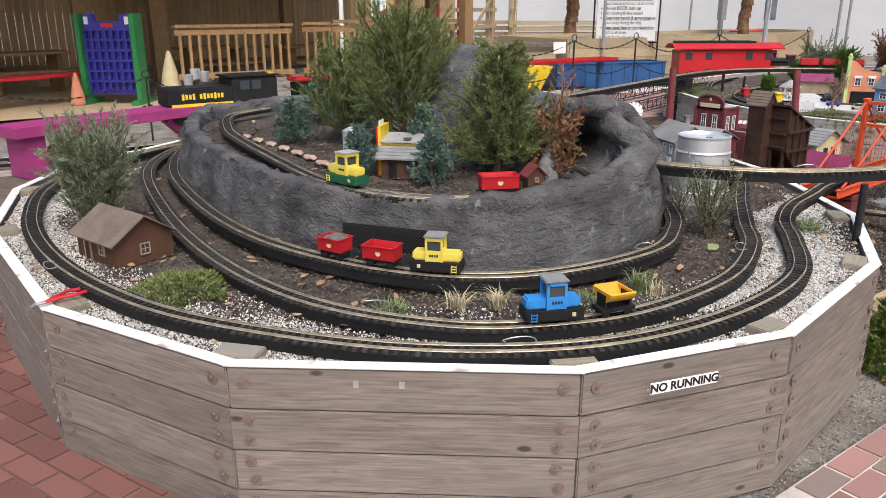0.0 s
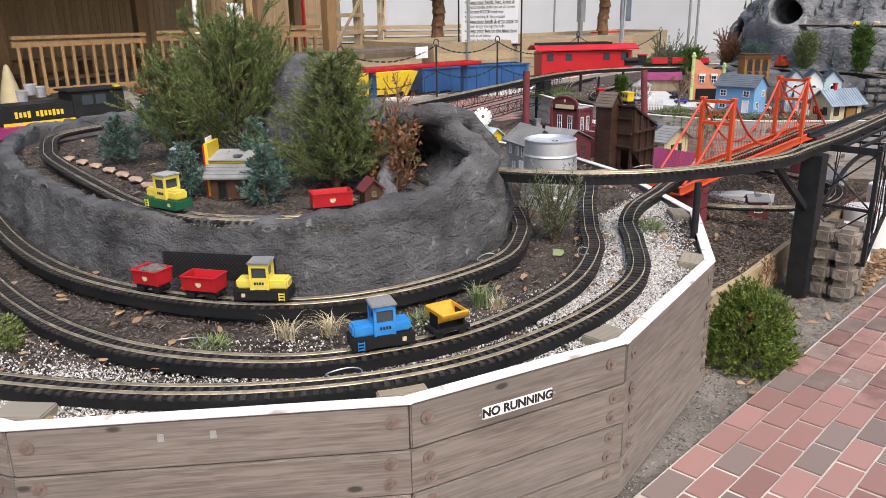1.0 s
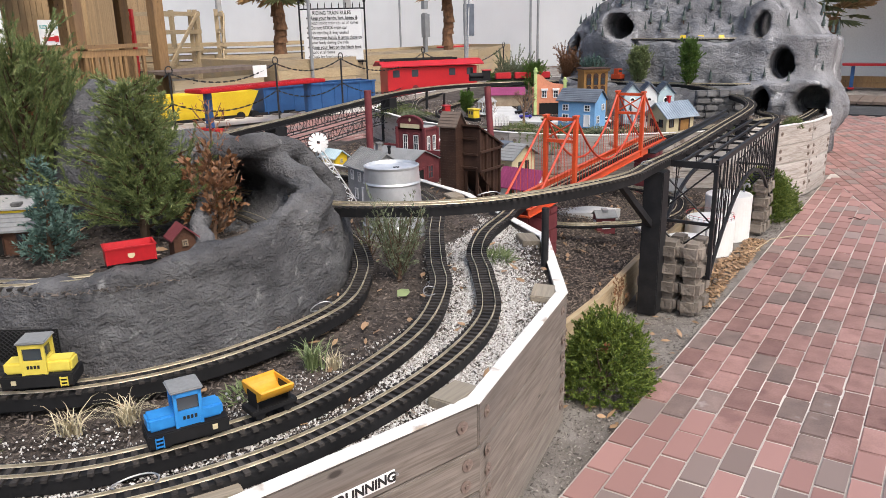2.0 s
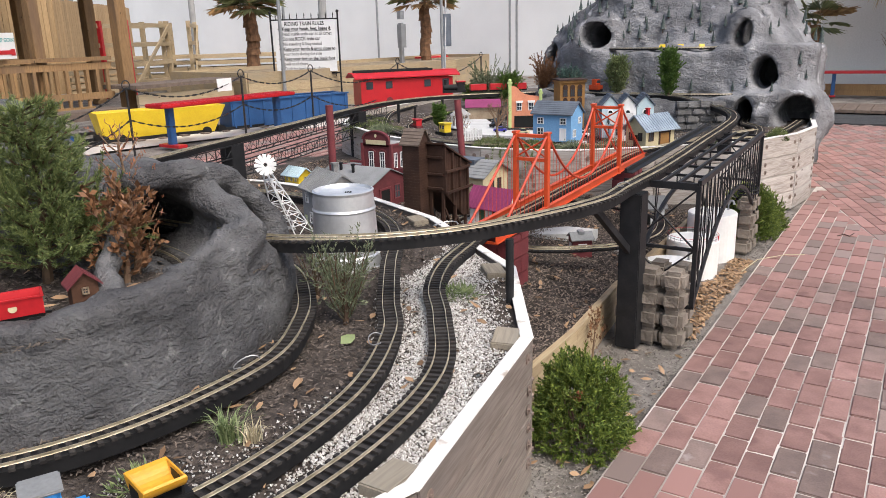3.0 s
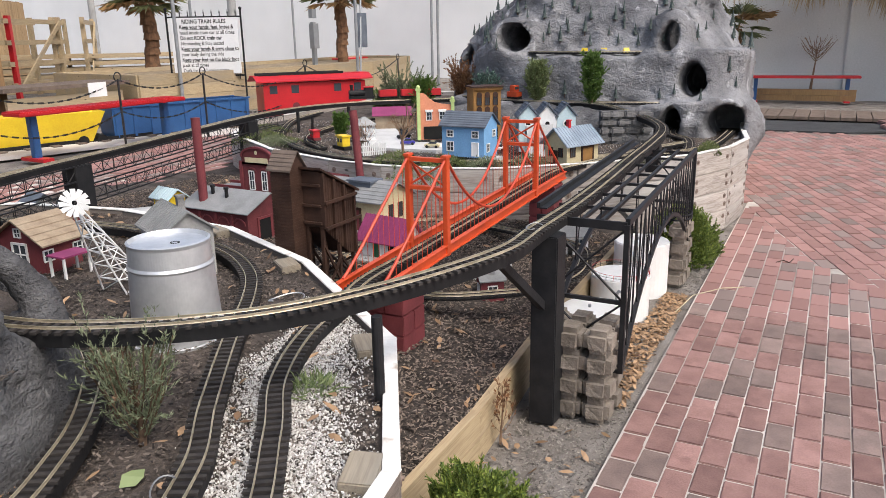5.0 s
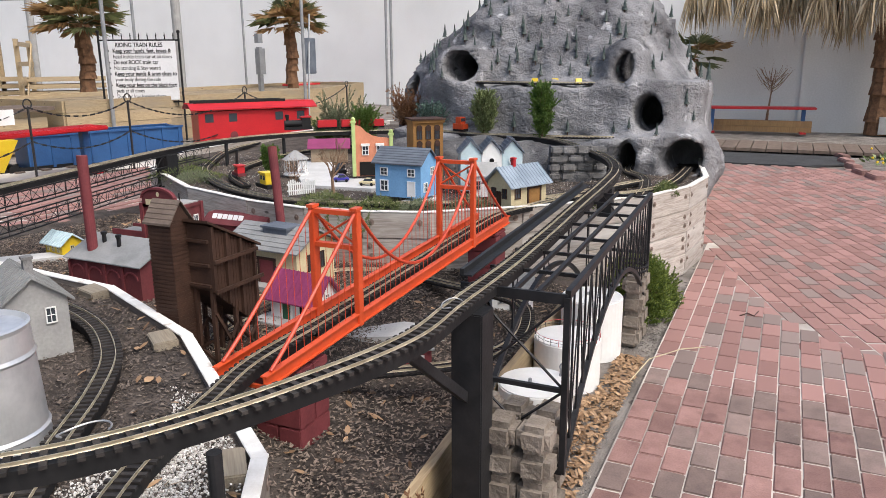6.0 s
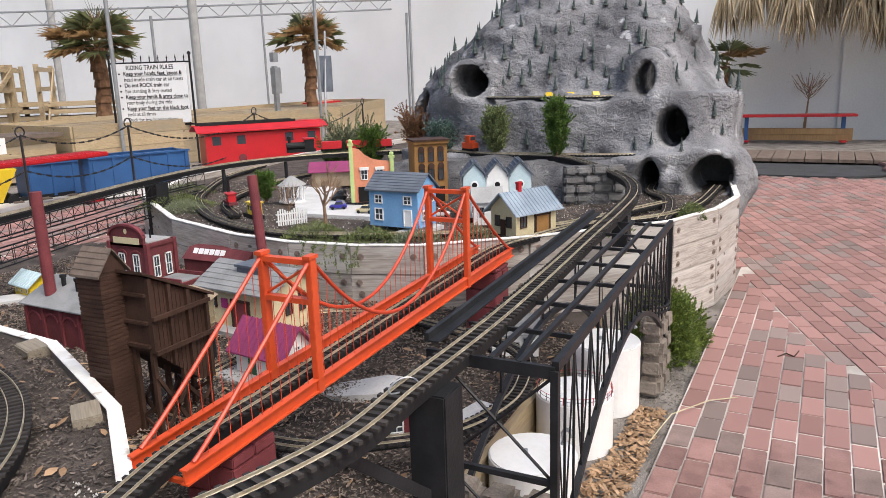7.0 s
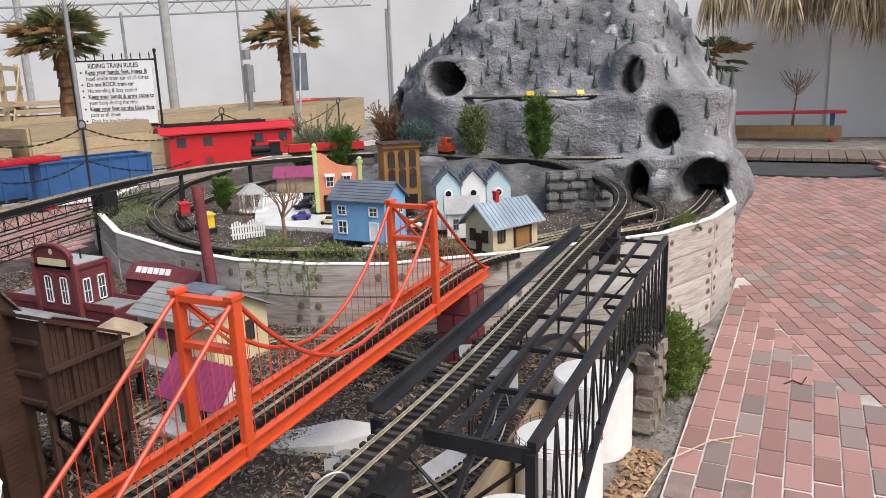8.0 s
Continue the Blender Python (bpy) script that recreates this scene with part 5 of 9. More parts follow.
# clamp with red handles
cl = thing("spring_clamp", "spring clamp with red rubber handles lying on the bed edge", "clamp", (0.60, 2.80, 0.548), 20)
for s in (-1, 1):
    bm = tube(B(), [(-0.02, 0.0, 0.008), (0.03, s * 0.012, 0.012), (0.075, s * 0.03, 0.012), (0.12, s * 0.02, 0.008)], 0.0065, 8)
    part("handle", bm, M["red"], cl)
bm = tube(B(), [(-0.02, 0, 0.008), (-0.05, 0.012, 0.006), (-0.075, 0.0, 0.004)], 0.006, 6)
part("jaw", bm, M["grey_metal"], cl)

# brown cabin, rosemary, low juniper
house("toy_cabin", "dark brown model cabin with a weathered shingle roof", "model house", (0.985, 3.31, 0.51), -75, 0.30, 0.26, 0.115, 0.085, M["cabin"], M["shingle"], 0.025, [("l", 0.0, 0.04, 0.04, 0.045), ("f", 0.05, 0.045, 0.04, 0.045), ("r", 0, 0.04, 0.04, 0.045)], [("f", -0.06, 0.0, 0.045, 0.09, M["brown"])], M["tan_shingle"], ridge="x", shingles=0)
bush = dict(shape=lambda t: 0.55 + 0.5 * math.sin(3.1 * min(1, t + 0.15)), crown_from=0.02)
tree("rosemary_bush", "grey-green rosemary bush with upright needle sprays", "shrub", (0.97, 3.72, 0.5), 0.32, 0.17, 60, "rosemary", 0.026, 0.0048, 330, 31, tilt=1.5, sub=8, spread=0.45, **bush)
tree("rosemary_bush", "sparse twiggy rosemary bush with grey-green needles", "shrub", (3.20, 1.98, 0.5), 0.20, 0.11, 36, "rosemary", 0.018, 0.0034, 220, 32, tilt=1.5, sub=6, spread=0.45, **bush)
tree("rosemary_bush", "sparse sprig of rosemary beside the rock wall", "shrub", (3.38, 2.28, 0.5), 0.12, 0.08, 14, "rosemary", 0.018, 0.0035, 60, 33, tilt=1.4, sub=3, **bush)


def mat_plant(name, label, at, rx, ry, n, leaf, seed, h=0.05, ll=0.02, lw=0.007):
    def where(r):
        a, q = r.uniform(0, 6.283), math.sqrt(r.uniform(0, 1))
        x, y = rx * q * math.cos(a) * (1 + 0.2 * math.sin(3 * a)), ry * q * math.sin(a) * (1 + 0.15 * math.sin(5 * a))
        return (x, y, max(0.0, h * (1 - q * q) * r.uniform(0.3, 1.0))), (math.cos(a) * q, math.sin(a) * q, 0.5)
    ob = whole(name, leaves(n, where, ll, lw, seed, up=0.35, spread=0.6), M[leaf], label, "plant")
    ob.matrix_world = LAY[0] @ pose(*at)
    return ob


mat_plant("creeping_juniper", "low creeping juniper with yellow-green tips", (1.03, 2.73, 0.515), 0.17, 0.19, 2600, "groundcover", 41, 0.055)
mat_plant("weed_patch", "small green weeds growing in white gravel", (3.62, 1.74, 0.515), 0.06, 0.06, 160, "grass", 42, 0.035, 0.05, 0.005)
mat_plant("weed_patch", "small green weeds growing in dark mulch", (1.52, 2.08, 0.515), 0.06, 0.05, 120, "grass", 43, 0.03, 0.04, 0.005)
mat_plant("weed_patch", "thin grass sprouting beside the track", (2.12, 1.74, 0.515), 0.06, 0.04, 110, "grass", 44, 0.03, 0.035, 0.004)
tuft("grass_tuft", "variegated grass tuft with pale curved blades", (2.37, 1.70, 0.51), 130, 0.12, "grass", 51, 0.75, 0.0028)
tuft("grass_tuft", "dry straw-coloured ornamental grass lying flat", (1.74, 1.98, 0.51), 70, 0.10, "straw", 52, 1.1, 0.0026)
tuft("grass_tuft", "dry straw-coloured ornamental grass lying flat", (1.86, 1.90, 0.51), 80, 0.11, "straw", 53, 1.1, 0.0026)
tuft("grass_tuft", "variegated grass tuft with pale curved blades", (2.41, 1.65, 0.51), 60, 0.09, "straw", 54, 0.9, 0.0026)

# trains on the lower lines
small_loco("yellow toy switcher locomotive with a black frame and grey roof", T_IN, 1.80, 2.15, False, M["loco_yellow"], M["black"], M["grey_roof"])
small_wagon("red toy tub wagon with a cream emblem", T_IN, 1.69, 2.36, False, M["red"])
small_wagon("red toy tub wagon loaded with grey gravel", T_IN, 1.61, 2.55, False, M["red"], M["moss_coal"], 0.11)
small_loco("bright blue toy switcher locomotive with a black frame", T_MID, 1.83, 1.635, True, M["loco_blue"], M["black"], M["grey_roof"])
small_loco("yellow toy switcher locomotive with a green frame", T_UP, 1.80, 2.80, True, M["loco_yellow"], M["loco_green"], M["grey_house"])
small_wagon("red toy gondola wagon standing on the planter line", T_UP, 2.2, 2.31, False, M["red"], length=0.15)


def ore_car():
    p, a = rail_pose(T_MID, 2.035, 1.565)
    th = thing("tipping_wagon", "mustard-yellow toy tipping wagon on a black frame", "toy train", tuple(p), a)
    bm = B()
    box(bm, (0, 0, 0.025), (0.13, 0.06, 0.014), bevel=0.002)
    for s in (-1, 1):
        box(bm, (s * 0.045, 0, 0.05), (0.006, 0.05, 0.05))
    part("frame", bm, M["black"], th)
    prof = [(0.046 * math.sin(t) * (1 + 0.12 * abs(t)), 0.088 - 0.042 * math.cos(t)) for t in np.linspace(-1.5, 1.5, 15)]
    prof += [(y * 0.92, z + 0.004) for y, z in prof[::-1]]
    part("tub", extrude_profile(B(), prof, -0.045, 0.045), M["mustard"], th)
    for s in (-1, 1):
        part("end_plate", extrude_profile(B(), [(0.046 * math.sin(t) * (1 + 0.12 * abs(t)), 0.088 - 0.042 * math.cos(t)) for t in np.linspace(-1.5, 1.5, 15)], s * 0.045 - 0.002, s * 0.045 + 0.002), M["mustard"], th)
    wheels(th, (-0.04, 0.04))


ore_car()

# wire mesh panel set in the rock wall
mp = thing("mesh_panel", "black expanded metal mesh panel in the rock wall", "mesh panel")
a, b = np.array((1.66, 2.62)), np.array((1.90, 2.255))
ux = (b - a) / np.linalg.norm(b - a)
nx = np.array((-ux[1], ux[0])) * -1
bm = B()
L = np.linalg.norm(b - a)
for sgn in (1, -1):
    k = -0.12
    while k < L:
        s0, s1 = max(k, 0), min(k + 0.11, L)
        z0, z1 = 0.60 + (s0 - k) / 0.11 * 0.10, 0.60 + (s1 - k) / 0.11 * 0.10
        if sgn < 0:
            z0, z1 = 1.30 - z0, 1.30 - z1
        off = nx * 0.016
        bar(bm, (*(a + ux * s0 + off), z0), (*(a + ux * s1 + off), z1), 0.0016, 4)
        k += 0.016
part("mesh", bm, M["black"], mp)
bm = B()
off = nx * 0.006
beam(bm, (*(a + off), 0.65), (*(b + off), 0.65), 0.004, 0.10)
part("backing", bm, M["dark"], mp)

# galvanised tub upside down, windmill, barn, farmhouse
tb = thing("galvanised_tub", "upturned galvanised steel tub with a rolled rim", "tub", (3.80, 2.46, 0.50))
bm = B()
R0, R1, H = 0.160, 0.136, 0.365
prof = [(R0 + 0.008, 0), (R0 + 0.008, 0.012), (R0, 0.014), (R0 - 0.006, 0.06), (R0 - 0.002, 0.066), (R0 - 0.008, 0.074), (R1 + 0.006, 0.27), (R1 + 0.010, 0.278), (R1 + 0.005, 0.288), (R1 + 0.001, 0.35), (R1 + 0.004, 0.362), (R1 - 0.004, 0.366), (R1 - 0.010, 0.352), (0.0, 0.352)]
rings = []
for r, z in prof:
    rings.append([bm.verts.new((r * math.cos(t), r * math.sin(t), z)) for t in np.linspace(0, 2 * math.pi, 96, endpoint=False)] if r else [bm.verts.new((0, 0, z))])
for r0, r1 in zip(rings, rings[1:]):
    for k in range(96):
        if len(r1) == 1:
            bm.faces.new((r0[k], r0[(k + 1) % 96], r1[0]))
        else:
            bm.faces.new((r0[k], r0[(k + 1) % 96], r1[(k + 1) % 96], r1[k]))
bmesh.ops.recalc_face_normals(bm, faces=bm.faces)
part("shell", bm, M["galv"], tb)
for a0 in (-2.4, 0.75):
    pts = [(0.172 * math.cos(a0 + t), 0.172 * math.sin(a0 + t), 0.05 + 0.012 * math.cos(t * 5)) for t in np.linspace(-0.3, 0.3, 9)]
    part("handle", tube(B(), pts, 0.004, 6), M["galv"], tb)
bm = B()
for t in np.linspace(0, 6.28, 13)[:-1]:
    box(bm, (0.014 * math.cos(t), 0.014 * math.sin(t) - 0.03, 0.353), (0.0025, 0.004, 0.003))
part("drain_hole", bm, M["dark"], tb)

wm = thing("toy_windmill", "white lattice model windmill tower leaning over", "model windmill", (4.10, 3.06, 0.51))
bm = B()
ft = [(-0.07, -0.07), (0.07, -0.07), (0.07, 0.07), (-0.07, 0.07)]
topc = np.array((-0.22, -0.03, 0.40))
cor = lambda k, t: tuple(np.array((ft[k][0], ft[k][1], 0)) * (1 - t) + (topc + np.array((ft[k][0] * 0.15, ft[k][1] * 0.15, 0))) * t)
for k in range(4):
    bar(bm, cor(k, 0), cor(k, 1), 0.004, 5)
    for i in range(6):
        t0, t1 = i / 6, (i + 1) / 6
        bar(bm, cor(k, t0), cor((k + 1) % 4, t1), 0.0025, 4)
        bar(bm, cor(k, t1), cor((k + 1) % 4, t1), 0.0025, 4)
part("tower", bm, M["white"], wm)
for t in np.linspace(0, 2 * math.pi, 13)[:-1]:
    bm = B()
    m = Matrix.Translation(tuple(topc + np.array((-0.02, -0.03, 0.02)))) @ Euler((radians(75), 0, radians(-35))).to_matrix().to_4x4() @ Matrix.Rotation(t, 4, "Z")
    box(bm, (0.032, 0, 0), (0.045, 0.02, 0.003), m=m @ Matrix.Rotation(0.4, 4, "X"))
    part("blade", bm, M["white"], wm)

house("toy_barn", "red model barn with a tan shingle gambrel roof", "model house", (4.16, 3.70, 0.51), 4, 0.20, 0.30, 0.15, 0.09, M["maroon"], M["tan_shingle"], 0.03, [("l", 0.0, 0.16, 0.04, 0.04), ("l", 0, 0.03, 0.09, 0.10), ("f", -0.08, 0.06, 0.05, 0.05), ("f", 0.08, 0.06, 0.05, 0.05)], [], M["white"], shingles=5)
lt = thing("lean_to", "pink model lean-to roof on white posts", "model shed", (4.12, 3.44, 0.51), 0)
bm = B()
box(bm, (0, 0, 0.10), (0.15, 0.11, 0.008))
part("roof", bm, M["purple_roof"], lt)
for sx in (-1, 1):
    for sy in (-1, 1):
        bm = B()
        box(bm, (sx * 0.065, sy * 0.045, 0.048), (0.01, 0.01, 0.096))
        part("post", bm, M["white"], lt)
house("toy_farmhouse", "grey model farmhouse with white windows and a grey ribbed roof", "model house", (4.36, 3.02, 0.51), -115, 0.30, 0.22, 0.215, 0.085, M["grey_house"], M["grey_roof"], 0.02,
      [("f", -0.08, 0.13, 0.032, 0.055), ("f", 0.02, 0.13, 0.032, 0.055), ("f", 0.1, 0.13, 0.032, 0.055), ("f", -0.03, 0.02, 0.035, 0.06), ("l", -0.04, 0.13, 0.032, 0.055), ("l", 0.05, 0.13, 0.032, 0.055), ("r", -0.05, 0.13, 0.032, 0.055), ("r", 0.05, 0.13, 0.032, 0.055), ("r", -0.05, 0.02, 0.04, 0.08)], [("f", 0.08, 0.0, 0.05, 0.10, M["white"])], M["white"], seams=16, chimney=(0.03, 0.02, 0.03, M["stone_grey"]))

ae = thing("toy_sign", "tan model sign board with red letters", "sign", (4.60, 4.06, 0.51), -38)
bm = B()
box(bm, (0, 0, 0.085), (0.20, 0.012, 0.085))
part("board", bm, M["tan_shingle"], ae)
for dx in (-0.07, 0.07):
    bm = B()
    box(bm, (dx, 0.01, 0.03), (0.012, 0.012, 0.07))
    part("post", bm, M["brown"], ae)
text("AERO", 0.075, ae, (0, -0.0075, 0.083), M["maroon"], bold=0.0015)
# inside the rock planter
dn = house("toy_diner", "model diner with a yellow false front and grey shingle roof", "model house", (2.16, 2.92, 0.772), -48, 0.26, 0.17, 0.115, 0.05, M["cabin"], M["grey_roof"], 0.03, [("f", 0.05, 0.03, 0.05, 0.06)], [("f", -0.06, 0, 0.05, 0.085, M["dark"])], M["brown"], shingles=5, chimney=(0.02, 0.0, 0.035, M["stone_grey"]))
bm = B()
prism(bm, [(-0.165, -0.03), (-0.145, -0.03), (-0.145, 0.17), (-0.165, 0.17)], 0.0, 0.255)
part("false_front", bm, M["yellow"], dn)
bm = B()
box(bm, (-0.168, 0.07, 0.262), (0.006, 0.10, 0.03))
part("sign_board", bm, M["white"], dn)
bm = B()
for sy in (-0.03, 0.17):
    box(bm, (-0.167, sy, 0.125), (0.008, 0.012, 0.25))
part("corner_trim", bm, M["red"], dn)
bm = B()
box(bm, (-0.03, 0.07, 0.085), (0.23, 0.19, 0.17))
part("rear_block", bm, M["yellow"], dn)
bm = B()
extrude_profile(bm, [(-0.04, 0.175), (0.18, 0.195), (0.18, 0.202), (-0.04, 0.182)], -0.145, 0.1)
part("rear_roof", bm, M["grey_house"], dn)
dn.scale = (0.74, 0.74, 0.90)
wt = thing("toy_water_tank", "small grey model water tank on legs", "model tank", (2.13, 3.36, 0.772))
bm = B()
cyl(bm, (0, 0, 0.06), 0.042, 0.10, 18)
cyl(bm, (0, 0, 0.16), 0.045, 0.02, 18, 0.005)
part("tank", bm, M["galv"], wt)
for k in range(4):
    bm = B()
    cyl(bm, (0.028 * math.cos(k * 1.57), 0.028 * math.sin(k * 1.57), 0), 0.005, 0.06, 6)
    part("leg", bm, M["steel_black"], wt)
house("toy_shed", "tiny brown model shed with a dull red roof", "model house", (2.41, 2.32, 0.777), -20, 0.075, 0.06, 0.075, 0.035, M["cabin"], M["maroon"], 0.012, [("f", 0, 0.045, 0.016, 0.018)], [], M["tan_shingle"], ridge="y")
tree("juniper_tree", "feathery green juniper filling the rock planter", "tree", (2.50, 3.42, 0.762), 0.64, 0.34, 84, "juniper", 0.02, 0.0028, 760, 61, shape=lambda t: 0.95 - 0.5 * t, tilt=0.8, sub=13, spread=0.42, trunk_r=0.02)
tree("juniper_tree", "feathery green juniper with drooping lower branches", "tree", (2.50, 2.64, 0.762), 0.60, 0.29, 92, "juniper", 0.019, 0.0027, 780, 62, shape=lambda t: 1.0 - 0.70 * t, tilt=0.32, sub=13, spread=0.42, trunk_r=0.018)
tree("juniper_tree", "feathery green juniper leaning to the light", "tree", (2.38, 3.85, 0.762), 0.48, 0.24, 40, "juniper", 0.024, 0.0036, 560, 63, shape=lambda t: 0.98 - 0.5 * t, tilt=0.9, sub=10, spread=0.42, trunk_r=0.016)
for i, (x, y, h, r) in enumerate(((2.125, 4.02, 0.27, 0.12), (2.62, 4.64, 0.32, 0.15), (1.985, 3.04, 0.24, 0.105), (2.16, 2.70, 0.25, 0.12), (2.30, 2.98, 0.33, 0.13), (2.55, 4.1, 0.3, 0.15))):
    tree("dwarf_spruce", "small blue-green dwarf spruce", "tree", (x, y, 0.767), h, r, 54, "spruce", 0.018, 0.006, 480, 70 + i, shape=lambda t: 1.02 - 0.9 * t, tilt=0.35, sub=6, group="dwarf spruces in the planter", crown_from=0.04)
tree("dead_shrub", "dead shrub with curled brown leaves", "shrub", (2.62, 2.40, 0.762), 0.30, 0.13, 34, "dead", 0.028, 0.014, 95, 81, shape=lambda t: 0.8, tilt=0.6, sub=4, bark="twig")
tree("dead_shrub", "dead rust-coloured conifer with bare twigs", "shrub", (2.70, 2.46, 0.762), 0.50, 0.12, 26, "rust_leaf", 0.02, 0.004, 70, 82, shape=lambda t: 0.9 - 0.4 * t, tilt=0.9, sub=4, bark="twig")
# stones edging the upper line
for i in range(9):
    t = 0.7 * i / 8
    bm = B()
    bmesh.ops.create_icosphere(bm, subdivisions=1, radius=1.0, matrix=pose(1.86 + 0.05 * math.sin(4 * t) + 0.12 * (1 - t), 4.35 - 1.9 * t, 0.79, 0, 0, 70 + 30 * t) @ Matrix.Diagonal((0.07, 0.035, 0.012, 1)))
    whole("flagstone", bm, M["terracotta"], "flat tan flagstone edging the planter line", "stone", group="flagstones along the planter line")

# ---- things in the mulch hollow ----
LAY[0] = FAR


def G(x, y):
    return float(mulch_z(x, y)) + 0.0


def coal_tower():
    x0, y0 = 4.83, 2.60
    z0 = G(x0, y0)
    th = thing("coal_tower", "dark brown wooden model coaling tower on timber legs", "model building", (x0, y0, z0))
    # hoist shaft behind the bunker
    cx, cy, wx, wy, top = 0.01, 0.165, 0.105, 0.115, 0.925 - z0
    bm = B()
    box(bm, (cx, cy, top / 2), (wx, wy, top), bevel=0.002)
    shaft = part("hoist_shaft", bm, M["brown"], th)
    for zz in np.arange(0.012, top - 0.005, 0.0165):
        bm = B()
        box(bm, (cx, cy, zz), (wx + 0.004, wy + 0.004, 0.0135), bevel=0.001)
        part("siding_board", bm, M["brown"], shaft)
    for y in (cy - wy / 2 - 0.001, cy + wy / 2 - 0.004):
        bm = B()
        vs = [bm.verts.new((cx + a, y + d, top + b)) for d in (0, 0.005) for a, b in ((-wx / 2, 0), (wx / 2, 0), (0, 0.07))]
        bm.faces.new(vs[:3]), bm.faces.new(vs[3:][::-1])
        for k in range(3):
            bm.faces.new((vs[k], vs[(k + 1) % 3], vs[3 + (k + 1) % 3], vs[3 + k]))
        bmesh.ops.recalc_face_normals(bm, faces=bm.faces)
        part("gable", bm, M["brown"], shaft)
    for s in (-1, 1):
        for k in range(5):
            a, b = k / 5, (k + 1.12) / 5
            bm = B()
            for t, u in ((a, b),):
                x1, x2 = cx + s * 0.066 * t, cx + s * 0.066 * u
                zz1, zz2 = top + 0.078 - 0.088 * t, top + 0.078 - 0.088 * u
                extrude_profile(bm, [(0, 0), (0, 0.004), (1, 0.009), (1, 0.0)], 0, 1)
                for v in bm.verts:
                    q, w, h = v.co.y, v.co.x, v.co.z
                    v.co = Vector((x1 + (x2 - x1) * q, cy - wy / 2 - 0.014 + (wy + 0.028) * w, zz1 + (zz2 - zz1) * q + h))
            bmesh.ops.recalc_face_normals(bm, faces=bm.faces)
            part("roof_board", bm, M["shingle"], shaft, "weathered brown roof board")
    # bunker: sloping roof and sloping floor, ribbed front
    X0, X1, Y0, Y1 = 0.045, 0.315, 0.0, 0.185
    zt = lambda x: np.interp(x, [X0, X1], [0.905, 0.772]) - z0
    zb = lambda x: np.interp(x, [X0, X1 - 0.05, X1], [0.635, 0.45, 0.45]) - z0
    bm = B()
    q = [(X0, zb(X0)), (X1 - 0.05, zb(X1)), (X1, zb(X1)), (X1, zt(X1)), (X0, zt(X0))]
    vs = [bm.verts.new((a, Y0, b)) for a, b in q] + [bm.verts.new((a, Y1, b)) for a, b in q]
    n = len(q)
    bm.faces.new(vs[:n]), bm.faces.new(vs[n:][::-1])
    for i in range(n):
        j = (i + 1) % n
        bm.faces.new((vs[j], vs[i], vs[n + i], vs[n + j]))
    bmesh.ops.recalc_face_normals(bm, faces=bm.faces)
    bunker = part("bunker", bm, M["brown"], th)
    bm = B()
    q = [(X0 - 0.022, zt(X0) + 0.014), (X1 + 0.028, zt(X1) - 0.010), (X1 + 0.028, zt(X1)), (X0 - 0.022, zt(X0) + 0.025)]
    vs = [bm.verts.new((a, Y0 - 0.022, b)) for a, b in q] + [bm.verts.new((a, Y1 + 0.02, b)) for a, b in q]
    bm.faces.new(vs[:4]), bm.faces.new(vs[4:][::-1])
    for i in range(4):
        bm.faces.new((vs[(i + 1) % 4], vs[i], vs[4 + i], vs[4 + (i + 1) % 4]))
    bmesh.ops.recalc_face_normals(bm, faces=bm.faces)
    part("bunker_roof", bm, M["brown"], bunker)
    for x in np.arange(X0 + 0.009, X1, 0.0185):
        bm = B()
        box(bm, (x, Y0 - 0.001, (zt(x) + zb(x)) / 2), (0.0165, 0.004, zt(x) - zb(x) - 0.004))
        part("front_board", bm, M["brown"], bunker)
    for x in (X0 + 0.007, X0 + 0.09, X0 + 0.175, X1 - 0.007):
        bm = B()
        box(bm, (x, Y0 - 0.010, (zt(x) + zb(x)) / 2), (0.014, 0.014, zt(x) - zb(x)))
        part("rib", bm, M["brown"], bunker)
    for z, e in ((0.755, 0.0), (0.63, 0.03)):
        bm = B()
        box(bm, ((X0 + X1 + e) / 2, Y0 - 0.0225, z - z0), (X1 - X0 + e, 0.011, 0.015))
        part("batten", bm, M["brown"], bunker)
    for z in (0.84, 0.74, 0.655):
        bm = B()
        box(bm, (X0 - 0.006, (Y0 + Y1) / 2, z - z0), (0.012, Y1 - Y0, 0.012))
        part("side_batten", bm, M["brown"], bunker)
    # timber legs and crossed braces
    for x in (X0 + 0.01, X0 + 0.14, X1 - 0.01):
        for y in (Y0 + 0.008, (Y0 + Y1) / 2, Y1 - 0.008):
            h = zb(x) + 0.03
            bm = B()
            box(bm, (x, y, h / 2 - 0.02), (0.016, 0.016, h))
            part("leg", bm, M["brown"], th)
    for y in (Y0 + 0.008, Y1 - 0.008):
        for a, b in ((X0 + 0.01, X0 + 0.14), (X0 + 0.14, X1 - 0.01)):
            for p, q in ((0.01, 0.72), (0.72, 0.01)):
                bm = B()
                beam(bm, (a, y - 0.01, p * zb(a)), (b, y - 0.01, q * zb(b)), 0.009, 0.012)
                part("brace", bm, M["brown"], th)
    for x in (X0 + 0.01, X1 - 0.01):
        for p, q in ((0.02, 0.12), (0.12, 0.02)):
            bm = B()
            beam(bm, (x, Y0 + 0.01, p), (x, Y1 - 0.01, q), 0.009, 0.012)
            part("brace", bm, M["brown"], th)


LAY[0] = HERE
coal_tower()
LAY[0] = FAR


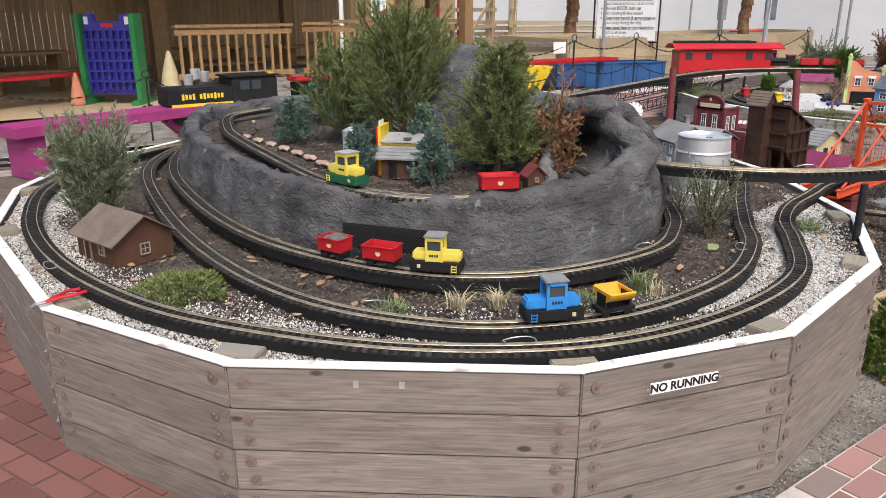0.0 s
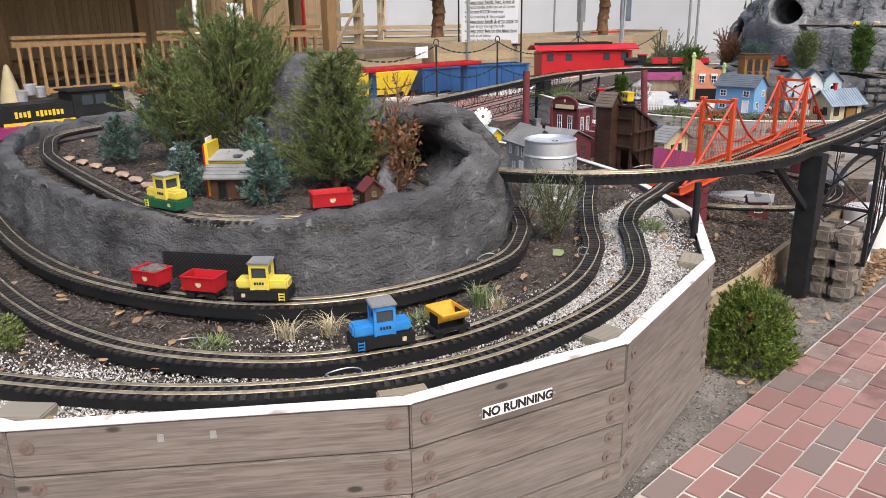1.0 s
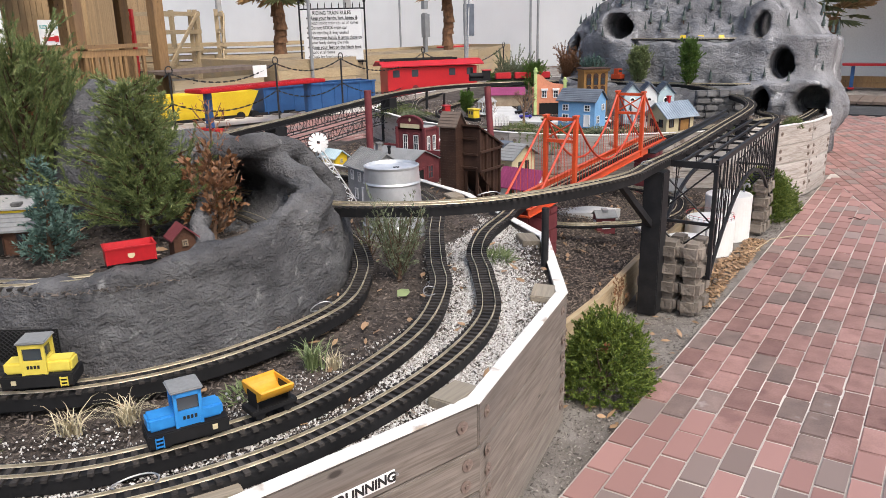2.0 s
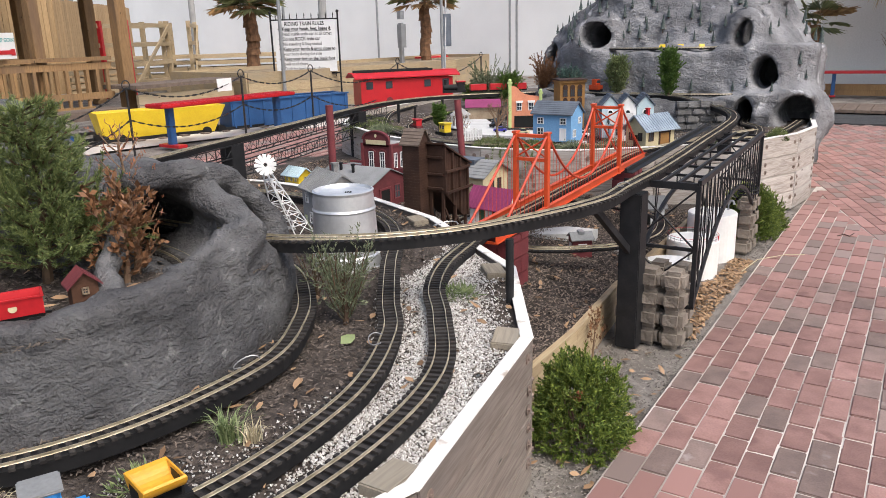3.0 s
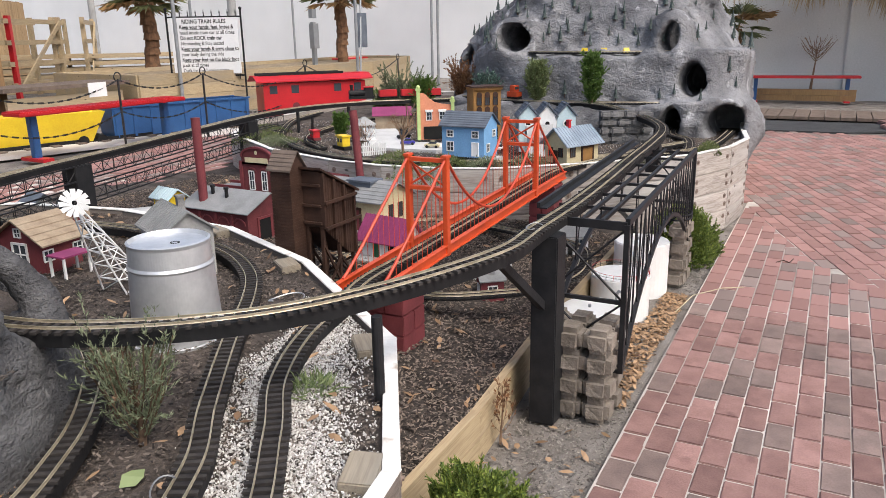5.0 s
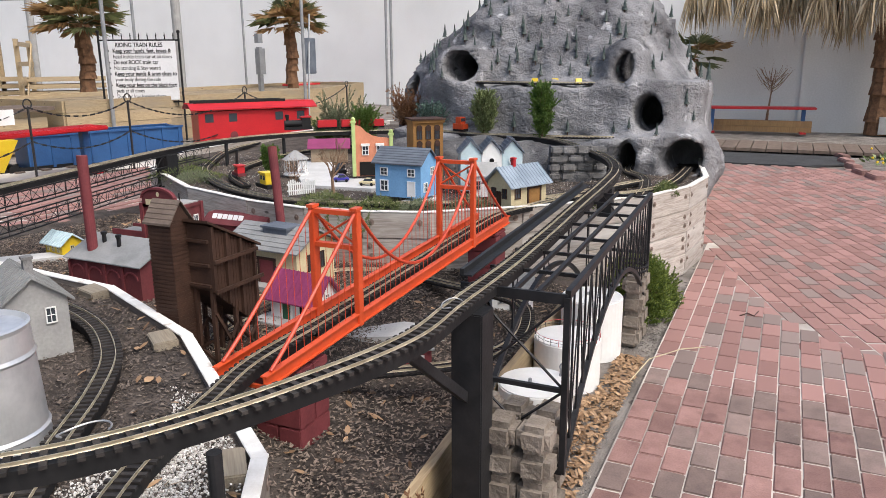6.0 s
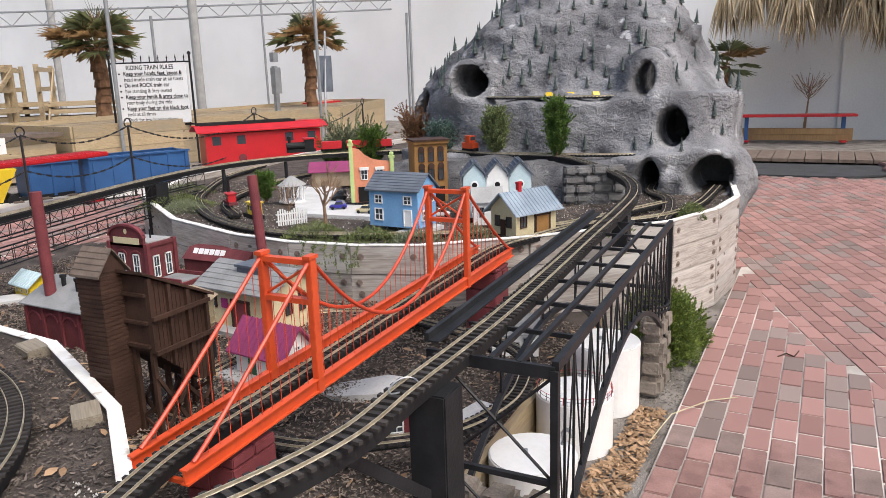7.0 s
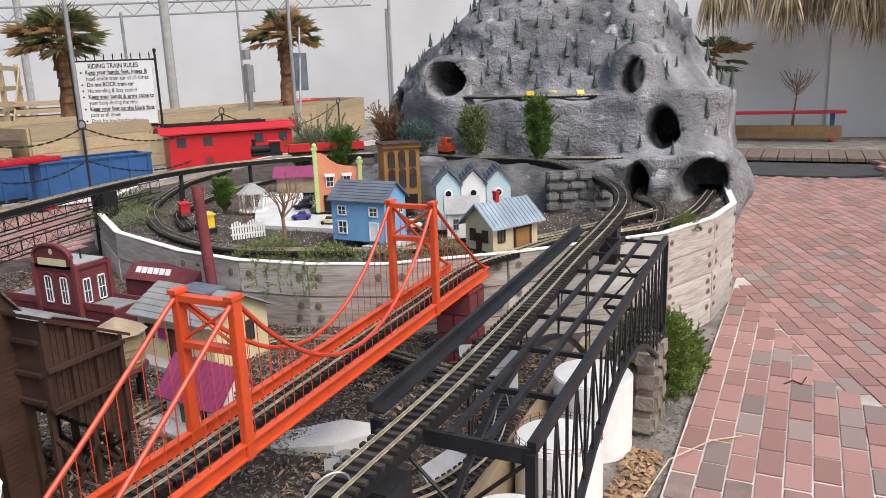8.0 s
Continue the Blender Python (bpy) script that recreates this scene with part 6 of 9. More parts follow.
def factory():
    th = house("toy_factory", "dark red brick model factory with a grey roof", "model house", (5.70, 3.85, G(5.7, 3.85)), -92, 0.56, 0.42, 0.20, 0.085, M["red_dark"], M["grey_roof"], 0.02,
               [("l", -0.1, 0.07, 0.07, 0.09), ("l", 0.1, 0.07, 0.07, 0.09), ("r", 0.09, 0.06, 0.07, 0.10)], [("r", -0.06, 0, 0.12, 0.15, M["dark"])], M["maroon"])
    for u in (-0.21, -0.07, 0.07, 0.21):
        bm = B()
        box(bm, (u - 0.06, -0.214, 0.09), (0.016, 0.012, 0.18))
        for t in np.linspace(0, math.pi, 7)[:-1]:
            t2 = t + math.pi / 6
            beam(bm, (u + 0.05 * math.cos(t), -0.213, 0.12 + 0.04 * math.sin(t)), (u + 0.05 * math.cos(t2), -0.213, 0.12 + 0.04 * math.sin(t2)), 0.008, 0.008)
        part("arch_moulding", bm, M["maroon"], th)
    for u, y in ((-0.14, -0.07), (0.0, -0.09)):
        bm = B()
        cyl(bm, (u, y, 0.235), 0.012, 0.08, 12)
        cyl(bm, (u, y, 0.305), 0.017, 0.014, 12)
        part("vent_pipe", bm, M["black"], th)


factory()


def firehouse():
    x, y = 6.097, 3.914
    th = thing("toy_brick_building", "dark red brick model building with an arched parapet", "model house", (x, y, G(x, y) - 0.01), -90)
    bm = B()
    box(bm, (0, 0, 0.21), (0.36, 0.27, 0.42), bevel=0.003)
    box(bm, (0, 0, 0.412), (0.38, 0.29, 0.018))
    box(bm, (0, 0, 0.20), (0.37, 0.28, 0.014))
    part("wall", bm, M["red_dark"], th)
    for u, w in ((0.30, 0.26), (-0.36, 0.38)):
        bm = B()
        box(bm, (u, 0.02, 0.11), (w, 0.24, 0.22), bevel=0.003)
        part("low_wing", bm, M["red_dark"], th)
        bm = B()
        box(bm, (u, 0.02, 0.2225), (w - 0.03, 0.21, 0.005))
        part("wing_roof", bm, M["grey_roof"], th)
        for dy in (-0.1, 0.14):
            bm = B()
            box(bm, (u, dy, 0.225), (w + 0.006, 0.014, 0.035))
            part("parapet", bm, M["maroon"], th)
    bm = B()
    box(bm, (0.0, 0.01, 0.424), (0.33, 0.23, 0.006))
    part("roof", bm, M["grey_house"], th)
    bm = B()
    arc = [(0.165 * math.cos(t), 0.455 + 0.065 * math.sin(t)) for t in np.linspace(math.pi, 0, 17)] + [(0.165, 0.40), (-0.165, 0.40)]
    vs = [bm.verts.new((u, -0.145, z)) for u, z in arc] + [bm.verts.new((u, -0.125, z)) for u, z in arc]
    n = len(arc)
    bm.faces.new(vs[:n]), bm.faces.new(vs[n:][::-1])
    for i in range(n):
        j = (i + 1) % n
        bm.faces.new((vs[j], vs[i], vs[n + i], vs[n + j]))
    bmesh.ops.recalc_face_normals(bm, faces=bm.faces)
    part("arched_parapet", bm, M["red_dark"], th)
    for a, b in zip(arc[:16], arc[1:17]):
        bm = B()
        beam(bm, (a[0], -0.14, a[1]), (b[0], -0.14, b[1]), 0.036, 0.012)
        part("coping_stone", bm, M["maroon"], th)
    bm = B()
    box(bm, (0, -0.148, 0.435), (0.25, 0.004, 0.034))
    part("name_board", bm, M["cream"], th)
    bm = B()
    cyl(bm, (0, -0.144, 0.485), 0.014, 0.005, 16, rx=90)
    part("roundel", bm, M["cream"], th)
    for u in (-0.07, 0.07):
        window(th, pose(0, -0.137, 0), u, 0.235, 0.055, 0.125, M["white"])
    for v in (-0.06, 0.06):
        window(th, pose(0.182, 0, 0, 0, 0, 90), v, 0.235, 0.055, 0.115, M["white"])
    for u in (-0.18, 0.18):
        for v in (-0.135, 0.135):
            bm = B()
            box(bm, (u, v, 0.21), (0.03, 0.03, 0.43))
            part("pilaster", bm, M["maroon"], th)
    for u in (-0.07, 0.07):
        bm = B()
        for t in np.linspace(0, math.pi, 9)[:-1]:
            t2 = t + math.pi / 8
            beam(bm, (u + 0.05 * math.cos(t), -0.139, 0.355 + 0.025 * math.sin(t)), (u + 0.05 * math.cos(t2), -0.139, 0.355 + 0.025 * math.sin(t2)), 0.008, 0.009)
        part("arch_moulding", bm, M["maroon"], th)
    bm = B()
    cyl(bm, (0.06, 0.03, 0.425), 0.006, 0.05, 8)
    part("vent_pipe", bm, M["black"], th)
    th.scale = (0.80 * 0.957, 0.72 * 0.957, 1.0)


firehouse()
st = house("toy_station", "cream model freight station with a grey roof", "model house", (6.17, 3.15, G(6.17, 3.15)), -95, 0.50, 0.34, 0.235, 0.085, M["cream"], M["grey_roof"], 0.035,
           [("f", -0.17, 0.12, 0.05, 0.06), ("r", -0.05, 0.1, 0.045, 0.09), ("r", 0.05, 0.1, 0.045, 0.09)], [("f", 0.03, 0.02, 0.12, 0.15, M["maroon"])], M["brown"], shingles=6)
bm = B()
box(bm, (0.02, -0.02, 0.325), (0.20, 0.14, 0.012))
box(bm, (0.02, -0.02, 0.30), (0.18, 0.12, 0.05))
part("roof_monitor", bm, M["slate"], st)
bm = B()
box(bm, (-0.08, -0.178, 0.15), (0.045, 0.006, 0.05))
part("poster", bm, M["magenta"], st)
bm = B()
box(bm, (0.02, -0.21, 0.015), (0.46, 0.09, 0.03))
part("loading_dock", bm, M["grey_house"], st)

wtw = thing("toy_water_tower", "tan wooden model water tower on black legs", "model tank", (5.62, 3.08, G(5.63, 3.1)))
bm = B()
cyl(bm, (0, 0, 0.14), 0.065, 0.115, 22, 0.07)
for zz in (0.155, 0.18, 0.205, 0.23):
    cyl(bm, (0, 0, zz), 0.0705, 0.003, 22)
part("tank", bm, M["tan_wood"], wtw)
bm = B()
cyl(bm, (0, 0, 0.255), 0.085, 0.045, 8, 0.01)
part("roof", bm, M["tan_shingle"], wtw)
bm = B()
cyl(bm, (0, 0, 0.125), 0.075, 0.015, 8)
part("platform", bm, M["maroon"], wtw)
for k in range(6):
    bm = B()
    cyl(bm, (0.055 * math.cos(k * 1.047), 0.055 * math.sin(k * 1.047), 0), 0.009, 0.126, 6)
    part("leg", bm, M["steel_black"], wtw)
wtw.scale = (1.36, 1.36, 1.18)

house("toy_store", "model trackside store with a plum metal roof and white gables", "model house", (5.63, 2.63, G(5.63, 2.63) + 0.02), -97, 0.30, 0.17, 0.12, 0.095, M["white"], M["purple_roof"], 0.03,
      [("r", 0.0, 0.10, 0.03, 0.035), ("r", -0.04, 0.03, 0.03, 0.05), ("r", 0.04, 0.03, 0.03, 0.05)], [("f", -0.04, 0.0, 0.06, 0.09, M["loco_green"]), ("f", 0.07, 0.0, 0.05, 0.09, M["dark"])], M["white"], seams=13)
bm = B()
box(bm, (5.60, 2.64, G(5.6, 2.64) + 0.01), (0.30, 0.40, 0.022), rz=-7, bevel=0.003)
whole("store_platform", bm, M["grey_house"], "grey model platform under the trackside store", "platform")
rh = house("toy_shanty", "red model shanty with white windows and a grey roof", "model house", (5.53, 1.95, G(5.53, 1.95)), -52, 0.125, 0.11, 0.115, 0.03, M["maroon"], M["grey_roof"], 0.012, [("f", 0.0, 0.04, 0.05, 0.045), ("r", 0, 0.04, 0.035, 0.045), ("l", 0, 0.04, 0.035, 0.045)], [], M["white"])
bm = B()
box(bm, (0.0, 0.0, 0.15), (0.035, 0.06, 0.02))
part("vent_box", bm, M["grey_metal"], rh)
bb = thing("toy_engine_shed", "dark red model engine house with a glazed roof lantern", "model house", (6.70, 3.87, G(6.6, 3.85)), -90)
bm = B()
box(bm, (0, 0, 0.09), (0.50, 0.22, 0.18))
extrude_profile(bm, [(-0.12, 0.18), (0.12, 0.18), (0.04, 0.24), (-0.04, 0.24)], -0.26, 0.26)
part("wall", bm, M["red_dark"], bb)
for k in range(6):
    bm = B()
    m = pose(-0.18 + k * 0.045, -0.075, 0.214, 55, 0, 0)
    box(bm, (0, 0, 0), (0.036, 0.06, 0.004), m=m)
    part("pane", bm, M["white"], bb)
house("toy_shed", "small yellow model shed with a pale metal roof", "model house", (6.02, 4.82, G(6.0, 4.8)), -100, 0.20, 0.14, 0.10, 0.05, M["yellow"], M["pale_blue"], 0.025, [("f", -0.06, 0.045, 0.025, 0.035), ("f", 0.0, 0.045, 0.025, 0.035), ("f", 0.06, 0.045, 0.025, 0.035), ("r", 0, 0.045, 0.025, 0.035)], [], M["cream"], seams=9)
house("toy_shed", "grey model depot with yellow trim", "model house", (5.25, 5.25, G(5.2, 5.2)), -100, 0.16, 0.14, 0.17, 0.05, M["grey_house"], M["slate"], 0.025, [("f", -0.04, 0.08, 0.03, 0.05), ("f", 0.04, 0.08, 0.03, 0.05)], [("f", 0.0, 0.0, 0.03, 0.06, M["yellow"])], M["yellow"])
house("toy_house", "white model house below the steel truss", "model house", (6.62, 1.87, G(6.6, 1.87)), -60, 0.24, 0.17, 0.13, 0.06, M["white"], M["grey_roof"], 0.02, [("f", -0.06, 0.05, 0.04, 0.05), ("f", 0.06, 0.05, 0.04, 0.05), ("l", 0, 0.05, 0.04, 0.05)], [("f", 0, 0, 0.035, 0.08, M["dark"])], M["grey_house"])

# concrete pads
for i, (poly, lab) in enumerate((([(5.62, 2.46), (5.9, 2.2), (5.92, 1.98), (5.70, 2.12), (5.6, 2.3)], 0), ([(5.72, 1.74), (5.95, 1.66), (5.98, 1.78), (5.8, 1.82)], 1), ([(5.5, 5.0), (5.95, 4.7), (6.05, 4.8), (5.6, 5.2)], 2), ([(5.75, 2.9), (5.82, 2.62), (5.92, 2.66), (5.9, 2.95)], 3))):
    bm = B()
    c = np.mean(poly, 0)
    z = G(*c)
    prism(bm, poly, z - 0.05, z + 0.028)
    whole("concrete_pad", bm, M["concrete"], "thin white concrete pad laid in the mulch", "concrete pad")

# brick piers under the bridge
for x, y, w, z1 in ((4.76, 2.09, 0.20, 0.50), (6.78, 2.08, 0.18, 0.575)):
    th = thing("bridge_pier", "dull red block pier under the orange bridge", "pier", (x, y, G(x, y) - 0.03))
    hh, z, k = z1 - G(x, y) + 0.03, 0.0, 0
    while z < hh - 0.01:
        for s in (-1, 1):
            bm = B()
            hz = min(0.092, hh - z)
            box(bm, (s * w / 4 if k % 2 else 0, 0 if k % 2 else s * w / 4, z + hz / 2), ((w / 2 - 0.003, w, hz - 0.003) if k % 2 else (w, w / 2 - 0.003, hz - 0.003)), bevel=0.004)
            part("block", bm, M["maroon"], th)
        z += 0.092
        k += 1

# red round posts
for top, foot in (((5.572, 4.02, 1.055), (5.572, 4.02)), ((6.57, 3.482, 1.025), (6.535, 3.40))):
    z0 = G(*foot) - 0.03
    bm = B()
    bar(bm, (0, 0, 0), (top[0] - foot[0], top[1] - foot[1], top[2] - z0), 0.029, 16)
    ob = whole("round_post", bm, M["maroon"], "round dark red wooden post standing in the mulch", "post", group="dark red posts")
    ob.matrix_world = LAY[0] @ pose(*foot, z0)


# stacked split-face blocks
def block_pillar(x, y, nx_, ny, courses, label):
    th = thing("block_pillar", label, "block pillar", (x, y, -0.02))
    bm = B()
    box(bm, (0, 0, 0), (0.130, 0.120, 0.101), bevel=0.023)
    for v in bm.verts:
        v.co += Vector((rng.uniform(-0.004, 0.004), rng.uniform(-0.004, 0.004), rng.uniform(-0.003, 0.003)))
    me = bpy.data.meshes.new("block")
    bm.to_mesh(me)
    bm.free()
    me.materials.append(M["block"])
    for k in range(courses):
        for i in range(nx_):
            for j in range(ny):
                ob = new("block", me)
                ob.parent = th
                ob.matrix_local = pose((i + 0.5) * 0.13 + rng.uniform(-0.006, 0.006), (j + 0.5) * 0.12 + rng.uniform(-0.006, 0.006), 0.050 + k * 0.101, 0, 0, rng.choice((0, 180)) + rng.uniform(-3, 3))


block_pillar(4.81, 1.10, 2, 3, 4, "stacked tan split-face concrete blocks beside the steel post")
block_pillar(6.77, 1.135, 2, 1, 4, "stacked tan split-face concrete blocks under the truss end")

# white storage tanks
for i, (x, y, r, h) in enumerate(((5.593, 1.387, 0.168, 0.205), (6.160, 1.397, 0.170, 0.223), (6.618, 1.382, 0.170, 0.307))):
    th = thing("storage_tank", "white model oil storage tank" + (" with a railing round its lid" if i == 1 else " with a bent vent pipe"), "model tank", (x, y, -0.02), 0, "white oil tanks")
    bm = B()
    cyl(bm, (0, 0, 0), r, h + 0.02, 40)
    es = [e for e in bm.edges if all(v.co.z > h for v in e.verts)]
    bmesh.ops.bevel(bm, geom=es, offset=0.006, segments=2, affect="EDGES")
    part("shell", bm, M["white_tank"], th)
    bm = B()
    cyl(bm, (0, 0, h + 0.02), r * 0.97, 0.006, 40, 0.01)
    part("lid", bm, M["white_tank"], th)
    if i == 1:
        for t in np.linspace(0, 6.283, 25)[:-1]:
            bm = B()
            bar(bm, (r * 0.97 * math.cos(t), r * 0.97 * math.sin(t), h + 0.02), (r * 0.97 * math.cos(t), r * 0.97 * math.sin(t), h + 0.05), 0.0016, 4)
            part("rail_post", bm, M["red"] if -3 < math.degrees(t) - 180 < 120 else M["steel_black"], th)
        for zz in (0.035, 0.05):
            part("hand_rail", tube(B(), [(r * 0.97 * math.cos(t), r * 0.97 * math.sin(t), h + zz) for t in np.linspace(0, 6.28, 33)], 0.0012, 4), M["red"] if zz > 0.04 else M["steel_black"], th)
    else:
        part("vent_pipe", tube(B(), [(r * 0.62, -r * 0.5, h + 0.02), (r * 0.62, -r * 0.5, h + 0.065), (r * 0.60, -r * 0.58, h + 0.085), (r * 0.58, -r * 0.68, h + 0.085), (r * 0.57, -r * 0.74, h + 0.06)], 0.009, 8), M["grey_metal"], th)
        bm = B()
        cyl(bm, (-0.02, 0.02, h + 0.02), 0.008, 0.02, 10)
        part("filler_cap", bm, M["grey_metal"], th)
    bm = B()
    for t in np.linspace(-1.15, -0.75, 8):
        box(bm, (r * 1.002 * math.cos(t), r * 1.002 * math.sin(t), h * 0.62), (0.003, r * 0.06, 0.05 * math.sqrt(max(0.05, 1 - ((t + 0.95) / 0.21) ** 2))), rz=math.degrees(t))
    part("round_emblem", bm, M["deep_blue"], th)
    bm = B()
    for t in np.linspace(-1.07, -0.83, 5):
        box(bm, (r * 1.012 * math.cos(t), r * 1.012 * math.sin(t), h * 0.62), (0.002, r * 0.045, 0.018), rz=math.degrees(t))
    part("emblem_bar", bm, M["red"], th)

# hose and clutter on the far pillar
hs = whole("coiled_hose", tube(B(), [(6.87 + 0.09 * math.cos(t), 1.20 + 0.07 * math.sin(t), 0.396 + 0.004 * t) for t in np.linspace(0, 15, 60)], 0.006, 6), M["black"], "coil of thin black hose on the blocks", "hose")

# bushes outside the beds
def ball_bush(label, at, rx, h, n, seed):
    def where(r):
        v = r.normal(0, 1, 3)
        v /= np.linalg.norm(v)
        v[2] = abs(v[2])
        k = r.uniform(0.72, 1.0) * (1 + 0.12 * math.sin(5 * v[0] + seed) * math.cos(4 * v[1]))
        return (v[0] * rx * k, v[1] * rx * k, v[2] * h * k), v
    th = thing("spruce_bush", label, "shrub", at)
    bm = B()
    for k in range(14):
        a = k * 2.39
        bar(bm, (0, 0, 0), (rx * 0.7 * math.cos(a), rx * 0.7 * math.sin(a), h * 0.6 * (0.4 + (k % 4) / 5)), 0.006, 5, 0.002)
    part("stem", bm, M["bark"], th)
    tips = []
    r = np.random.RandomState(seed)
    for i in range(n):
        p, d = where(r)
        d = np.array(d) + r.normal(0, 0.35, 3) + np.array([0, 0, 0.25])
        d /= np.linalg.norm(d)
        tips.append([np.array(p) - d * 0.03 + d * q * 0.062 for q in (0, 0.5, 1.0)])
    part("crown", sprays(tips, 620, 0.017, 0.005, seed + 1, 0.5, 0.12, 0), M["dwarf"], th)
    if seed == 91:
        part("dead_patch", sprays([q for q in tips if q[0][0] < -0.10 and -0.06 < q[0][1] < 0.0 and 0.18 < q[0][2] < 0.24], 700, 0.02, 0.007, 5, 0.7, 0.0, 0), M["rust_leaf"], th, "withered rust-red twig tips")
    return th


LAY[0] = HERE
ball_bush("round dwarf spruce bush with bright green tips", (3.69, 1.25, -0.02), 0.185, 0.37, 1050, 91)
LAY[0] = FAR
ball_bush("dwarf spruce bush beside the board wall", (7.33, 1.26, -0.02), 0.21, 0.42, 1200, 92)
ball_bush("dwarf spruce bush beside the board wall", (7.62, 1.20, -0.02), 0.17, 0.30, 500, 93)
tree("dead_weed", "dead twiggy weed by the steel post", "shrub", (4.50, 1.45, -0.02), 0.26, 0.10, 16, "dead", 0.02, 0.008, 60, 94, tilt=1.2, sub=3, bark="twig", trunk_r=0.005)

# ---- the model village ----
ZV = 0.605
house("toy_house", "sky-blue two-storey model house with a slate roof", "model house", (7.37, 2.93, ZV + 0.03), -93, 0.37, 0.23, 0.235, 0.085, M["house_blue"], M["slate"], 0.02,
      [("f", -0.11, 0.145, 0.055, 0.05), ("f", 0.11, 0.145, 0.055, 0.05), ("f", -0.11, 0.04, 0.06, 0.07), ("r", 0.05, 0.145, 0.05, 0.05), ("r", -0.05, 0.04, 0.05, 0.06)], [("f", 0.11, 0.01, 0.055, 0.10, M["white"])], M["white"], shingles=7)
house("toy_house", "cream half-timbered model station with a seamed metal roof", "model house", (7.45, 2.12, ZV + 0.02), -25, 0.34, 0.22, 0.15, 0.09, M["cream"], M["metal_roof"], 0.035,
      [("l", 0.05, 0.05, 0.04, 0.06), ("l", -0.05, 0.05, 0.04, 0.06), ("f", -0.11, 0.05, 0.05, 0.07)], [("f", 0.05, 0, 0.12, 0.11, M["ochre"]), ("l", 0.0, 0, 0.035, 0.09, M["brown"])], M["brown"], seams=15, chimney=(-0.04, 0.0, 0.025, M["red"]))
vh = thing("toy_row_house", "white and pale blue model row houses with three gables", "model house", (7.92, 2.50, ZV + 0.02), -62)
bm = B()
box(bm, (0, 0, 0.13), (0.46, 0.18, 0.26))
part("wall", bm, M["pale_blue"], vh)
for i, u in enumerate((-0.155, 0.0, 0.155)):
    bm = B()
    prof = [(u - 0.075, 0.0), (u + 0.075, 0.0), (u + 0.075, 0.27), (u, 0.35), (u - 0.075, 0.27)]
    vs = [bm.verts.new((a, -0.115, z)) for a, z in prof] + [bm.verts.new((a, 0.10, z)) for a, z in prof]
    n = 5
    bm.faces.new(vs[:n]), bm.faces.new(vs[n:][::-1])
    for k in range(n):
        bm.faces.new((vs[(k + 1) % n], vs[k], vs[n + k], vs[n + (k + 1) % n]))
    part("gable_front", bm, M["pale_blue"] if i % 2 == 0 else M["white"], vh)
    for s in (-1, 1):
        bm = B()
        q = [(u, 0.358), (u + s * 0.09, 0.262), (u + s * 0.09, 0.272), (u, 0.37)]
        vs = [bm.verts.new((a, -0.13, z)) for a, z in q] + [bm.verts.new((a, 0.11, z)) for a, z in q]
        bm.faces.new(vs[:4]), bm.faces.new(vs[4:][::-1])
        for k in range(4):
            bm.faces.new((vs[(k + 1) % 4], vs[k], vs[4 + k], vs[4 + (k + 1) % 4]))
        bmesh.ops.recalc_face_normals(bm, faces=bm.faces)
        slope = part("roof_slope", bm, M["slate"], vh)
        for t in np.linspace(0.12, 0.9, 5):
            bm = B()
            box(bm, (u + s * 0.09 * t, -0.01, 0.372 - 0.106 * t + 0.006), (0.006, 0.24, 0.006))
            part("seam", bm, M["slate"], slope)
    bm = B()
    cyl(bm, (u, -0.116, 0.215), 0.028, 0.006, 18, rx=90)
    part("round_window", bm, M["white"], vh)
    bm = B()
    cyl(bm, (u, -0.1225, 0.215), 0.018, 0.002, 16, rx=90)
    part("hole", bm, M["dark"], vh)
    for zz in (0.03, 0.11):
        window(vh, pose(0, -0.116, 0), u, zz, 0.045, 0.05, M["white"])
house("toy_house", "plain white model cottage with a grey roof", "model house", (7.62, 2.44, ZV + 0.02), -62, 0.18, 0.16, 0.15, 0.07, M["white"], M["grey_house"], 0.015, [("f", -0.04, 0.05, 0.03, 0.06), ("f", 0.04, 0.05, 0.03, 0.06), ("r", 0, 0.05, 0.03, 0.06)], [], M["grey_house"])

ob_ = thing("toy_storefront", "ochre brick three-storey model commercial building", "model house", (8.25, 3.20, ZV + 0.03), -48)
bm = B()
box(bm, (0, 0, 0.215), (0.255, 0.2, 0.43), bevel=0.003)
box(bm, (0, -0.01, 0.435), (0.275, 0.22, 0.022), bevel=0.003)
part("wall", bm, M["ochre"], ob_)
bm = B()
box(bm, (0, -0.012, 0.452), (0.285, 0.235, 0.012))
part("cornice", bm, M["brown"], ob_)
for zz, hh in ((0.30, 0.085), (0.165, 0.10)):
    for u in (-0.075, 0.0, 0.075):
        window(ob_, pose(0, -0.101, 0), u, zz, 0.042, hh, M["brown"])
        bm = B()
        cyl(bm, (u, -0.102, zz + hh), 0.024, 0.008, 14, rx=90)
        part("window_arch", bm, M["brown"], ob_)
for v in (-0.04, 0.05):
    for zz in (0.17, 0.30):
        window(ob_, pose(0.128, 0, 0, 0, 0, 90), v, zz, 0.035, 0.08, M["brown"])
bm = B()
box(bm, (0, -0.105, 0.06), (0.2, 0.01, 0.11))
part("shop_front", bm, M["dark"], ob_)

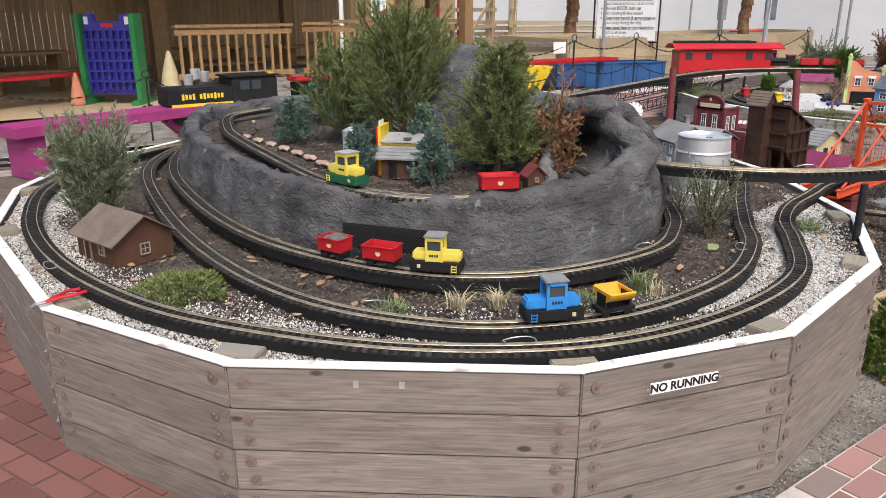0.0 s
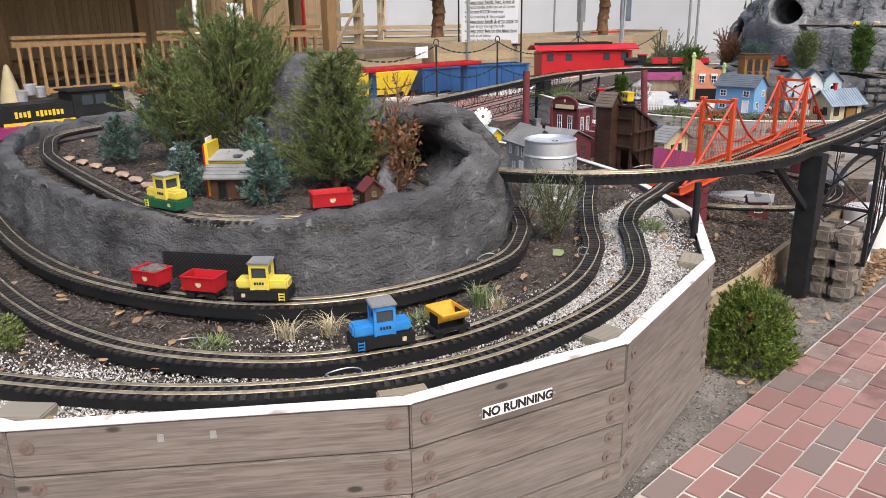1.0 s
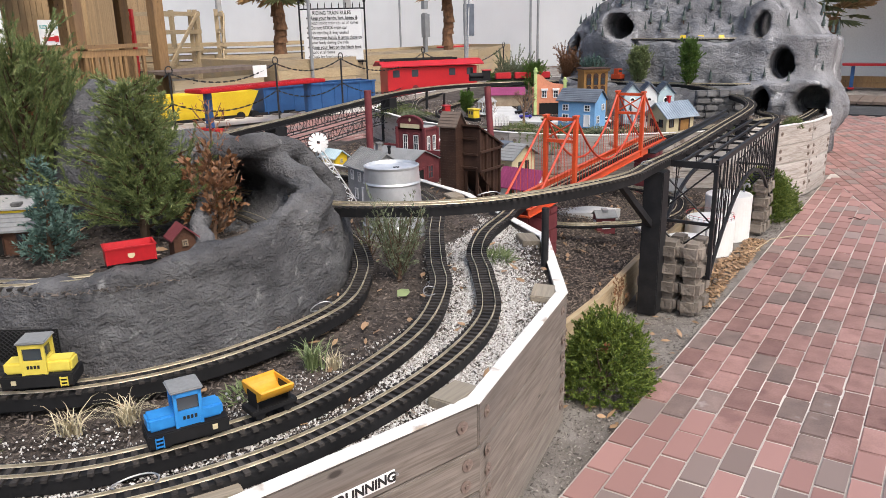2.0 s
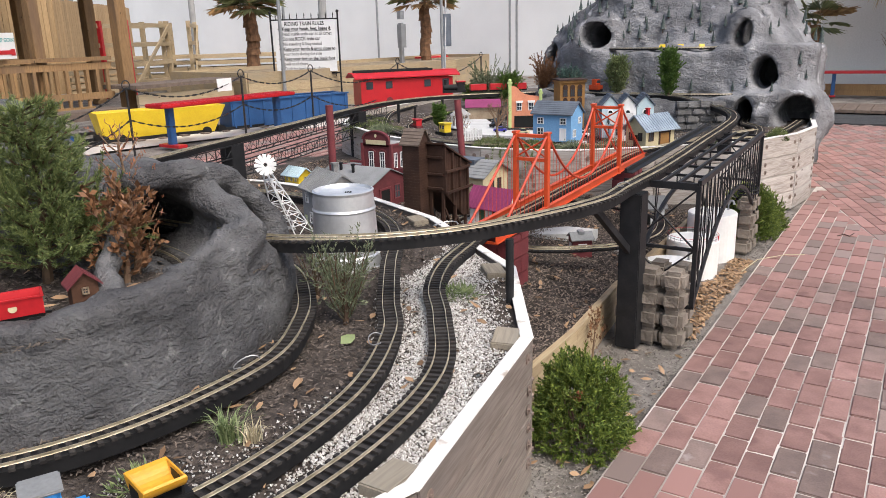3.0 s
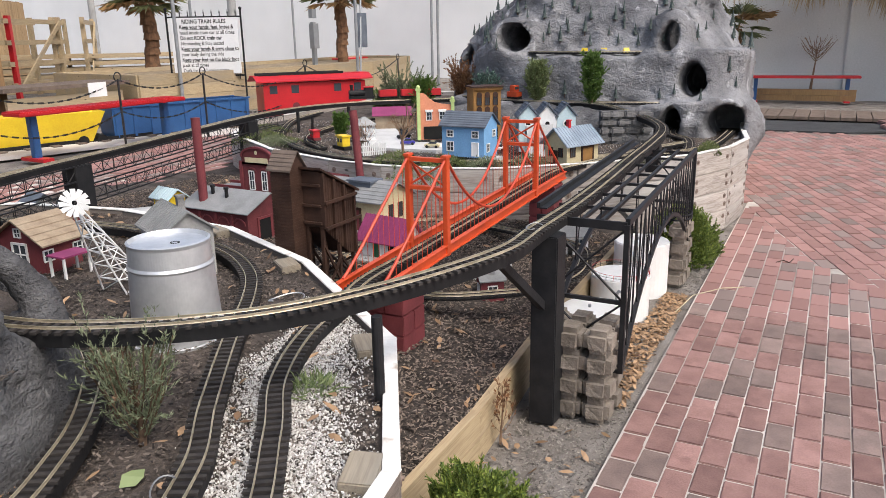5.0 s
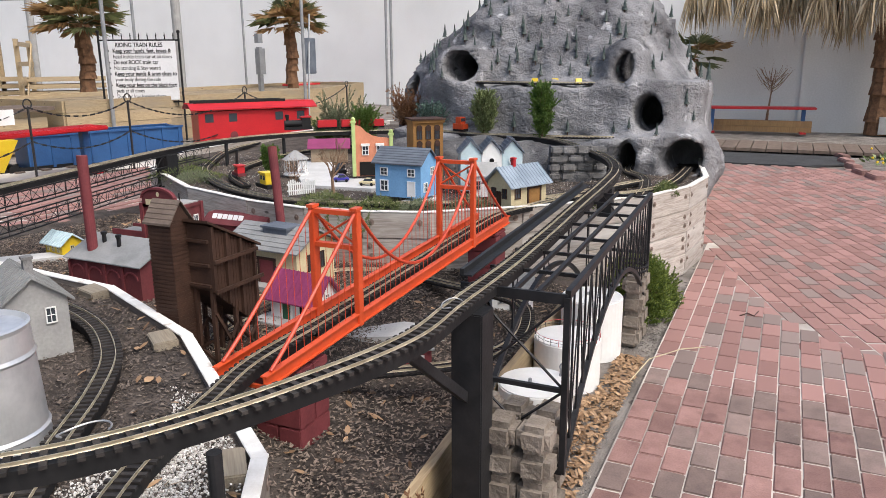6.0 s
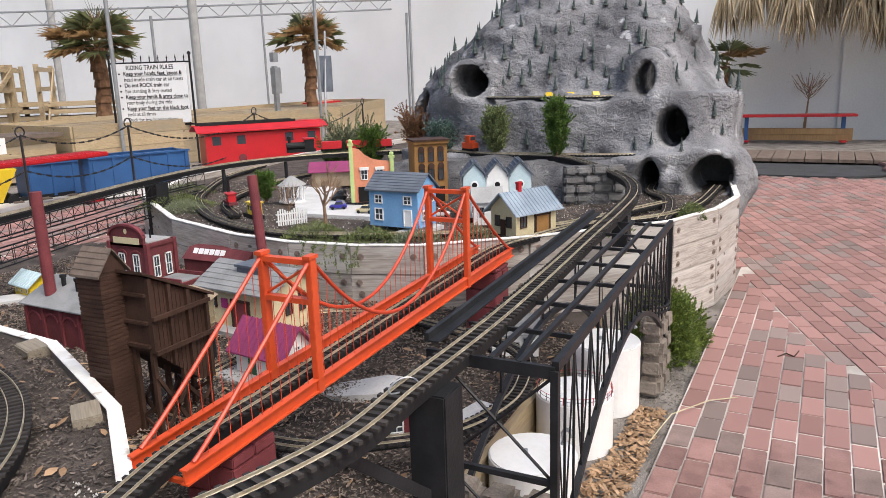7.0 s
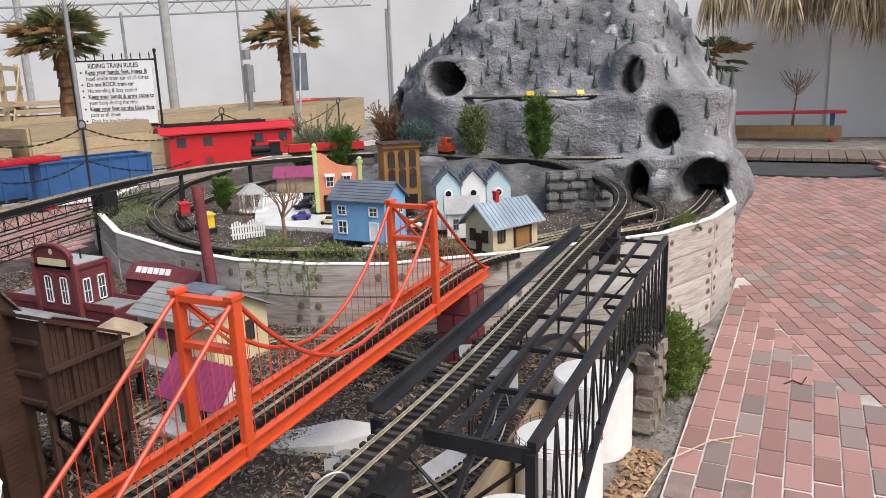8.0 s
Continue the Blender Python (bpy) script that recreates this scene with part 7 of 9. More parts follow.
fr = thing("toy_storefront", "salmon stucco model shop with a curved parapet and green trim", "model house", (8.12, 3.63, ZV + 0.03), -55)
bm = B()
pf = [(-0.16, 0.0), (0.16, 0.0), (0.16, 0.29), (0.12, 0.30), (0.06, 0.305), (0.0, 0.32), (-0.05, 0.35), (-0.09, 0.39), (-0.12, 0.40), (-0.16, 0.40)]
vs = [bm.verts.new((a, -0.06, z)) for a, z in pf] + [bm.verts.new((a, -0.035, z)) for a, z in pf]
n = len(pf)
bm.faces.new(vs[:n]), bm.faces.new(vs[n:][::-1])
for k in range(n):
    bm.faces.new((vs[(k + 1) % n], vs[k], vs[n + k], vs[n + (k + 1) % n]))
bmesh.ops.recalc_face_normals(bm, faces=bm.faces)
box(bm, (0, 0.06, 0.13), (0.31, 0.19, 0.26))
part("wall", bm, M["salmon"], fr)
for u, top in ((-0.155, 0.43), (0.155, 0.33)):
    bm = B()
    box(bm, (u, -0.06, top / 2), (0.03, 0.035, top), bevel=0.003)
    box(bm, (u, -0.06, top), (0.045, 0.05, 0.015))
    bmesh.ops.create_icosphere(bm, subdivisions=2, radius=0.018, matrix=pose(u, -0.06, top + 0.02))
    part("pilaster", bm, M["lime"], fr)
for u in (-0.06, 0.06):
    window(fr, pose(0, -0.061, 0), u, 0.17, 0.05, 0.07, M["white"])
    bm = B()
    box(bm, (u, -0.072, 0.25), (0.07, 0.025, 0.018))
    part("awning", bm, M["white"], fr)
bm = B()
box(bm, (0, -0.066, 0.06), (0.22, 0.01, 0.11))
part("shop_front", bm, M["dark"], fr)

# streets: pale slabs
for poly in ([(7.55, 3.95), (7.60, 3.35), (7.95, 3.10), (8.05, 3.30), (8.0, 3.8), (8.6, 4.3), (9.0, 4.6), (8.7, 4.8), (8.0, 4.3)], [(7.5, 2.0), (7.55, 1.85), (7.95, 1.70), (8.05, 1.80), (7.7, 2.0)], [(7.2, 2.75), (7.5, 2.7), (7.55, 2.85), (7.22, 2.9)]):
    bm = B()
    prism(bm, poly, ZV - 0.03, ZV + 0.012)
    whole("street_slab", bm, M["concrete"], "white painted slab street of the model village", "street", "structure")


def toy_car(label, at, rz, body):
    th = thing("toy_car", label, "toy car", at, rz)
    bm = B()
    extrude_profile(bm, [(-0.065, 0.012), (0.065, 0.012), (0.066, 0.028), (0.05, 0.034), (-0.05, 0.036), (-0.066, 0.028)], -0.027, 0.027)
    bmesh.ops.rotate(bm, verts=bm.verts, cent=(0, 0, 0), matrix=Matrix.Rotation(radians(90), 3, "Z"))
    bmesh.ops.bevel(bm, geom=bm.edges[:], offset=0.003, segments=1, affect="EDGES")
    b = part("body", bm, body, th)
    bm = B()
    extrude_profile(bm, [(-0.038, 0.034), (0.03, 0.034), (0.015, 0.054), (-0.025, 0.054)], -0.022, 0.022)
    bmesh.ops.rotate(bm, verts=bm.verts, cent=(0, 0, 0), matrix=Matrix.Rotation(radians(90), 3, "Z"))
    part("cabin", bm, M["glass"], b)
    bm = B()
    box(bm, (0.005, 0, 0.055), (0.04, 0.042, 0.003), bevel=0.001)
    part("roof", bm, body, b)
    for sx in (-0.042, 0.042):
        for sy in (-0.028, 0.028):
            bm = B()
            cyl(bm, (sx, sy + 0.003, 0.012), 0.012, 0.006, 12, rx=90)
            part("wheel", bm, M["black"], th)


toy_car("dark blue vintage toy car", (7.80, 3.74, ZV + 0.012), -60, M["deep_blue"])
toy_car("pale yellow toy convertible", (7.72, 3.45, ZV + 0.012), -80, M["cream"])
toy_car("black vintage toy car", (8.15, 3.98, ZV + 0.012), -30, M["black"])
toy_car("black vintage toy car", (8.4, 4.12, ZV + 0.012), 20, M["black"])
toy_car("small white model car on the street", (7.75, 2.85, ZV + 0.012), -75, M["white"])

fn = thing("picket_fence", "white model picket fence leaning slightly", "fence", (7.16, 3.80, ZV), -35)
for i in range(13):
    bm = B()
    x = i * 0.0165
    prism(bm, [(x, 0), (x + 0.010, 0), (x + 0.010, 0.004), (x, 0.004)], 0, 0.10 + 0.012 * math.sin(i))
    part("picket", bm, M["white"], fn)
for z in (0.03, 0.075):
    bm = B()
    box(bm, (0.1, 0.006, z), (0.22, 0.004, 0.009))
    part("rail", bm, M["white"], fn)

bt = thing("bare_tree", "bare leafless shrub with upturned twigs", "tree", (7.27, 3.48, ZV))
bm = B()
r_ = np.random.RandomState(17)


def limb(p, d, L, rad, lev):
    q = p + d * L
    bar(bm, tuple(p), tuple(q), rad, 6 if lev < 2 else 4, rad * 0.65)
    if lev < 4:
        for k in range(3 if lev else 5):
            e = d + r_.normal(0, 0.5 if lev else 0.42, 3) + np.array([0, 0, 0.18])
            limb(p + d * L * r_.uniform(0.6, 1.0), e / np.linalg.norm(e), L * r_.uniform(0.55, 0.8), rad * 0.55, lev + 1)


limb(np.array([0, 0, 0.0]), np.array([0, 0.05, 1.0]), 0.17, 0.015, 0)
part("branch_work", bm, M["twig"], bt)
tree("bare_shrub", "brown leafless dwarf shrub in the village", "shrub", (7.6, 4.05, ZV), 0.14, 0.10, 24, "dead", 0.012, 0.003, 90, 171, tilt=0.8, sub=4, bark="twig", trunk_r=0.006, shape=lambda t: 0.9)
for i, (x, y, rx, ry, lf) in enumerate(((6.95, 3.35, 0.22, 0.20, "groundcover"), (6.94, 2.92, 0.15, 0.2, "groundcover"), (6.98, 2.62, 0.16, 0.16, "rosemary"), (7.2, 2.36, 0.14, 0.14, "rosemary"), (7.55, 5.15, 0.3, 0.35, "groundcover"), (8.05, 5.6, 0.35, 0.25, "groundcover"), (8.3, 1.25, 0.16, 0.10, "groundcover"), (7.65, 1.62, 0.15, 0.12, "groundcover"), (7.4, 4.9, 0.15, 0.2, "rosemary"))):
    mat_plant("creeping_juniper", "low creeping juniper along the village bed edge", (x, y, ZV), rx, ry, 1100, lf, 180 + i, 0.09, 0.024, 0.006)
# juniper trailing over the front boards
for i in range(6):
    x, y = float(np.interp(2.84 + 0.07 * i, [2.8, 2.93, 3.35], [6.68, 6.665, 6.62])), 2.84 + 0.07 * i
    drop = 0.03 + 0.09 * abs(math.sin(1.7 * i + 0.4))
    pts = [[np.array((x + 0.14, y, ZV + 0.03)), np.array((x + 0.02, y, ZV + 0.055)), np.array((x - 0.045, y - 0.02, ZV + 0.01)), np.array((x - 0.05, y - 0.03, ZV - drop))]]
    whole("trailing_plant", sprays(pts, 420, 0.014, 0.0045, 200 + i, 0.7, -0.05, 6), M["groundcover"], "green juniper strand trailing over the board edge", "plant", group="trailing juniper strands")
shp = lambda t: 0.55 + 0.5 * math.sin(2.6 * t + 0.4) - 0.35 * t
for i, (x, y, z, h, r, lf) in enumerate(((9.22, 2.50, 0.84, 0.46, 0.10, "thuja"), (9.35, 3.10, 0.84, 0.36, 0.10, "thuja_pale"), (9.7, 4.6, 0.62, 0.36, 0.12, "thuja"), (10.3, 5.5, 0.5, 0.28, 0.12, "thuja"), (7.95, 4.55, ZV, 0.20, 0.06, "thuja"), (9.55, 3.75, 0.75, 0.3, 0.11, "spruce"), (10.0, 4.2, 0.7, 0.28, 0.2, "dead"), (9.9, 5.0, 0.6, 0.22, 0.22, "rosemary"))):
    tree("columnar_conifer" if "thuja" in lf else "village_shrub", "columnar thuja growing in front of the mountain" if "thuja" in lf else "loose evergreen shrub beside the mountain", "tree", (x, y, z), h, r * 1.15, 60, lf, 0.018, 0.0065, 800 if "thuja" in lf else 420, 210 + i, shape=shp, tilt=1.3, sub=7, crown_from=0.03)
# small cliff in front of the mountain
def cliff_field(P):
    f = ell(P, (9.05, 3.05, 0.5), (0.55, 0.95, 0.42))
    f = smin(f, ell(P, (8.95, 2.2, 0.5), (0.3, 0.35, 0.33)), 0.1)
    f = smin(f, ell(P, (9.2, 3.9, 0.5), (0.45, 0.5, 0.33)), 0.1)
    f = np.maximum(f, P[..., 2] - 0.85)
    return f + vnoise(P, 4, 31) * 0.045 + vnoise(P, 11, 32) * 0.02


whole("cliff", surface(cliff_field, (8.4, 1.8, 0.5), (9.7, 4.5, 0.95), 0.035), M["rock"], "low grey painted rock cliff before the mountain", "rock wall", smooth=True)
sw = thing("stone_wall", "stacked grey model stone wall beside the tunnel", "stone wall", (8.72, 2.05, 0.6), -60)
bm = B()
box(bm, (0, 0.01, 0.135), (0.42, 0.06, 0.27))
part("mortar_core", bm, M["rock"], sw)
for k in range(4):
    x = -0.22
    while x < 0.2:
        w = rng.uniform(0.09, 0.16)
        bm = B()
        box(bm, (x + w / 2, rng.uniform(-0.012, 0.008), 0.035 + k * 0.068), (w - 0.006, 0.09, rng.uniform(0.054, 0.066)), rz=rng.uniform(-4, 4), bevel=0.014)
        part("stone", bm, M["stone_grey"], sw)
        x += w
# model firs on the mountain slopes
mt = bpy.data.objects["mountain"]
dg = bpy.context.evaluated_depsgraph_get()
bm = B()
for k in range(5):
    bmesh.ops.create_cone(bm, cap_ends=True, segments=9, radius1=0.026 - 0.0045 * k, radius2=0.002, depth=0.036, matrix=pose(0, 0, 0.03 + k * 0.019))
for v in bm.verts:
    v.co.x *= rng.uniform(0.7, 1.2)
    v.co.y *= rng.uniform(0.7, 1.2)
fir = bpy.data.meshes.new("crown")
bm.to_mesh(fir)
bm.free()
fir.materials.append(leafy("fir_green", (0.018, 0.03, 0.027), (0.06, 0.085, 0.078)))
bm = B()
cyl(bm, (0, 0, -0.02), 0.004, 0.05, 6)
firt = bpy.data.meshes.new("trunk")
bm.to_mesh(firt)
bm.free()
firt.materials.append(M["bark"])


def plant_fir(loc, s):
    th = thing("model_fir", "tiny dark green model fir tree on the mountain", "model tree", tuple(loc), rng.uniform(0, 360), "firs on the mountain")
    for nm, me in (("crown", fir), ("trunk", firt)):
        o = new(nm, me)
        o.parent = th
        o.matrix_local = Matrix.Diagonal((s, s, s * 1.1, 1))


for k in range(22):
    y = 1.05 + k * 0.155 + rng.uniform(-0.04, 0.04)
    best = None
    for x in np.arange(9.9, 11.4, 0.1):
        hit, loc, nor, _ = mt.ray_cast(Vector((x, y, 4.0)), Vector((0, 0, -1)))
        if hit and loc.z > 1.2:
            ang = (loc.z - 1.57) / (loc.x - 3.4)
            if best is None or ang > best[0]:
                best = (ang, loc.copy())
    if best:
        plant_fir(best[1], rng.uniform(0.9, 1.5))
count = 0
spots = [(y, z) for y in np.arange(1.3, 4.4, 0.155) for z in (0.93, 1.0, 1.12, 1.4, 1.5, 1.62, 1.72, 1.83, 1.95, 2.07, 2.2, 2.3)]
rng.shuffle(spots)
for y, z in spots:
    if count >= 96:
        break
    if 0.95 < z < 1.38 and 1.45 < y:
        continue
    yy, zz = y + rng.uniform(-0.06, 0.06), z + rng.uniform(-0.04, 0.04)
    hit, loc, nor, _ = mt.ray_cast(Vector((8.0, yy, zz + 0.0)), Vector((1, 0, 0)))
    if hit and nor.z > 0.02 and loc.x < 11.3:
        plant_fir(loc, rng.uniform(0.65, 1.25))
        count += 1
# tents and little trains on the ledges
for i, y in enumerate((2.72, 2.52, 2.30)):
    th = thing("toy_tent", "tiny yellow model tent on the ledge", "toy tent", (float(face_x(y)) + 0.24, y, 1.31), 20 * i - 90, "yellow tents")
    bm = B()
    extrude_profile(bm, [(-0.032, 0), (0.032, 0), (0, 0.055)], -0.03, 0.03)
    part("canvas", bm, M["yellow"], th)
for lab, x, y, z, a, c in (("orange toy locomotive on the lower ledge", 9.36, 3.35, 0.886, 65, M["orange"]),):
    th = thing("toy_locomotive", lab, "toy train", (x, y, z), a)
    bm = B()
    box(bm, (0, 0, 0.05), (0.15, 0.075, 0.05), bevel=0.004)
    part("body", bm, c, th)
    bm = B()
    box(bm, (0, 0, 0.105), (0.07, 0.07, 0.06), bevel=0.004)
    cb = part("cab", bm, c, th)
    bm = B()
    box(bm, (0, 0, 0.11), (0.074, 0.05, 0.028))
    part("window", bm, M["glass"], cb)
    bm = B()
    box(bm, (0, 0, 0.018), (0.16, 0.06, 0.025))
    part("frame", bm, M["black"], th)
# stock in the village yard
for lab, x, y, z, a, c in (("red toy crane wagon on the village line", 7.56, 4.58, 0.64, 55, M["red"]), ("yellow toy caboose on the village line", 7.116, 3.97, 0.64, 62, M["yellow"])):
    th = thing("toy_wagon", lab, "toy train", (x, y, z), a)
    bm = B()
    box(bm, (0, 0, 0.035), (0.22, 0.075, 0.03), bevel=0.003)
    part("deck", bm, M["maroon"] if c is M["red"] else M["black"], th)
    bm = B()
    box(bm, (-0.03, 0, 0.09), (0.11, 0.07, 0.08), bevel=0.004)
    part("body", bm, c, th)
    bm = B()
    box(bm, (-0.03, 0, 0.135), (0.13, 0.085, 0.01))
    part("roof", bm, c, th)
    bm = B()
    for dx in (-0.055, -0.005):
        box(bm, (dx, 0, 0.1), (0.03, 0.073, 0.03))
    part("window", bm, M["glass"], th)
    if c is M["red"]:
        bm = B()
        beam(bm, (0.05, 0, 0.06), (0.02, 0, 0.30), 0.022, 0.022)
        part("boom", bm, M["black"], th)
    th.scale = (0.85, 0.85, 0.72) if c is M["red"] else (0.9, 0.95, 0.95)
# steam locomotive with red wagons behind the village
for i, (x, y) in enumerate(((9.22, 5.13), (9.44, 4.92), (9.59, 4.72), (9.75, 4.52))):
    th = thing("toy_locomotive" if i == 0 else "toy_wagon", "black and red toy steam locomotive behind the village" if i == 0 else "red toy wagon behind the village", "toy train", (x, y, 0.852), -45 - 3 * i)
    bm = B()
    if i == 0:
        cyl(bm, (-0.14, 0, 0.07), 0.035, 0.18, 14, ry=90)
        cyl(bm, (-0.11, 0, 0.10), 0.014, 0.06, 10, 0.022)
        box(bm, (0.08, 0, 0.08), (0.09, 0.08, 0.1))
        box(bm, (0, 0, 0.025), (0.28, 0.07, 0.03))
        part("boiler", bm, M["black"], th)
        bm = B()
        box(bm, (0.08, 0, 0.135), (0.11, 0.1, 0.012))
        part("cab_roof", bm, M["red"], th)
    else:
        box(bm, (0, 0, 0.06), (0.2, 0.09, 0.07), bevel=0.004)
        part("tub", bm, M["red"], th)
        bm = B()
        box(bm, (0, 0, 0.018), (0.21, 0.06, 0.02))
        part("frame", bm, M["black"], th)
house("toy_house", "model shed with a dull pink roof behind the village", "model house", (8.9, 4.55, ZV + 0.01), -60, 0.35, 0.25, 0.14, 0.06, M["tan_shingle"], M["purple_roof"], 0.03)
gz = thing("toy_gazebo", "white model gazebo with a grey roof", "model gazebo", (8.0, 4.32, ZV + 0.01))
bm = B()
cyl(bm, (0, 0, 0.13), 0.12, 0.07, 8, 0.015)
part("roof", bm, M["grey_house"], gz)
for k in range(8):
    bm = B()
    cyl(bm, (0.095 * math.cos(k * 0.785), 0.095 * math.sin(k * 0.785), 0), 0.005, 0.132, 6)
    part("post", bm, M["white"], gz)
bm = B()
cyl(bm, (0, 0, 0), 0.11, 0.012, 8)
part("floor", bm, M["white"], gz)

LAY[0] = HERE

# ---- the riding railway and the yard behind ----
ZR = 0.37
RIDE = spline([(-3, 9.0, 0), (0, 8.85, 0), (3.4, 8.6, 0), (5.5, 8.75, 0), (7.37, 8.36, 0), (9.09, 7.86, 0), (9.95, 7.53, 0), (10.78, 7.02, 0), (11.6, 6.35, 0), (12.6, 5.6, 0), (14.5, 5.0, 0)], 0.14)
RIDE_N = sides(RIDE)
ride_z = lambda q: float(ground_z(q[0], q[1]))
for off in (-0.18, 0.18):
    v, f = sweep(np.array([(q[0] + n[0] * off, q[1] + n[1] * off, ride_z(q) + 0.03) for q, n in zip(RIDE, RIDE_N)]), [(-0.012, -0.02), (0.012, -0.02), (0.012, 0.02), (-0.012, 0.02)])
    whole("riding_rail", (v, f), M["black"], "dark steel rail of the riding railway", "rail", "structure")
v, f = sweep(np.array([(q[0], q[1], ride_z(q)) for q in RIDE]), [(-0.62, -0.02), (0.62, -0.02), (0.5, 0.006), (0.0, 0.012), (-0.5, 0.006)])
whole("ballast", (v, f), M["joint"], "pale gravel ballast under the riding railway", "gravel", "structure")
for q, n in list(zip(RIDE, RIDE_N))[2:-2:2]:
    bm = B()
    box(bm, (0, 0, 0), (0.09, 0.62, 0.03))
    ob = whole("sleeper", bm, M["shingle"], "weathered wooden sleeper of the riding railway", "sleeper", group="riding railway sleepers")
    ob.matrix_world = pose(q[0], q[1], ride_z(q) + 0.008, 0, 0, math.degrees(math.atan2(n[1], n[0])) - 90)


def hopper(x, y, turn, length, z0, z1):
    th = thing("riding_wagon", "bright yellow riding hopper wagon on black trucks", "riding train wagon", (x, y, 0), turn)
    L = length / 2
    bm = B()
    for s in (-1, 1):
        q = [(-L * 0.92, z0), (L * 0.80, z0), (L, z1), (-L, z1)]
        vs = [bm.verts.new((a, s * (0.14 if z == z0 else 0.20), z)) for a, z in q] + [bm.verts.new((a, s * (0.13 if z == z0 else 0.185), z)) for a, z in q]
        bm.faces.new(vs[:4]), bm.faces.new(vs[4:][::-1])
        for k in range(4):
            bm.faces.new((vs[(k + 1) % 4], vs[k], vs[4 + k], vs[4 + (k + 1) % 4]))
    for a, b in ((-L * 0.92, -L), (L * 0.80, L)):
        vs = [bm.verts.new(p) for p in ((a, -0.14, z0), (a, 0.14, z0), (b, 0.2, z1), (b, -0.2, z1))]
        bm.faces.new(vs)
    bmesh.ops.recalc_face_normals(bm, faces=bm.faces)
    bmesh.ops.solidify(bm, geom=bm.faces[:], thickness=0.004)
    part("body", bm, M["yellow"], th)
    for s in (-1, 1):
        bm = B()
        extrude_profile(bm, [(-0.13, z0 - 0.04), (0.13, z0 - 0.04), (0.13, z0 - 0.004), (-0.13, z0 - 0.004)], s * L * 0.8 - 0.17, s * L * 0.8 + 0.17)
        for w in (-0.1, 0.1):
            cyl(bm, (s * L * 0.8 + w, 0.18, z0 + 0.015), 0.055, 0.36, 16, rx=90)
        part("truck", bm, M["black"], th)


hopper(7.37, 8.36, -20.5, 1.56, 0.40, 0.735)
gd = thing("riding_wagon", "blue riding gondola wagon with vertical ribs", "riding train wagon", (9.09, 7.86, 0), -18.5)
bm = B()
for s in (-1, 1):
    box(bm, (0, s * 0.19, 0.58), (1.80, 0.02, 0.35))
    box(bm, (s * 0.89, 0, 0.58), (0.02, 0.38, 0.35))
    for x in np.linspace(-0.86, 0.86, 9):
        box(bm, (x, s * 0.205, 0.58), (0.03, 0.015, 0.35))
    box(bm, (0, s * 0.20, 0.752), (1.82, 0.04, 0.02))
box(bm, (0, 0, 0.43), (1.8, 0.38, 0.02))
part("body", bm, M["blue"], gd)
for s in (-0.8, 0.8):
    bm = B()
    box(bm, (s * 0.8, 0, 0.40), (0.36, 0.3, 0.04))
    for w in (-0.1, 0.1):
        cyl(bm, (s * 0.8 + w, 0.18, 0.405), 0.05, 0.36, 16, rx=90)
    part("truck", bm, M["black"], gd)
cb = thing("riding_caboose", "bright red riding caboose with black windows and roof opening", "riding train wagon", (10.783, 7.023, 0), -35.4)
bm = B()
box(bm, (0, 0, 0.665), (1.46, 0.40, 0.49), bevel=0.004)
part("body", bm, M["red"], cb)
bm = B()
for s in (-1, 1):
    extrude_profile(bm, [(s * 0.10, 0.995), (s * 0.25, 0.925), (s * 0.25, 0.94), (s * 0.10, 1.01)], -0.83, 0.83)
box(bm, (0.64, 0, 1.002), (0.38, 0.22, 0.02))
part("roof", bm, M["red"], cb)
bm = B()
for s in (-1, 1):
    box(bm, (-0.16, s * 0.10, 1.015), (1.2, 0.012, 0.05))
box(bm, (-0.16, 0, 0.998), (1.2, 0.20, 0.012))
part("roof_opening", bm, M["black"], cb)
for x in (-0.595, -0.295, 0.315, 0.61):
    bm = B()
    box(bm, (x, -0.202, 0.825), (0.105, 0.006, 0.105), bevel=0.002)
    part("window", bm, M["glass"], cb)
bm = B()
cyl(bm, (-0.295, -0.204, 0.60), 0.05, 0.008, 20, rx=90)
part("roundel", bm, M["maroon"], cb)
for s in (-0.5, 0.5):
    bm = B()
    box(bm, (s, 0, 0.40), (0.34, 0.32, 0.06))
    part("truck", bm, M["black"], cb)

lc = thing("riding_locomotive", "black riding steam locomotive with yellow nameboard", "riding train engine", (3.42, 8.6, 0.0), 0)
bm = B()
box(bm, (-0.27, 0, 0.595), (0.74, 0.36, 0.19), bevel=0.012)
part("tender_box", bm, M["black"], lc)
bm = B()
box(bm, (0.36, 0, 0.63), (0.56, 0.38, 0.29), bevel=0.012)
cab_ = part("cab", bm, M["black"], lc)
bm = B()
box(bm, (0.36, 0, 0.787), (0.62, 0.42, 0.02), bevel=0.006)
part("cab_roof", bm, M["black"], cab_)
for dx in (0.24, 0.38):
    bm = B()
    box(bm, (dx, -0.192, 0.69), (0.11, 0.006, 0.10))
    part("cab_window", bm, M["glass"], cab_)
bm = B()
box(bm, (0.6, -0.1, 0.80), (0.06, 0.06, 0.03))
part("marker_light", bm, M["yellow"], lc)
for dx, dz in ((-0.18, 0.83), (-0.08, 0.80), (-0.27, 0.77)):
    bm = B()
    cyl(bm, (dx, 0.2, dz - 0.08), 0.045, 0.10, 16, 0.055)
    cyl(bm, (dx, 0.2, dz + 0.02), 0.06, 0.015, 16)
    part("chrome_fitting", bm, M["galv"], lc)
bm = B()
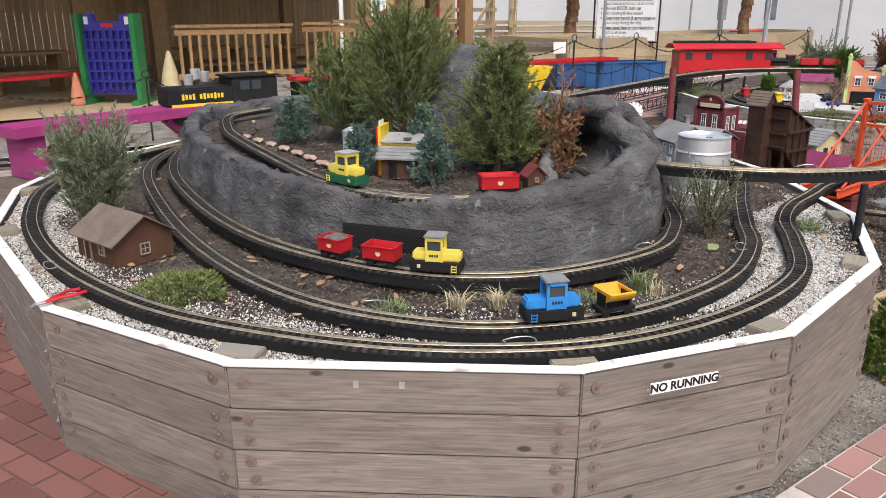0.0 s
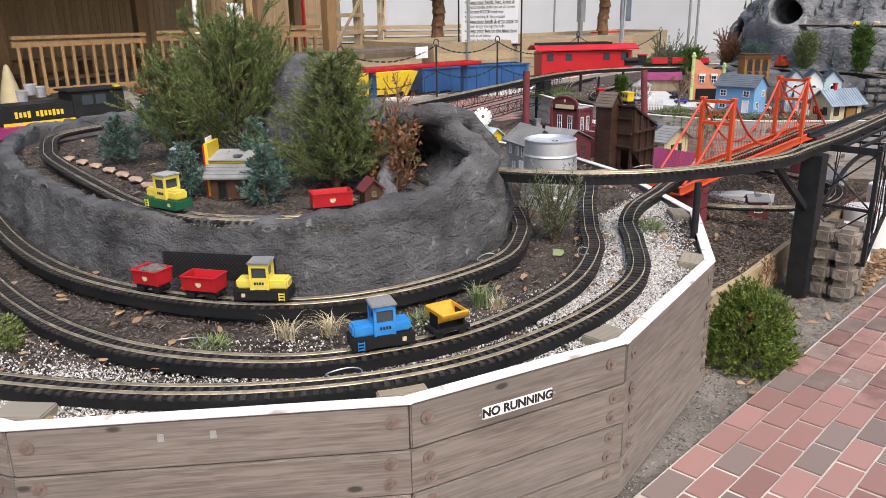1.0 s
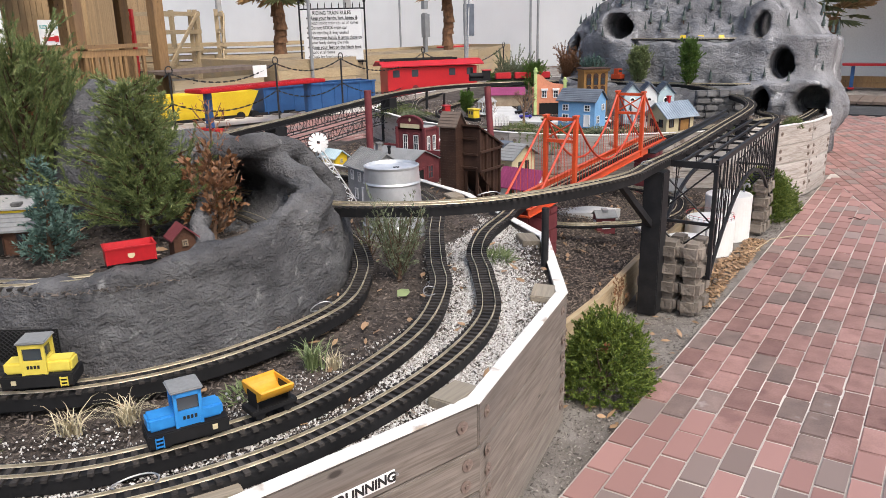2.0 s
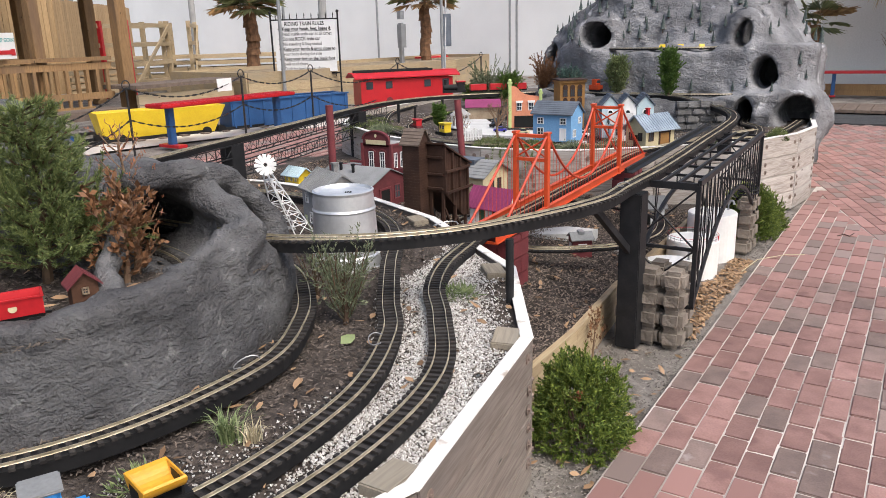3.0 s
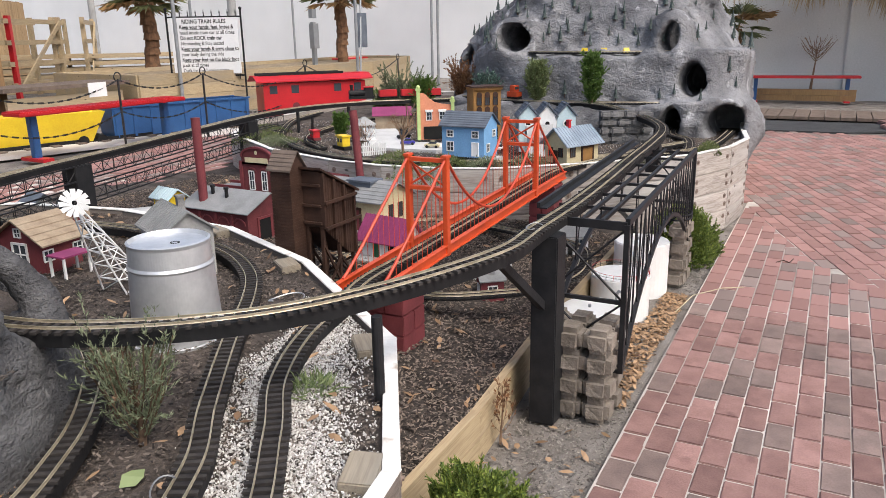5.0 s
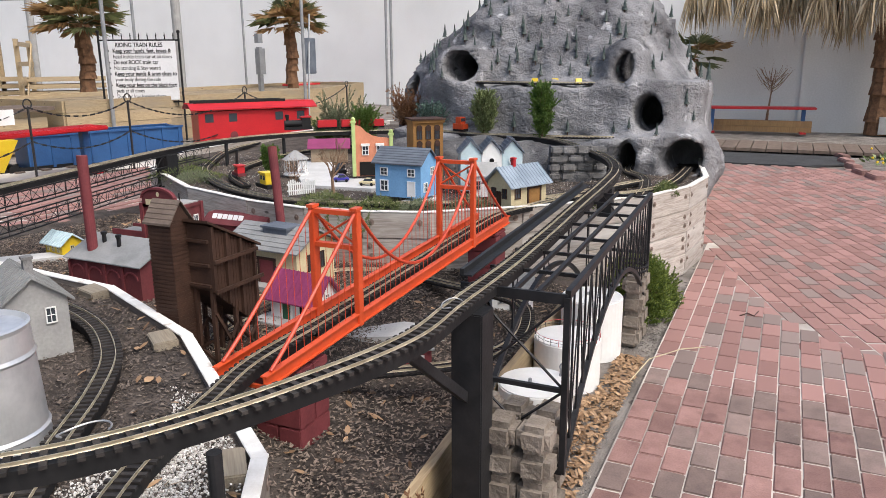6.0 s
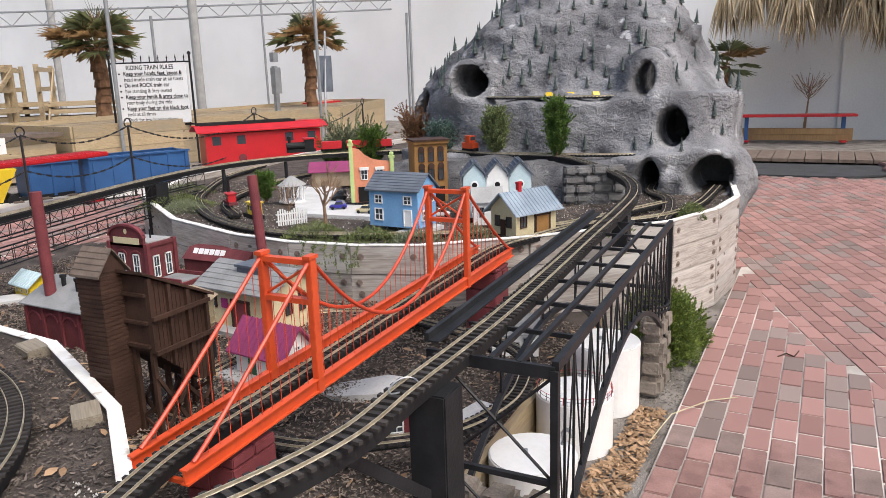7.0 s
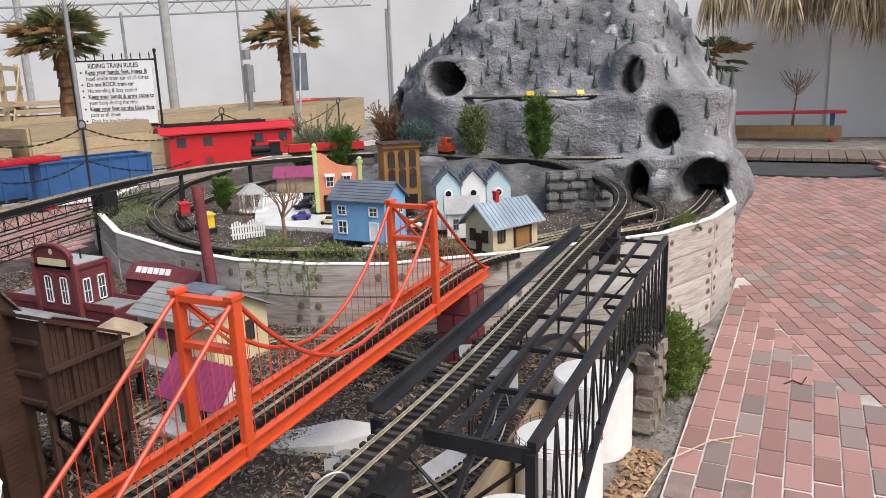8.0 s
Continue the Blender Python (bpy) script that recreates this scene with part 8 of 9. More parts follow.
box(bm, (0.05, -0.185, 0.505), (1.3, 0.01, 0.03))
part("stripe", bm, M["yellow"], lc)
for k in range(12):
    if k != 4:
        bm = B()
        box(bm, (-0.47 + 0.04 * k, -0.183, 0.595), (0.026, 0.006, 0.05 if k % 3 else 0.065))
        part("name_bar", bm, M["yellow"], lc)
for x in (-0.5, -0.2, 0.2, 0.5):
    bm = B()
    cyl(bm, (x, 0.18, 0.38), 0.09, 0.36, 18, rx=90)
    part("wheel", bm, M["steel_black"], lc)
bm = B()
box(bm, (0, 0, 0.40), (1.3, 0.3, 0.08))
part("frame", bm, M["black"], lc)
rd = thing("riding_bench_car", "red padded riding bench car behind the engine", "riding train wagon", (5.05, 8.45, 0.02))
bm = B()
box(bm, (0, 0, 0.70), (1.6, 0.3, 0.05), bevel=0.02)
part("seat", bm, M["red"], rd)
bm = B()
box(bm, (0, 0, 0.48), (1.5, 0.24, 0.36))
part("base", bm, M["black"], rd)
ylp = thing("riding_wagon", "low yellow and black riding flat wagon", "riding train wagon", (5.6, 7.95, 0.1))
bm = B()
box(bm, (0, 0, 0.42), (0.5, 0.3, 0.16))
part("body", bm, M["blue"], ylp)


def bench(at, rz, L, seat, leg, label, w=0.30, h=0.47, thick=0.05, slotted=False):
    th = thing("bench", label, "bench", at, rz)
    bm = B()
    box(bm, (0, 0, h), (L, w, thick), bevel=0.012)
    if slotted:
        for x in np.arange(-L / 2 + 0.04, L / 2 - 0.03, 0.045):
            box(bm, (x, 0, h + thick / 2 + 0.002), (0.016, w * 0.8, 0.004))
    part("seat", bm, seat, th)
    for s in (-1, 1):
        bm = B()
        box(bm, (s * L * 0.40, 0, h / 2 - 0.01), (0.075, 0.075, h - 0.02), bevel=0.006)
        part("leg", bm, leg, th)
        bm = B()
        box(bm, (s * L * 0.40, 0, 0.02), (0.12, w * 1.15, 0.035), bevel=0.004)
        part("foot", bm, seat, th)


bench((7.60, 7.40, ZR), -3, 2.0, M["red"], M["blue"], "red slotted plastic bench on blue posts", 0.32, 0.475, 0.045, True)
bench((19.85, 1.15, 0.0), 97, 2.2, M["red"], M["blue"], "red bench on blue posts by the grey wall", 0.35, 0.52)
bench((2.45, 13.9, 0.0), 20, 2.2, M["red"], M["blue"], "red bench on blue legs beside the wooden shed", 0.4, 0.48)
bench((18.5, 11.2, 0.5), 0, 2.2, M["red"], M["red"], "long red bench in front of the white wall", 0.4, 0.46)
pb = thing("plank_bench", "magenta painted heavy plank bench", "bench", (2.25, 8.35, 0.0), 18)
bm = B()
box(bm, (0, 0, 0.44), (2.35, 0.46, 0.10), bevel=0.006)
part("seat", bm, M["magenta"], pb)
for s in (-1, 1):
    bm = B()
    box(bm, (s * 0.98, 0, 0.195), (0.20, 0.34, 0.39), bevel=0.005)
    part("leg", bm, M["magenta"], pb)
    bm = B()
    beam(bm, (s * 0.90, 0.0, 0.06), (s * 0.55, 0.0, 0.37), 0.10, 0.09)
    part("brace", bm, M["magenta"], pb)

# giant four-in-a-row game
c4 = thing("giant_game", "giant blue and green plastic four-in-a-row game", "outdoor game", (3.5, 13.45, 0.0), -42)
bm = B()
for s in (-1, 1):
    box(bm, (s * 0.46, 0, 0.74), (0.09, 0.30, 1.42), bevel=0.012)
    box(bm, (s * 0.46, 0, 0.05), (0.15, 0.62, 0.10), bevel=0.02)
part("stand", bm, M["green"], c4)
bm = B()
n = 0
W, Hh = 0.80, 0.98
box(bm, (0, 0, 0.20), (W, 0.09, 0.05))
for i in range(8):
    box(bm, (-W / 2 + W * i / 7, 0, 0.20 + Hh / 2), (0.03, 0.09, Hh))
for j in range(7):
    box(bm, (0, 0, 0.22 + Hh * j / 6), (W, 0.09, 0.035))
box(bm, (0, 0.03, 0.70), (W, 0.02, Hh))
for s in (-1, 1):
    box(bm, (s * 0.30, 0, 1.36), (0.2, 0.09, 0.16), bevel=0.02)
box(bm, (0, 0, 1.27), (W, 0.08, 0.12))
part("grid", bm, M["deep_blue"], c4)
bm = B()
box(bm, (0, -0.047, 1.265), (0.2, 0.006, 0.07))
part("emblem", bm, M["red"], c4)
for s in (-1, 1):
    bm = B()
    box(bm, (s * 0.34, -0.05, 1.34), (0.07, 0.006, 0.12))
    part("sticker", bm, M["white"], c4)


def net_bag(at, rx, h, mat_, label):
    bm = B()
    bmesh.ops.create_icosphere(bm, subdivisions=3, radius=1.0)
    for v in bm.verts:
        t = (v.co.z + 1) / 2
        k = rx * (0.55 + 1.25 * t ** 0.5 - 1.68 * t) / max(0.3, math.sqrt(max(0.09, 1 - v.co.z ** 2)))
        v.co = Vector((at[0] + v.co.x * k * 0.9, at[1] + v.co.y * k * 0.9, at[2] + t * h))
    whole("net_bag", bm, mat_, label, "bag", smooth=True)


net_bag((4.36, 13.3, 0.0), 0.26, 0.85, M["cream"], "pale net bag of yellow game discs")
net_bag((2.92, 13.55, 0.0), 0.16, 0.55, M["salmon"], "pale pink net bag of red game discs")

# ---- wooden shed with a porch rail ----
fl = whole("porch_floor", sheet(np.arange(-3.4, 12.1, 0.5), np.arange(12.3, 19.4, 0.5), lambda x, y: ground_z(x, y) * 0.4 + 0.02), M["lumber"], "worn tan boarded floor of the shed", "floor", "structure")
sw_ = thing("plank_wall", "tall wall of upright yellow-brown planks with an added unseen left side against light", "wall", kind="structure")
def plank_run(a, b, z0, z1, w=0.14):
    a, b = np.array(a), np.array(b)
    n = int(np.linalg.norm(b - a) / w)
    ang = math.degrees(math.atan2(*(b - a)[::-1]))
    bm = B()
    box(bm, (0, 0, 0), (w - 0.008, 0.025, z1 - z0))
    me = bpy.data.meshes.new("plank")
    bm.to_mesh(me)
    bm.free()
    me.materials.append(M["fence_wood"])
    for i in range(n):
        p = a + (b - a) * (i + 0.5) / n
        ob = new("plank", me)
        ob.parent = sw_
        ob.matrix_world = pose(p[0], p[1], (z0 + z1) / 2 + rng.uniform(-0.01, 0.01), 0, 0, ang)
# this left side is unseen, added to keep light out of the shed
plank_run((-3.4, 12.6), (-3.4, 17.3), 0.0, 3.2)
plank_run((-3.4, 17.3), (0.3, 17.3), 0.0, 3.2)
plank_run((0.3, 17.3), (4.6, 17.3), 0.0, 3.2)
plank_run((4.6, 18.6), (12.5, 18.6), 0.0, 3.0)
plank_run((12.5, 18.6), (17.5, 22.5), 0.3, 2.6)
for x, y, w, h in ((3.52, 15.5, 0.22, 3.0), (4.9, 15.5, 0.30, 3.0), (7.62, 15.5, 0.24, 3.0), (8.28, 10.2, 0.17, 2.9), (7.1, 10.35, 0.14, 2.9), (9.6, 15.0, 0.2, 3.0), (10.6, 14.4, 0.2, 3.0)):
    bm = B()
    box(bm, (0, 0, h / 2), (w, w, h), bevel=0.006)
    ob = whole("shed_post", bm, M["post_wood"], "square brown stained timber post", "post", "structure", group="shed posts")
    ob.matrix_world = pose(x, y, float(ground_z(x, y)) - 0.02)


def railing(a, b, h0, h1, label, mats, gap=0.16):
    th = thing("porch_railing", label, "railing", kind="structure")
    a, b = np.array(a, float), np.array(b, float)
    L = np.linalg.norm(b - a)
    bm = B()
    beam(bm, (*a, h1), (*b, h1), 0.12, 0.05)
    part("top_rail", bm, mats, th)
    bm = B()
    beam(bm, (*a, h1 - 0.10), (*b, h1 - 0.10), 0.05, 0.09)
    part("sub_rail", bm, mats, th)
    bm = B()
    beam(bm, (*a, h0 + 0.08), (*b, h0 + 0.08), 0.05, 0.09)
    part("bottom_rail", bm, mats, th)
    for i in range(int(L / gap)):
        p = a + (b - a) * (i + 0.5) / int(L / gap)
        bm = B()
        box(bm, (p[0], p[1], (h0 + h1) / 2 - 0.03), (0.045, 0.045, h1 - h0 - 0.08))
        part("baluster", bm, mats, th)


railing((4.4, 13.0), (6.5, 13.0), 0.35, 1.24, "stained timber porch railing with square balusters", M["rail_wood"])
railing((6.7, 13.0), (9.3, 12.6), 0.35, 1.26, "stained timber porch railing with square balusters", M["rail_wood"])
railing((5.9, 10.4), (7.95, 10.05), 0.75, 1.33, "dark stained porch railing beside the riding railway", M["post_wood"], 0.13)
bm = B()
box(bm, (7.2, 9.7, 0.62), (1.1, 0.4, 0.12))
whole("porch_step", bm, M["shingle"], "grey weathered porch step", "step", "structure")
# tables and drum under the shed
bm = B()
cyl(bm, (1.7, 16.3, 0.0), 0.42, 1.0, 24, 0.45)
cyl(bm, (1.7, 16.3, 0.98), 0.47, 0.06, 24)
whole("plastic_drum", bm, M["black"], "black plastic waste drum beside the shed wall", "drum")
for x, y in ((2.6, 16.2), (6.2, 16.2), (8.0, 15.6)):
    th = thing("picnic_table", "dark picnic table in the shade of the shed", "table", (x, y, 0.0), 10, "picnic tables")
    bm = B()
    box(bm, (0, 0, 0.74), (1.5, 0.7, 0.05))
    part("tabletop", bm, M["post_wood"], th)
    for s in (-1, 1):
        bm = B()
        box(bm, (s * 0.55, 0, 0.36), (0.08, 0.5, 0.72))
        part("leg", bm, M["post_wood"], th)
        bm = B()
        box(bm, (0, s * 0.65, 0.44), (1.5, 0.26, 0.05))
        part("seat", bm, M["post_wood"], th)
# front overhang is added out of view, to darken the inside of the shed
bm = B()
box(bm, (3.6, 16.5, 3.25), (14.4, 9.4, 0.12))
whole("shed_roof", bm, M["post_wood"], "dark timber roof over the open shed, run forward out of view for shade", "roof", "structure")
th = thing("arrow_sign", "small white sign with a red arrow on a post", "sign", (6.6, 10.2, 1.45), 20)
bm = B()
box(bm, (0, 0, 0.08), (0.34, 0.02, 0.32))
part("plate", bm, M["white"], th)
bm = B()
box(bm, (-0.02, -0.013, 0.0), (0.2, 0.006, 0.05))
prism(bm, [(0.08, -0.016), (0.08, -0.010), (0.15, -0.010), (0.15, -0.016)], -0.04, 0.04)
part("arrow", bm, M["red"], th)
text("KEEP GOIN'", 0.065, th, (0, -0.012, 0.15), M["teal"], bold=0.001)
# lumber racks
for k, (x, y) in enumerate(((12.3, 15.3), (14.0, 15.9))):
    th = thing("timber_rack", "open timber rack of yellow lumber", "rack", (x, y, 0.38), 25 + 20 * k, "timber racks")
    for sx in (-0.9, 0.9):
        for sy in (-0.3, 0.3):
            bm = B()
            box(bm, (sx, sy, 0.8), (0.09, 0.09, 1.6))
            part("upright", bm, M["red"] if k == 0 and sx < 0 else M["lumber"], th)
    for z in (0.3, 0.7, 1.1, 1.5):
        for sy in (-0.32, 0.32):
            bm = B()
            box(bm, (0, sy, z), (2.2, 0.04, 0.09))
            part("rail", bm, M["lumber"], th)
    bm = B()
    beam(bm, (-0.9, -0.36, 0.2), (0.9, -0.36, 1.5), 0.03, 0.09)
    part("brace", bm, M["lumber"], th)

for k, (x, y, z, L, a) in enumerate(((15.2, 15.0, 0.35, 2.6, -35), (13.4, 17.0, 0.35, 2.8, -30))):
    th = thing("lumber_stack", "stack of yellow sawn boards on bearers", "lumber", (x, y, z), a, "lumber stacks")
    for c in range(6):
        for w in range(3):
            bm = B()
            box(bm, (rng.uniform(-0.1, 0.1), w * 0.24 - 0.24, 0.05 + c * 0.15), (L, 0.2, 0.09), bevel=0.004)
            part("board", bm, M["lumber"], th)
# raised lumber planter with palms, behind the train
pl = thing("timber_planter", "long raised planter of yellow timber boards", "raised bed", kind="structure")
cor = [(9.9, 9.42), (11.5, 9.12), (14.8, 8.55), (18.3, 9.7), (18.6, 11.3), (10.2, 11.6)]
for a, b in zip(cor, cor[1:] + cor[:1]):
    for k in range(4):
        bm = B()
        beam(bm, (*a, 0.44 + k * 0.165), (*b, 0.44 + k * 0.165), 0.06, 0.16)
        part("board", bm, M["lumber"], pl)
bm = B()
prism(bm, [(9.95, 9.5), (11.5, 9.2), (14.75, 8.63), (18.2, 9.75), (18.5, 11.25), (10.25, 11.5)], 0.3, 0.95)
whole("planter_soil", bm, M["straw_soil"], "dry tan soil and straw in the timber planter", "soil", "structure")
dk = thing("timber_deck", "grey weathered low timber deck beside the planter", "deck", kind="structure")
for k in range(5):
    bm = B()
    box(bm, (8.85, 9.55 + k * 0.15, 0.93), (1.9, 0.14, 0.05))
    part("deck_board", bm, M["shingle"], dk)
for k in range(3):
    bm = B()
    box(bm, (8.85, 9.58, 0.45 + 0.15 * k), (1.75, 0.05, 0.14))
    part("side_board", bm, M["lumber"], dk)


def palm(at, h, r, seed, label, dead=0.5, trunk=0.14, fr=22, size=0.9):
    th = thing("palm_tree", label, "palm tree", at)
    rr = np.random.RandomState(seed)
    bm = B()
    for k in range(14):
        z = h * k / 14
        cyl(bm, (0.02 * math.sin(k), 0.02 * math.cos(k), z), trunk * (1.12 if k % 2 else 0.95), h / 14 * 1.1, 9, trunk * 0.9)
    part("trunk", bm, M["palm_bark"], th)
    V, F, V2, F2 = [], [], [], []
    for i in range(fr):
        a = i * 2.4 + rr.uniform(-0.2, 0.2)
        el = rr.uniform(-0.15, 1.25)
        L = size * rr.uniform(0.6, 1.0)
        hub = np.array([math.cos(a) * math.cos(el), math.sin(a) * math.cos(el), math.sin(el)]) * L * 0.45 + np.array([0, 0, h])
        out = np.array([math.cos(a) * math.cos(el), math.sin(a) * math.cos(el), math.sin(el)])
        sd = np.array([-math.sin(a), math.cos(a), 0])
        VV, FF = (V, F) if rr.uniform() < dead else (V2, F2)
        for j in np.linspace(-1.3, 1.3, 27):
            d = out * math.cos(j) + sd * math.sin(j)
            tip = hub + d * L * rr.uniform(0.42, 0.62) + np.array([0, 0, -L * rr.uniform(0.03, 0.2)])
            mid = hub + d * L * 0.32 + np.array([0, 0, -0.02 * L])
            wv = np.cross(d, [0, 0, 1]) * 0.0105
            o = len(VV)
            VV += [hub, mid + wv, tip, mid - wv]
            FF += [(o, o + 1, o + 2), (o, o + 2, o + 3)]
        wv = sd * 0.012
        o = len(VV)
        VV += [np.array([0, 0, h]) - wv, np.array([0, 0, h]) + wv, hub + wv, hub - wv]
        FF += [(o, o + 1, o + 2, o + 3)]
    part("crown", (V2, F2), M["frond_green"], th)
    part("dead_frond", (V, F), M["frond"], th, "dry brown fronds")
    return th


palm((12.6, 12.0, 0.30), 1.85, 0.9, 301, "fan palm with a rough brown trunk and browning fronds", 0.55, 0.14, 44, 1.0)
palm((16.4, 10.3, 0.38), 1.85, 0.9, 302, "fan palm with a rust-brown trunk and browning fronds", 0.65, 0.13, 44, 0.95)
palm((20.25, -1.1, 0.0), 3.7, 1.6, 304, "large fan palm hung with dead tan fronds beside the wall", 0.8, 0.23, 44, 2.6)
palm((19.9, 2.5, 0.0), 1.5, 0.8, 305, "low fan palm behind the mountain", 0.2, 0.12, 16, 1.0)
# hanging dead fronds of the big palm
r_th = np.random.RandomState(306)
for k in range(24):
    cx, cy = 18.7 + r_th.uniform(0, 1.3), 2.6 - 3.9 * (k + r_th.uniform(0, 1)) / 24
    bottom = 1.55 + 0.35 * abs(math.sin(2.1 * cy + 0.6)) + r_th.uniform(0, 0.45)
    n = 34
    V, F = [], []
    for i in range(n):
        a = r_th.uniform(-1, 1)
        L = r_th.uniform(0.7, 1.25)
        top = np.array((cx + r_th.normal(0, 0.08), cy + a * 0.10, bottom + L))
        tip = np.array((cx + r_th.normal(0, 0.12), cy + a * 0.34, bottom + r_th.uniform(-0.05, 0.22)))
        mid = (top + tip) / 2 + np.array((r_th.normal(0, 0.03), 0, 0.05))
        w = np.array((r_th.normal(0, 0.6), 1.0, 0)) * 0.016
        o = len(V)
        V += [top, mid + w, tip, mid - w]
        F += [(o, o + 1, o + 2), (o, o + 2, o + 3)]
    whole("hanging_frond", (V, F), M["thatch"], "dead tan palm frond hanging straight down", "palm frond", group="dead fronds of the large palm")

# rules sign
sg2 = thing("rules_sign", "white riding train rules sign in a black iron frame", "sign", (11.35, 9.45, 0.27), -62.5)
bm = B()
box(bm, (0, 0, 1.12), (1.06, 0.03, 0.86))
part("board", bm, M["sheet"], sg2)
for s in (-1, 1):
    bm = B()
    box(bm, (s * 0.585, 0, 0.83), (0.025, 0.025, 1.66))
    bmesh.ops.create_icosphere(bm, subdivisions=1, radius=0.03, matrix=pose(s * 0.585, 0, 1.68))
    part("post", bm, M["black"], sg2)
for z in (0.66, 1.56):
    bm = B()
    box(bm, (0, 0.022, z), (1.17, 0.02, 0.025))
    part("cross_bar", bm, M["black"], sg2)
for x in np.linspace(-0.5, 0.5, 9):
    bm = B()
    bar(bm, (x, 0.022, 0.6), (x, 0.022, 1.63), 0.008, 5)
    bar(bm, (x, 0.022, 1.62), (x, 0.022, 1.67), 0.012, 5, 0.001)
    part("spear", bm, M["black"], sg2)
LINES = [("RIDING TRAIN RULES", 0.0, 0.088, "CENTER"), ("Keep your hands, feet, knees &", 1, 0.082, "LEFT"), ("head inside train car at all times", 0, 0.082, "LEFT"), ("Do not ROCK train car", 1, 0.082, "LEFT"), ("No standing & Stay seated", 1, 0.078, "LEFT"),
         ("Keep your hands & arms close to", 1, 0.082, "LEFT"), ("your body during the ride", 0, 0.078, "LEFT"), ("Keep your feet on the black foot", 1, 0.082, "LEFT"), ("pads at all times", 0, 0.078, "LEFT"), ("Duck for low hanging plants", 1, 0.078, "LEFT")]
for i, (s, bul, size, al) in enumerate(LINES):
    z = 1.49 - i * 0.083
    ob = text(s, size, sg2, (0 if al == "CENTER" else -0.39, -0.0165, z), M["ink"], bold=0.0018 if i in (0, 1, 3, 5, 7) else 0.0004, align=al, wide=0.82)
    if bul:
        bm = B()
        cyl(bm, (-0.45, -0.016, z), 0.014, 0.002, 10, rx=90)
        part("bullet", bm, M["ink"], sg2)
    if i in (1, 5, 7):
        bm = B()
        box(bm, (0.05, -0.0165, z - 0.035), (0.8, 0.002, 0.006))
        part("underline", bm, M["ink"], sg2)

# solar light poles, electric box, thin poles
for x, y, z1, r, m_, lab in ((10.5, 9.2, 4.5, 0.028, "grey_metal", "thin grey steel pole"), (13.7, 8.15, 4.6, 0.028, "grey_metal", "thin grey steel pole"), (16.2, 13.2, 4.6, 0.10, "grey_house", "thick grey weathered utility pole"), (19.5, 14.0, 4.2, 0.03, "grey_metal", "thin grey steel pole"), (17.9, 8.7, 4.2, 0.03, "grey_metal", "thin grey steel pole"), (17.0, 18.9, 4.4, 0.09, "grey_house", "grey weathered timber pole"), (6.35, 10.9, 3.6, 0.035, "white", "white plastic pole by the porch")):
    bm = B()
    cyl(bm, (x, y, 0.2), r, z1 - 0.2, 14)
    whole("pole", bm, M[m_], lab, "pole")
el = thing("utility_box", "grey electrical post with boxes on top", "utility box", (14.0, 9.3, 0.96))
bm = B()
box(bm, (0, 0, 0.4), (0.09, 0.06, 0.8))
box(bm, (0.02, 0, 0.55), (0.16, 0.1, 0.45))
box(bm, (0, 0, 0.95), (0.13, 0.08, 0.16))
part("case", bm, M["grey_metal"], el)
sl = thing("solar_panel", "tilted dark solar panel on a thin pole", "solar panel", (14.4, 8.5, 0.38), -20)
bm = B()
box(bm, (0, 0, 1.22), (0.26, 0.03, 0.62), bevel=0.005)
part("panel", bm, M["slate"], sl)
bm = B()
bar(bm, (-0.3, -0.3, 0.0), (0.1, 0.1, 1.95), 0.018, 8)
part("stay", bm, M["grey_metal"], sl)

# lattice boom high on the wall
bo = thing("lattice_boom", "long grey metal lattice boom carried along the wall", "lattice boom")
A0, A1 = np.array((13.0, 18.6, 2.78)), np.array((20.4, 10.6, 3.16))
for dz in (0.0, 0.32):
    bm = B()
    bar(bm, tuple(A0 + (0, 0, dz)), tuple(A1 + (0, 0, dz * 0.7)), 0.022, 6)
    part("chord", bm, M["grey_metal"], bo)
for i in range(34):
    p, q = A0 + (A1 - A0) * i / 34, A0 + (A1 - A0) * (i + 1) / 34
    bm = B()
    bar(bm, tuple(p + (0, 0, 0 if i % 2 else 0.31)), tuple(q + (0, 0, 0.31 if i % 2 else 0)), 0.011, 5)
    part("lattice_bar", bm, M["grey_metal"], bo)
bm = B()
beam(bm, (19.5, 11.2, 3.36), (20.5, 8.6, 3.42), 0.06, 0.08)
part("end_rail", bm, M["grey_house"], bo)
for x, y in ((16.5, 14.8), (20.45, 10.2)):
    bm = B()
    cyl(bm, (x, y, 0.3), 0.035, 2.75, 10)
    part("leg", bm, M["grey_metal"], bo)

# chain fence before the riding railway
CH = [(1.0, 9.4), (2.9, 9.55), (4.3, 7.15), (6.05, 7.1), (7.55, 7.05), (8.75, 7.05), (10.9, 7.2), (13.5, 7.2)]
bm = B()
cyl(bm, (0, 0, 0), 0.012, 0.75, 8)
for t in np.linspace(0, 6.28, 12)[:-1]:
    bar(bm, (0.045 * math.cos(t), 0, 0.79 + 0.045 * math.sin(t)), (0.045 * math.cos(t + 0.57), 0, 0.79 + 0.045 * math.sin(t + 0.57)), 0.007, 5)
pm = bpy.data.meshes.new("chain_post")
bm.to_mesh(pm)
bm.free()
pm.materials.append(M["chain"])
for i, (x, y) in enumerate(CH):
    z = float(ground_z(x, y)) - 0.02
    ob = tagged(new("chain_post", pm), "thin black iron post with a ring on top", "post", "chain fence posts")
    ob.matrix_world = pose(x, y, z)
bm = B()
box(bm, (0, 0, 0), (0.062, 0.018, 0.007))
lk = bpy.data.meshes.new("link")
bm.to_mesh(lk)
bm.free()
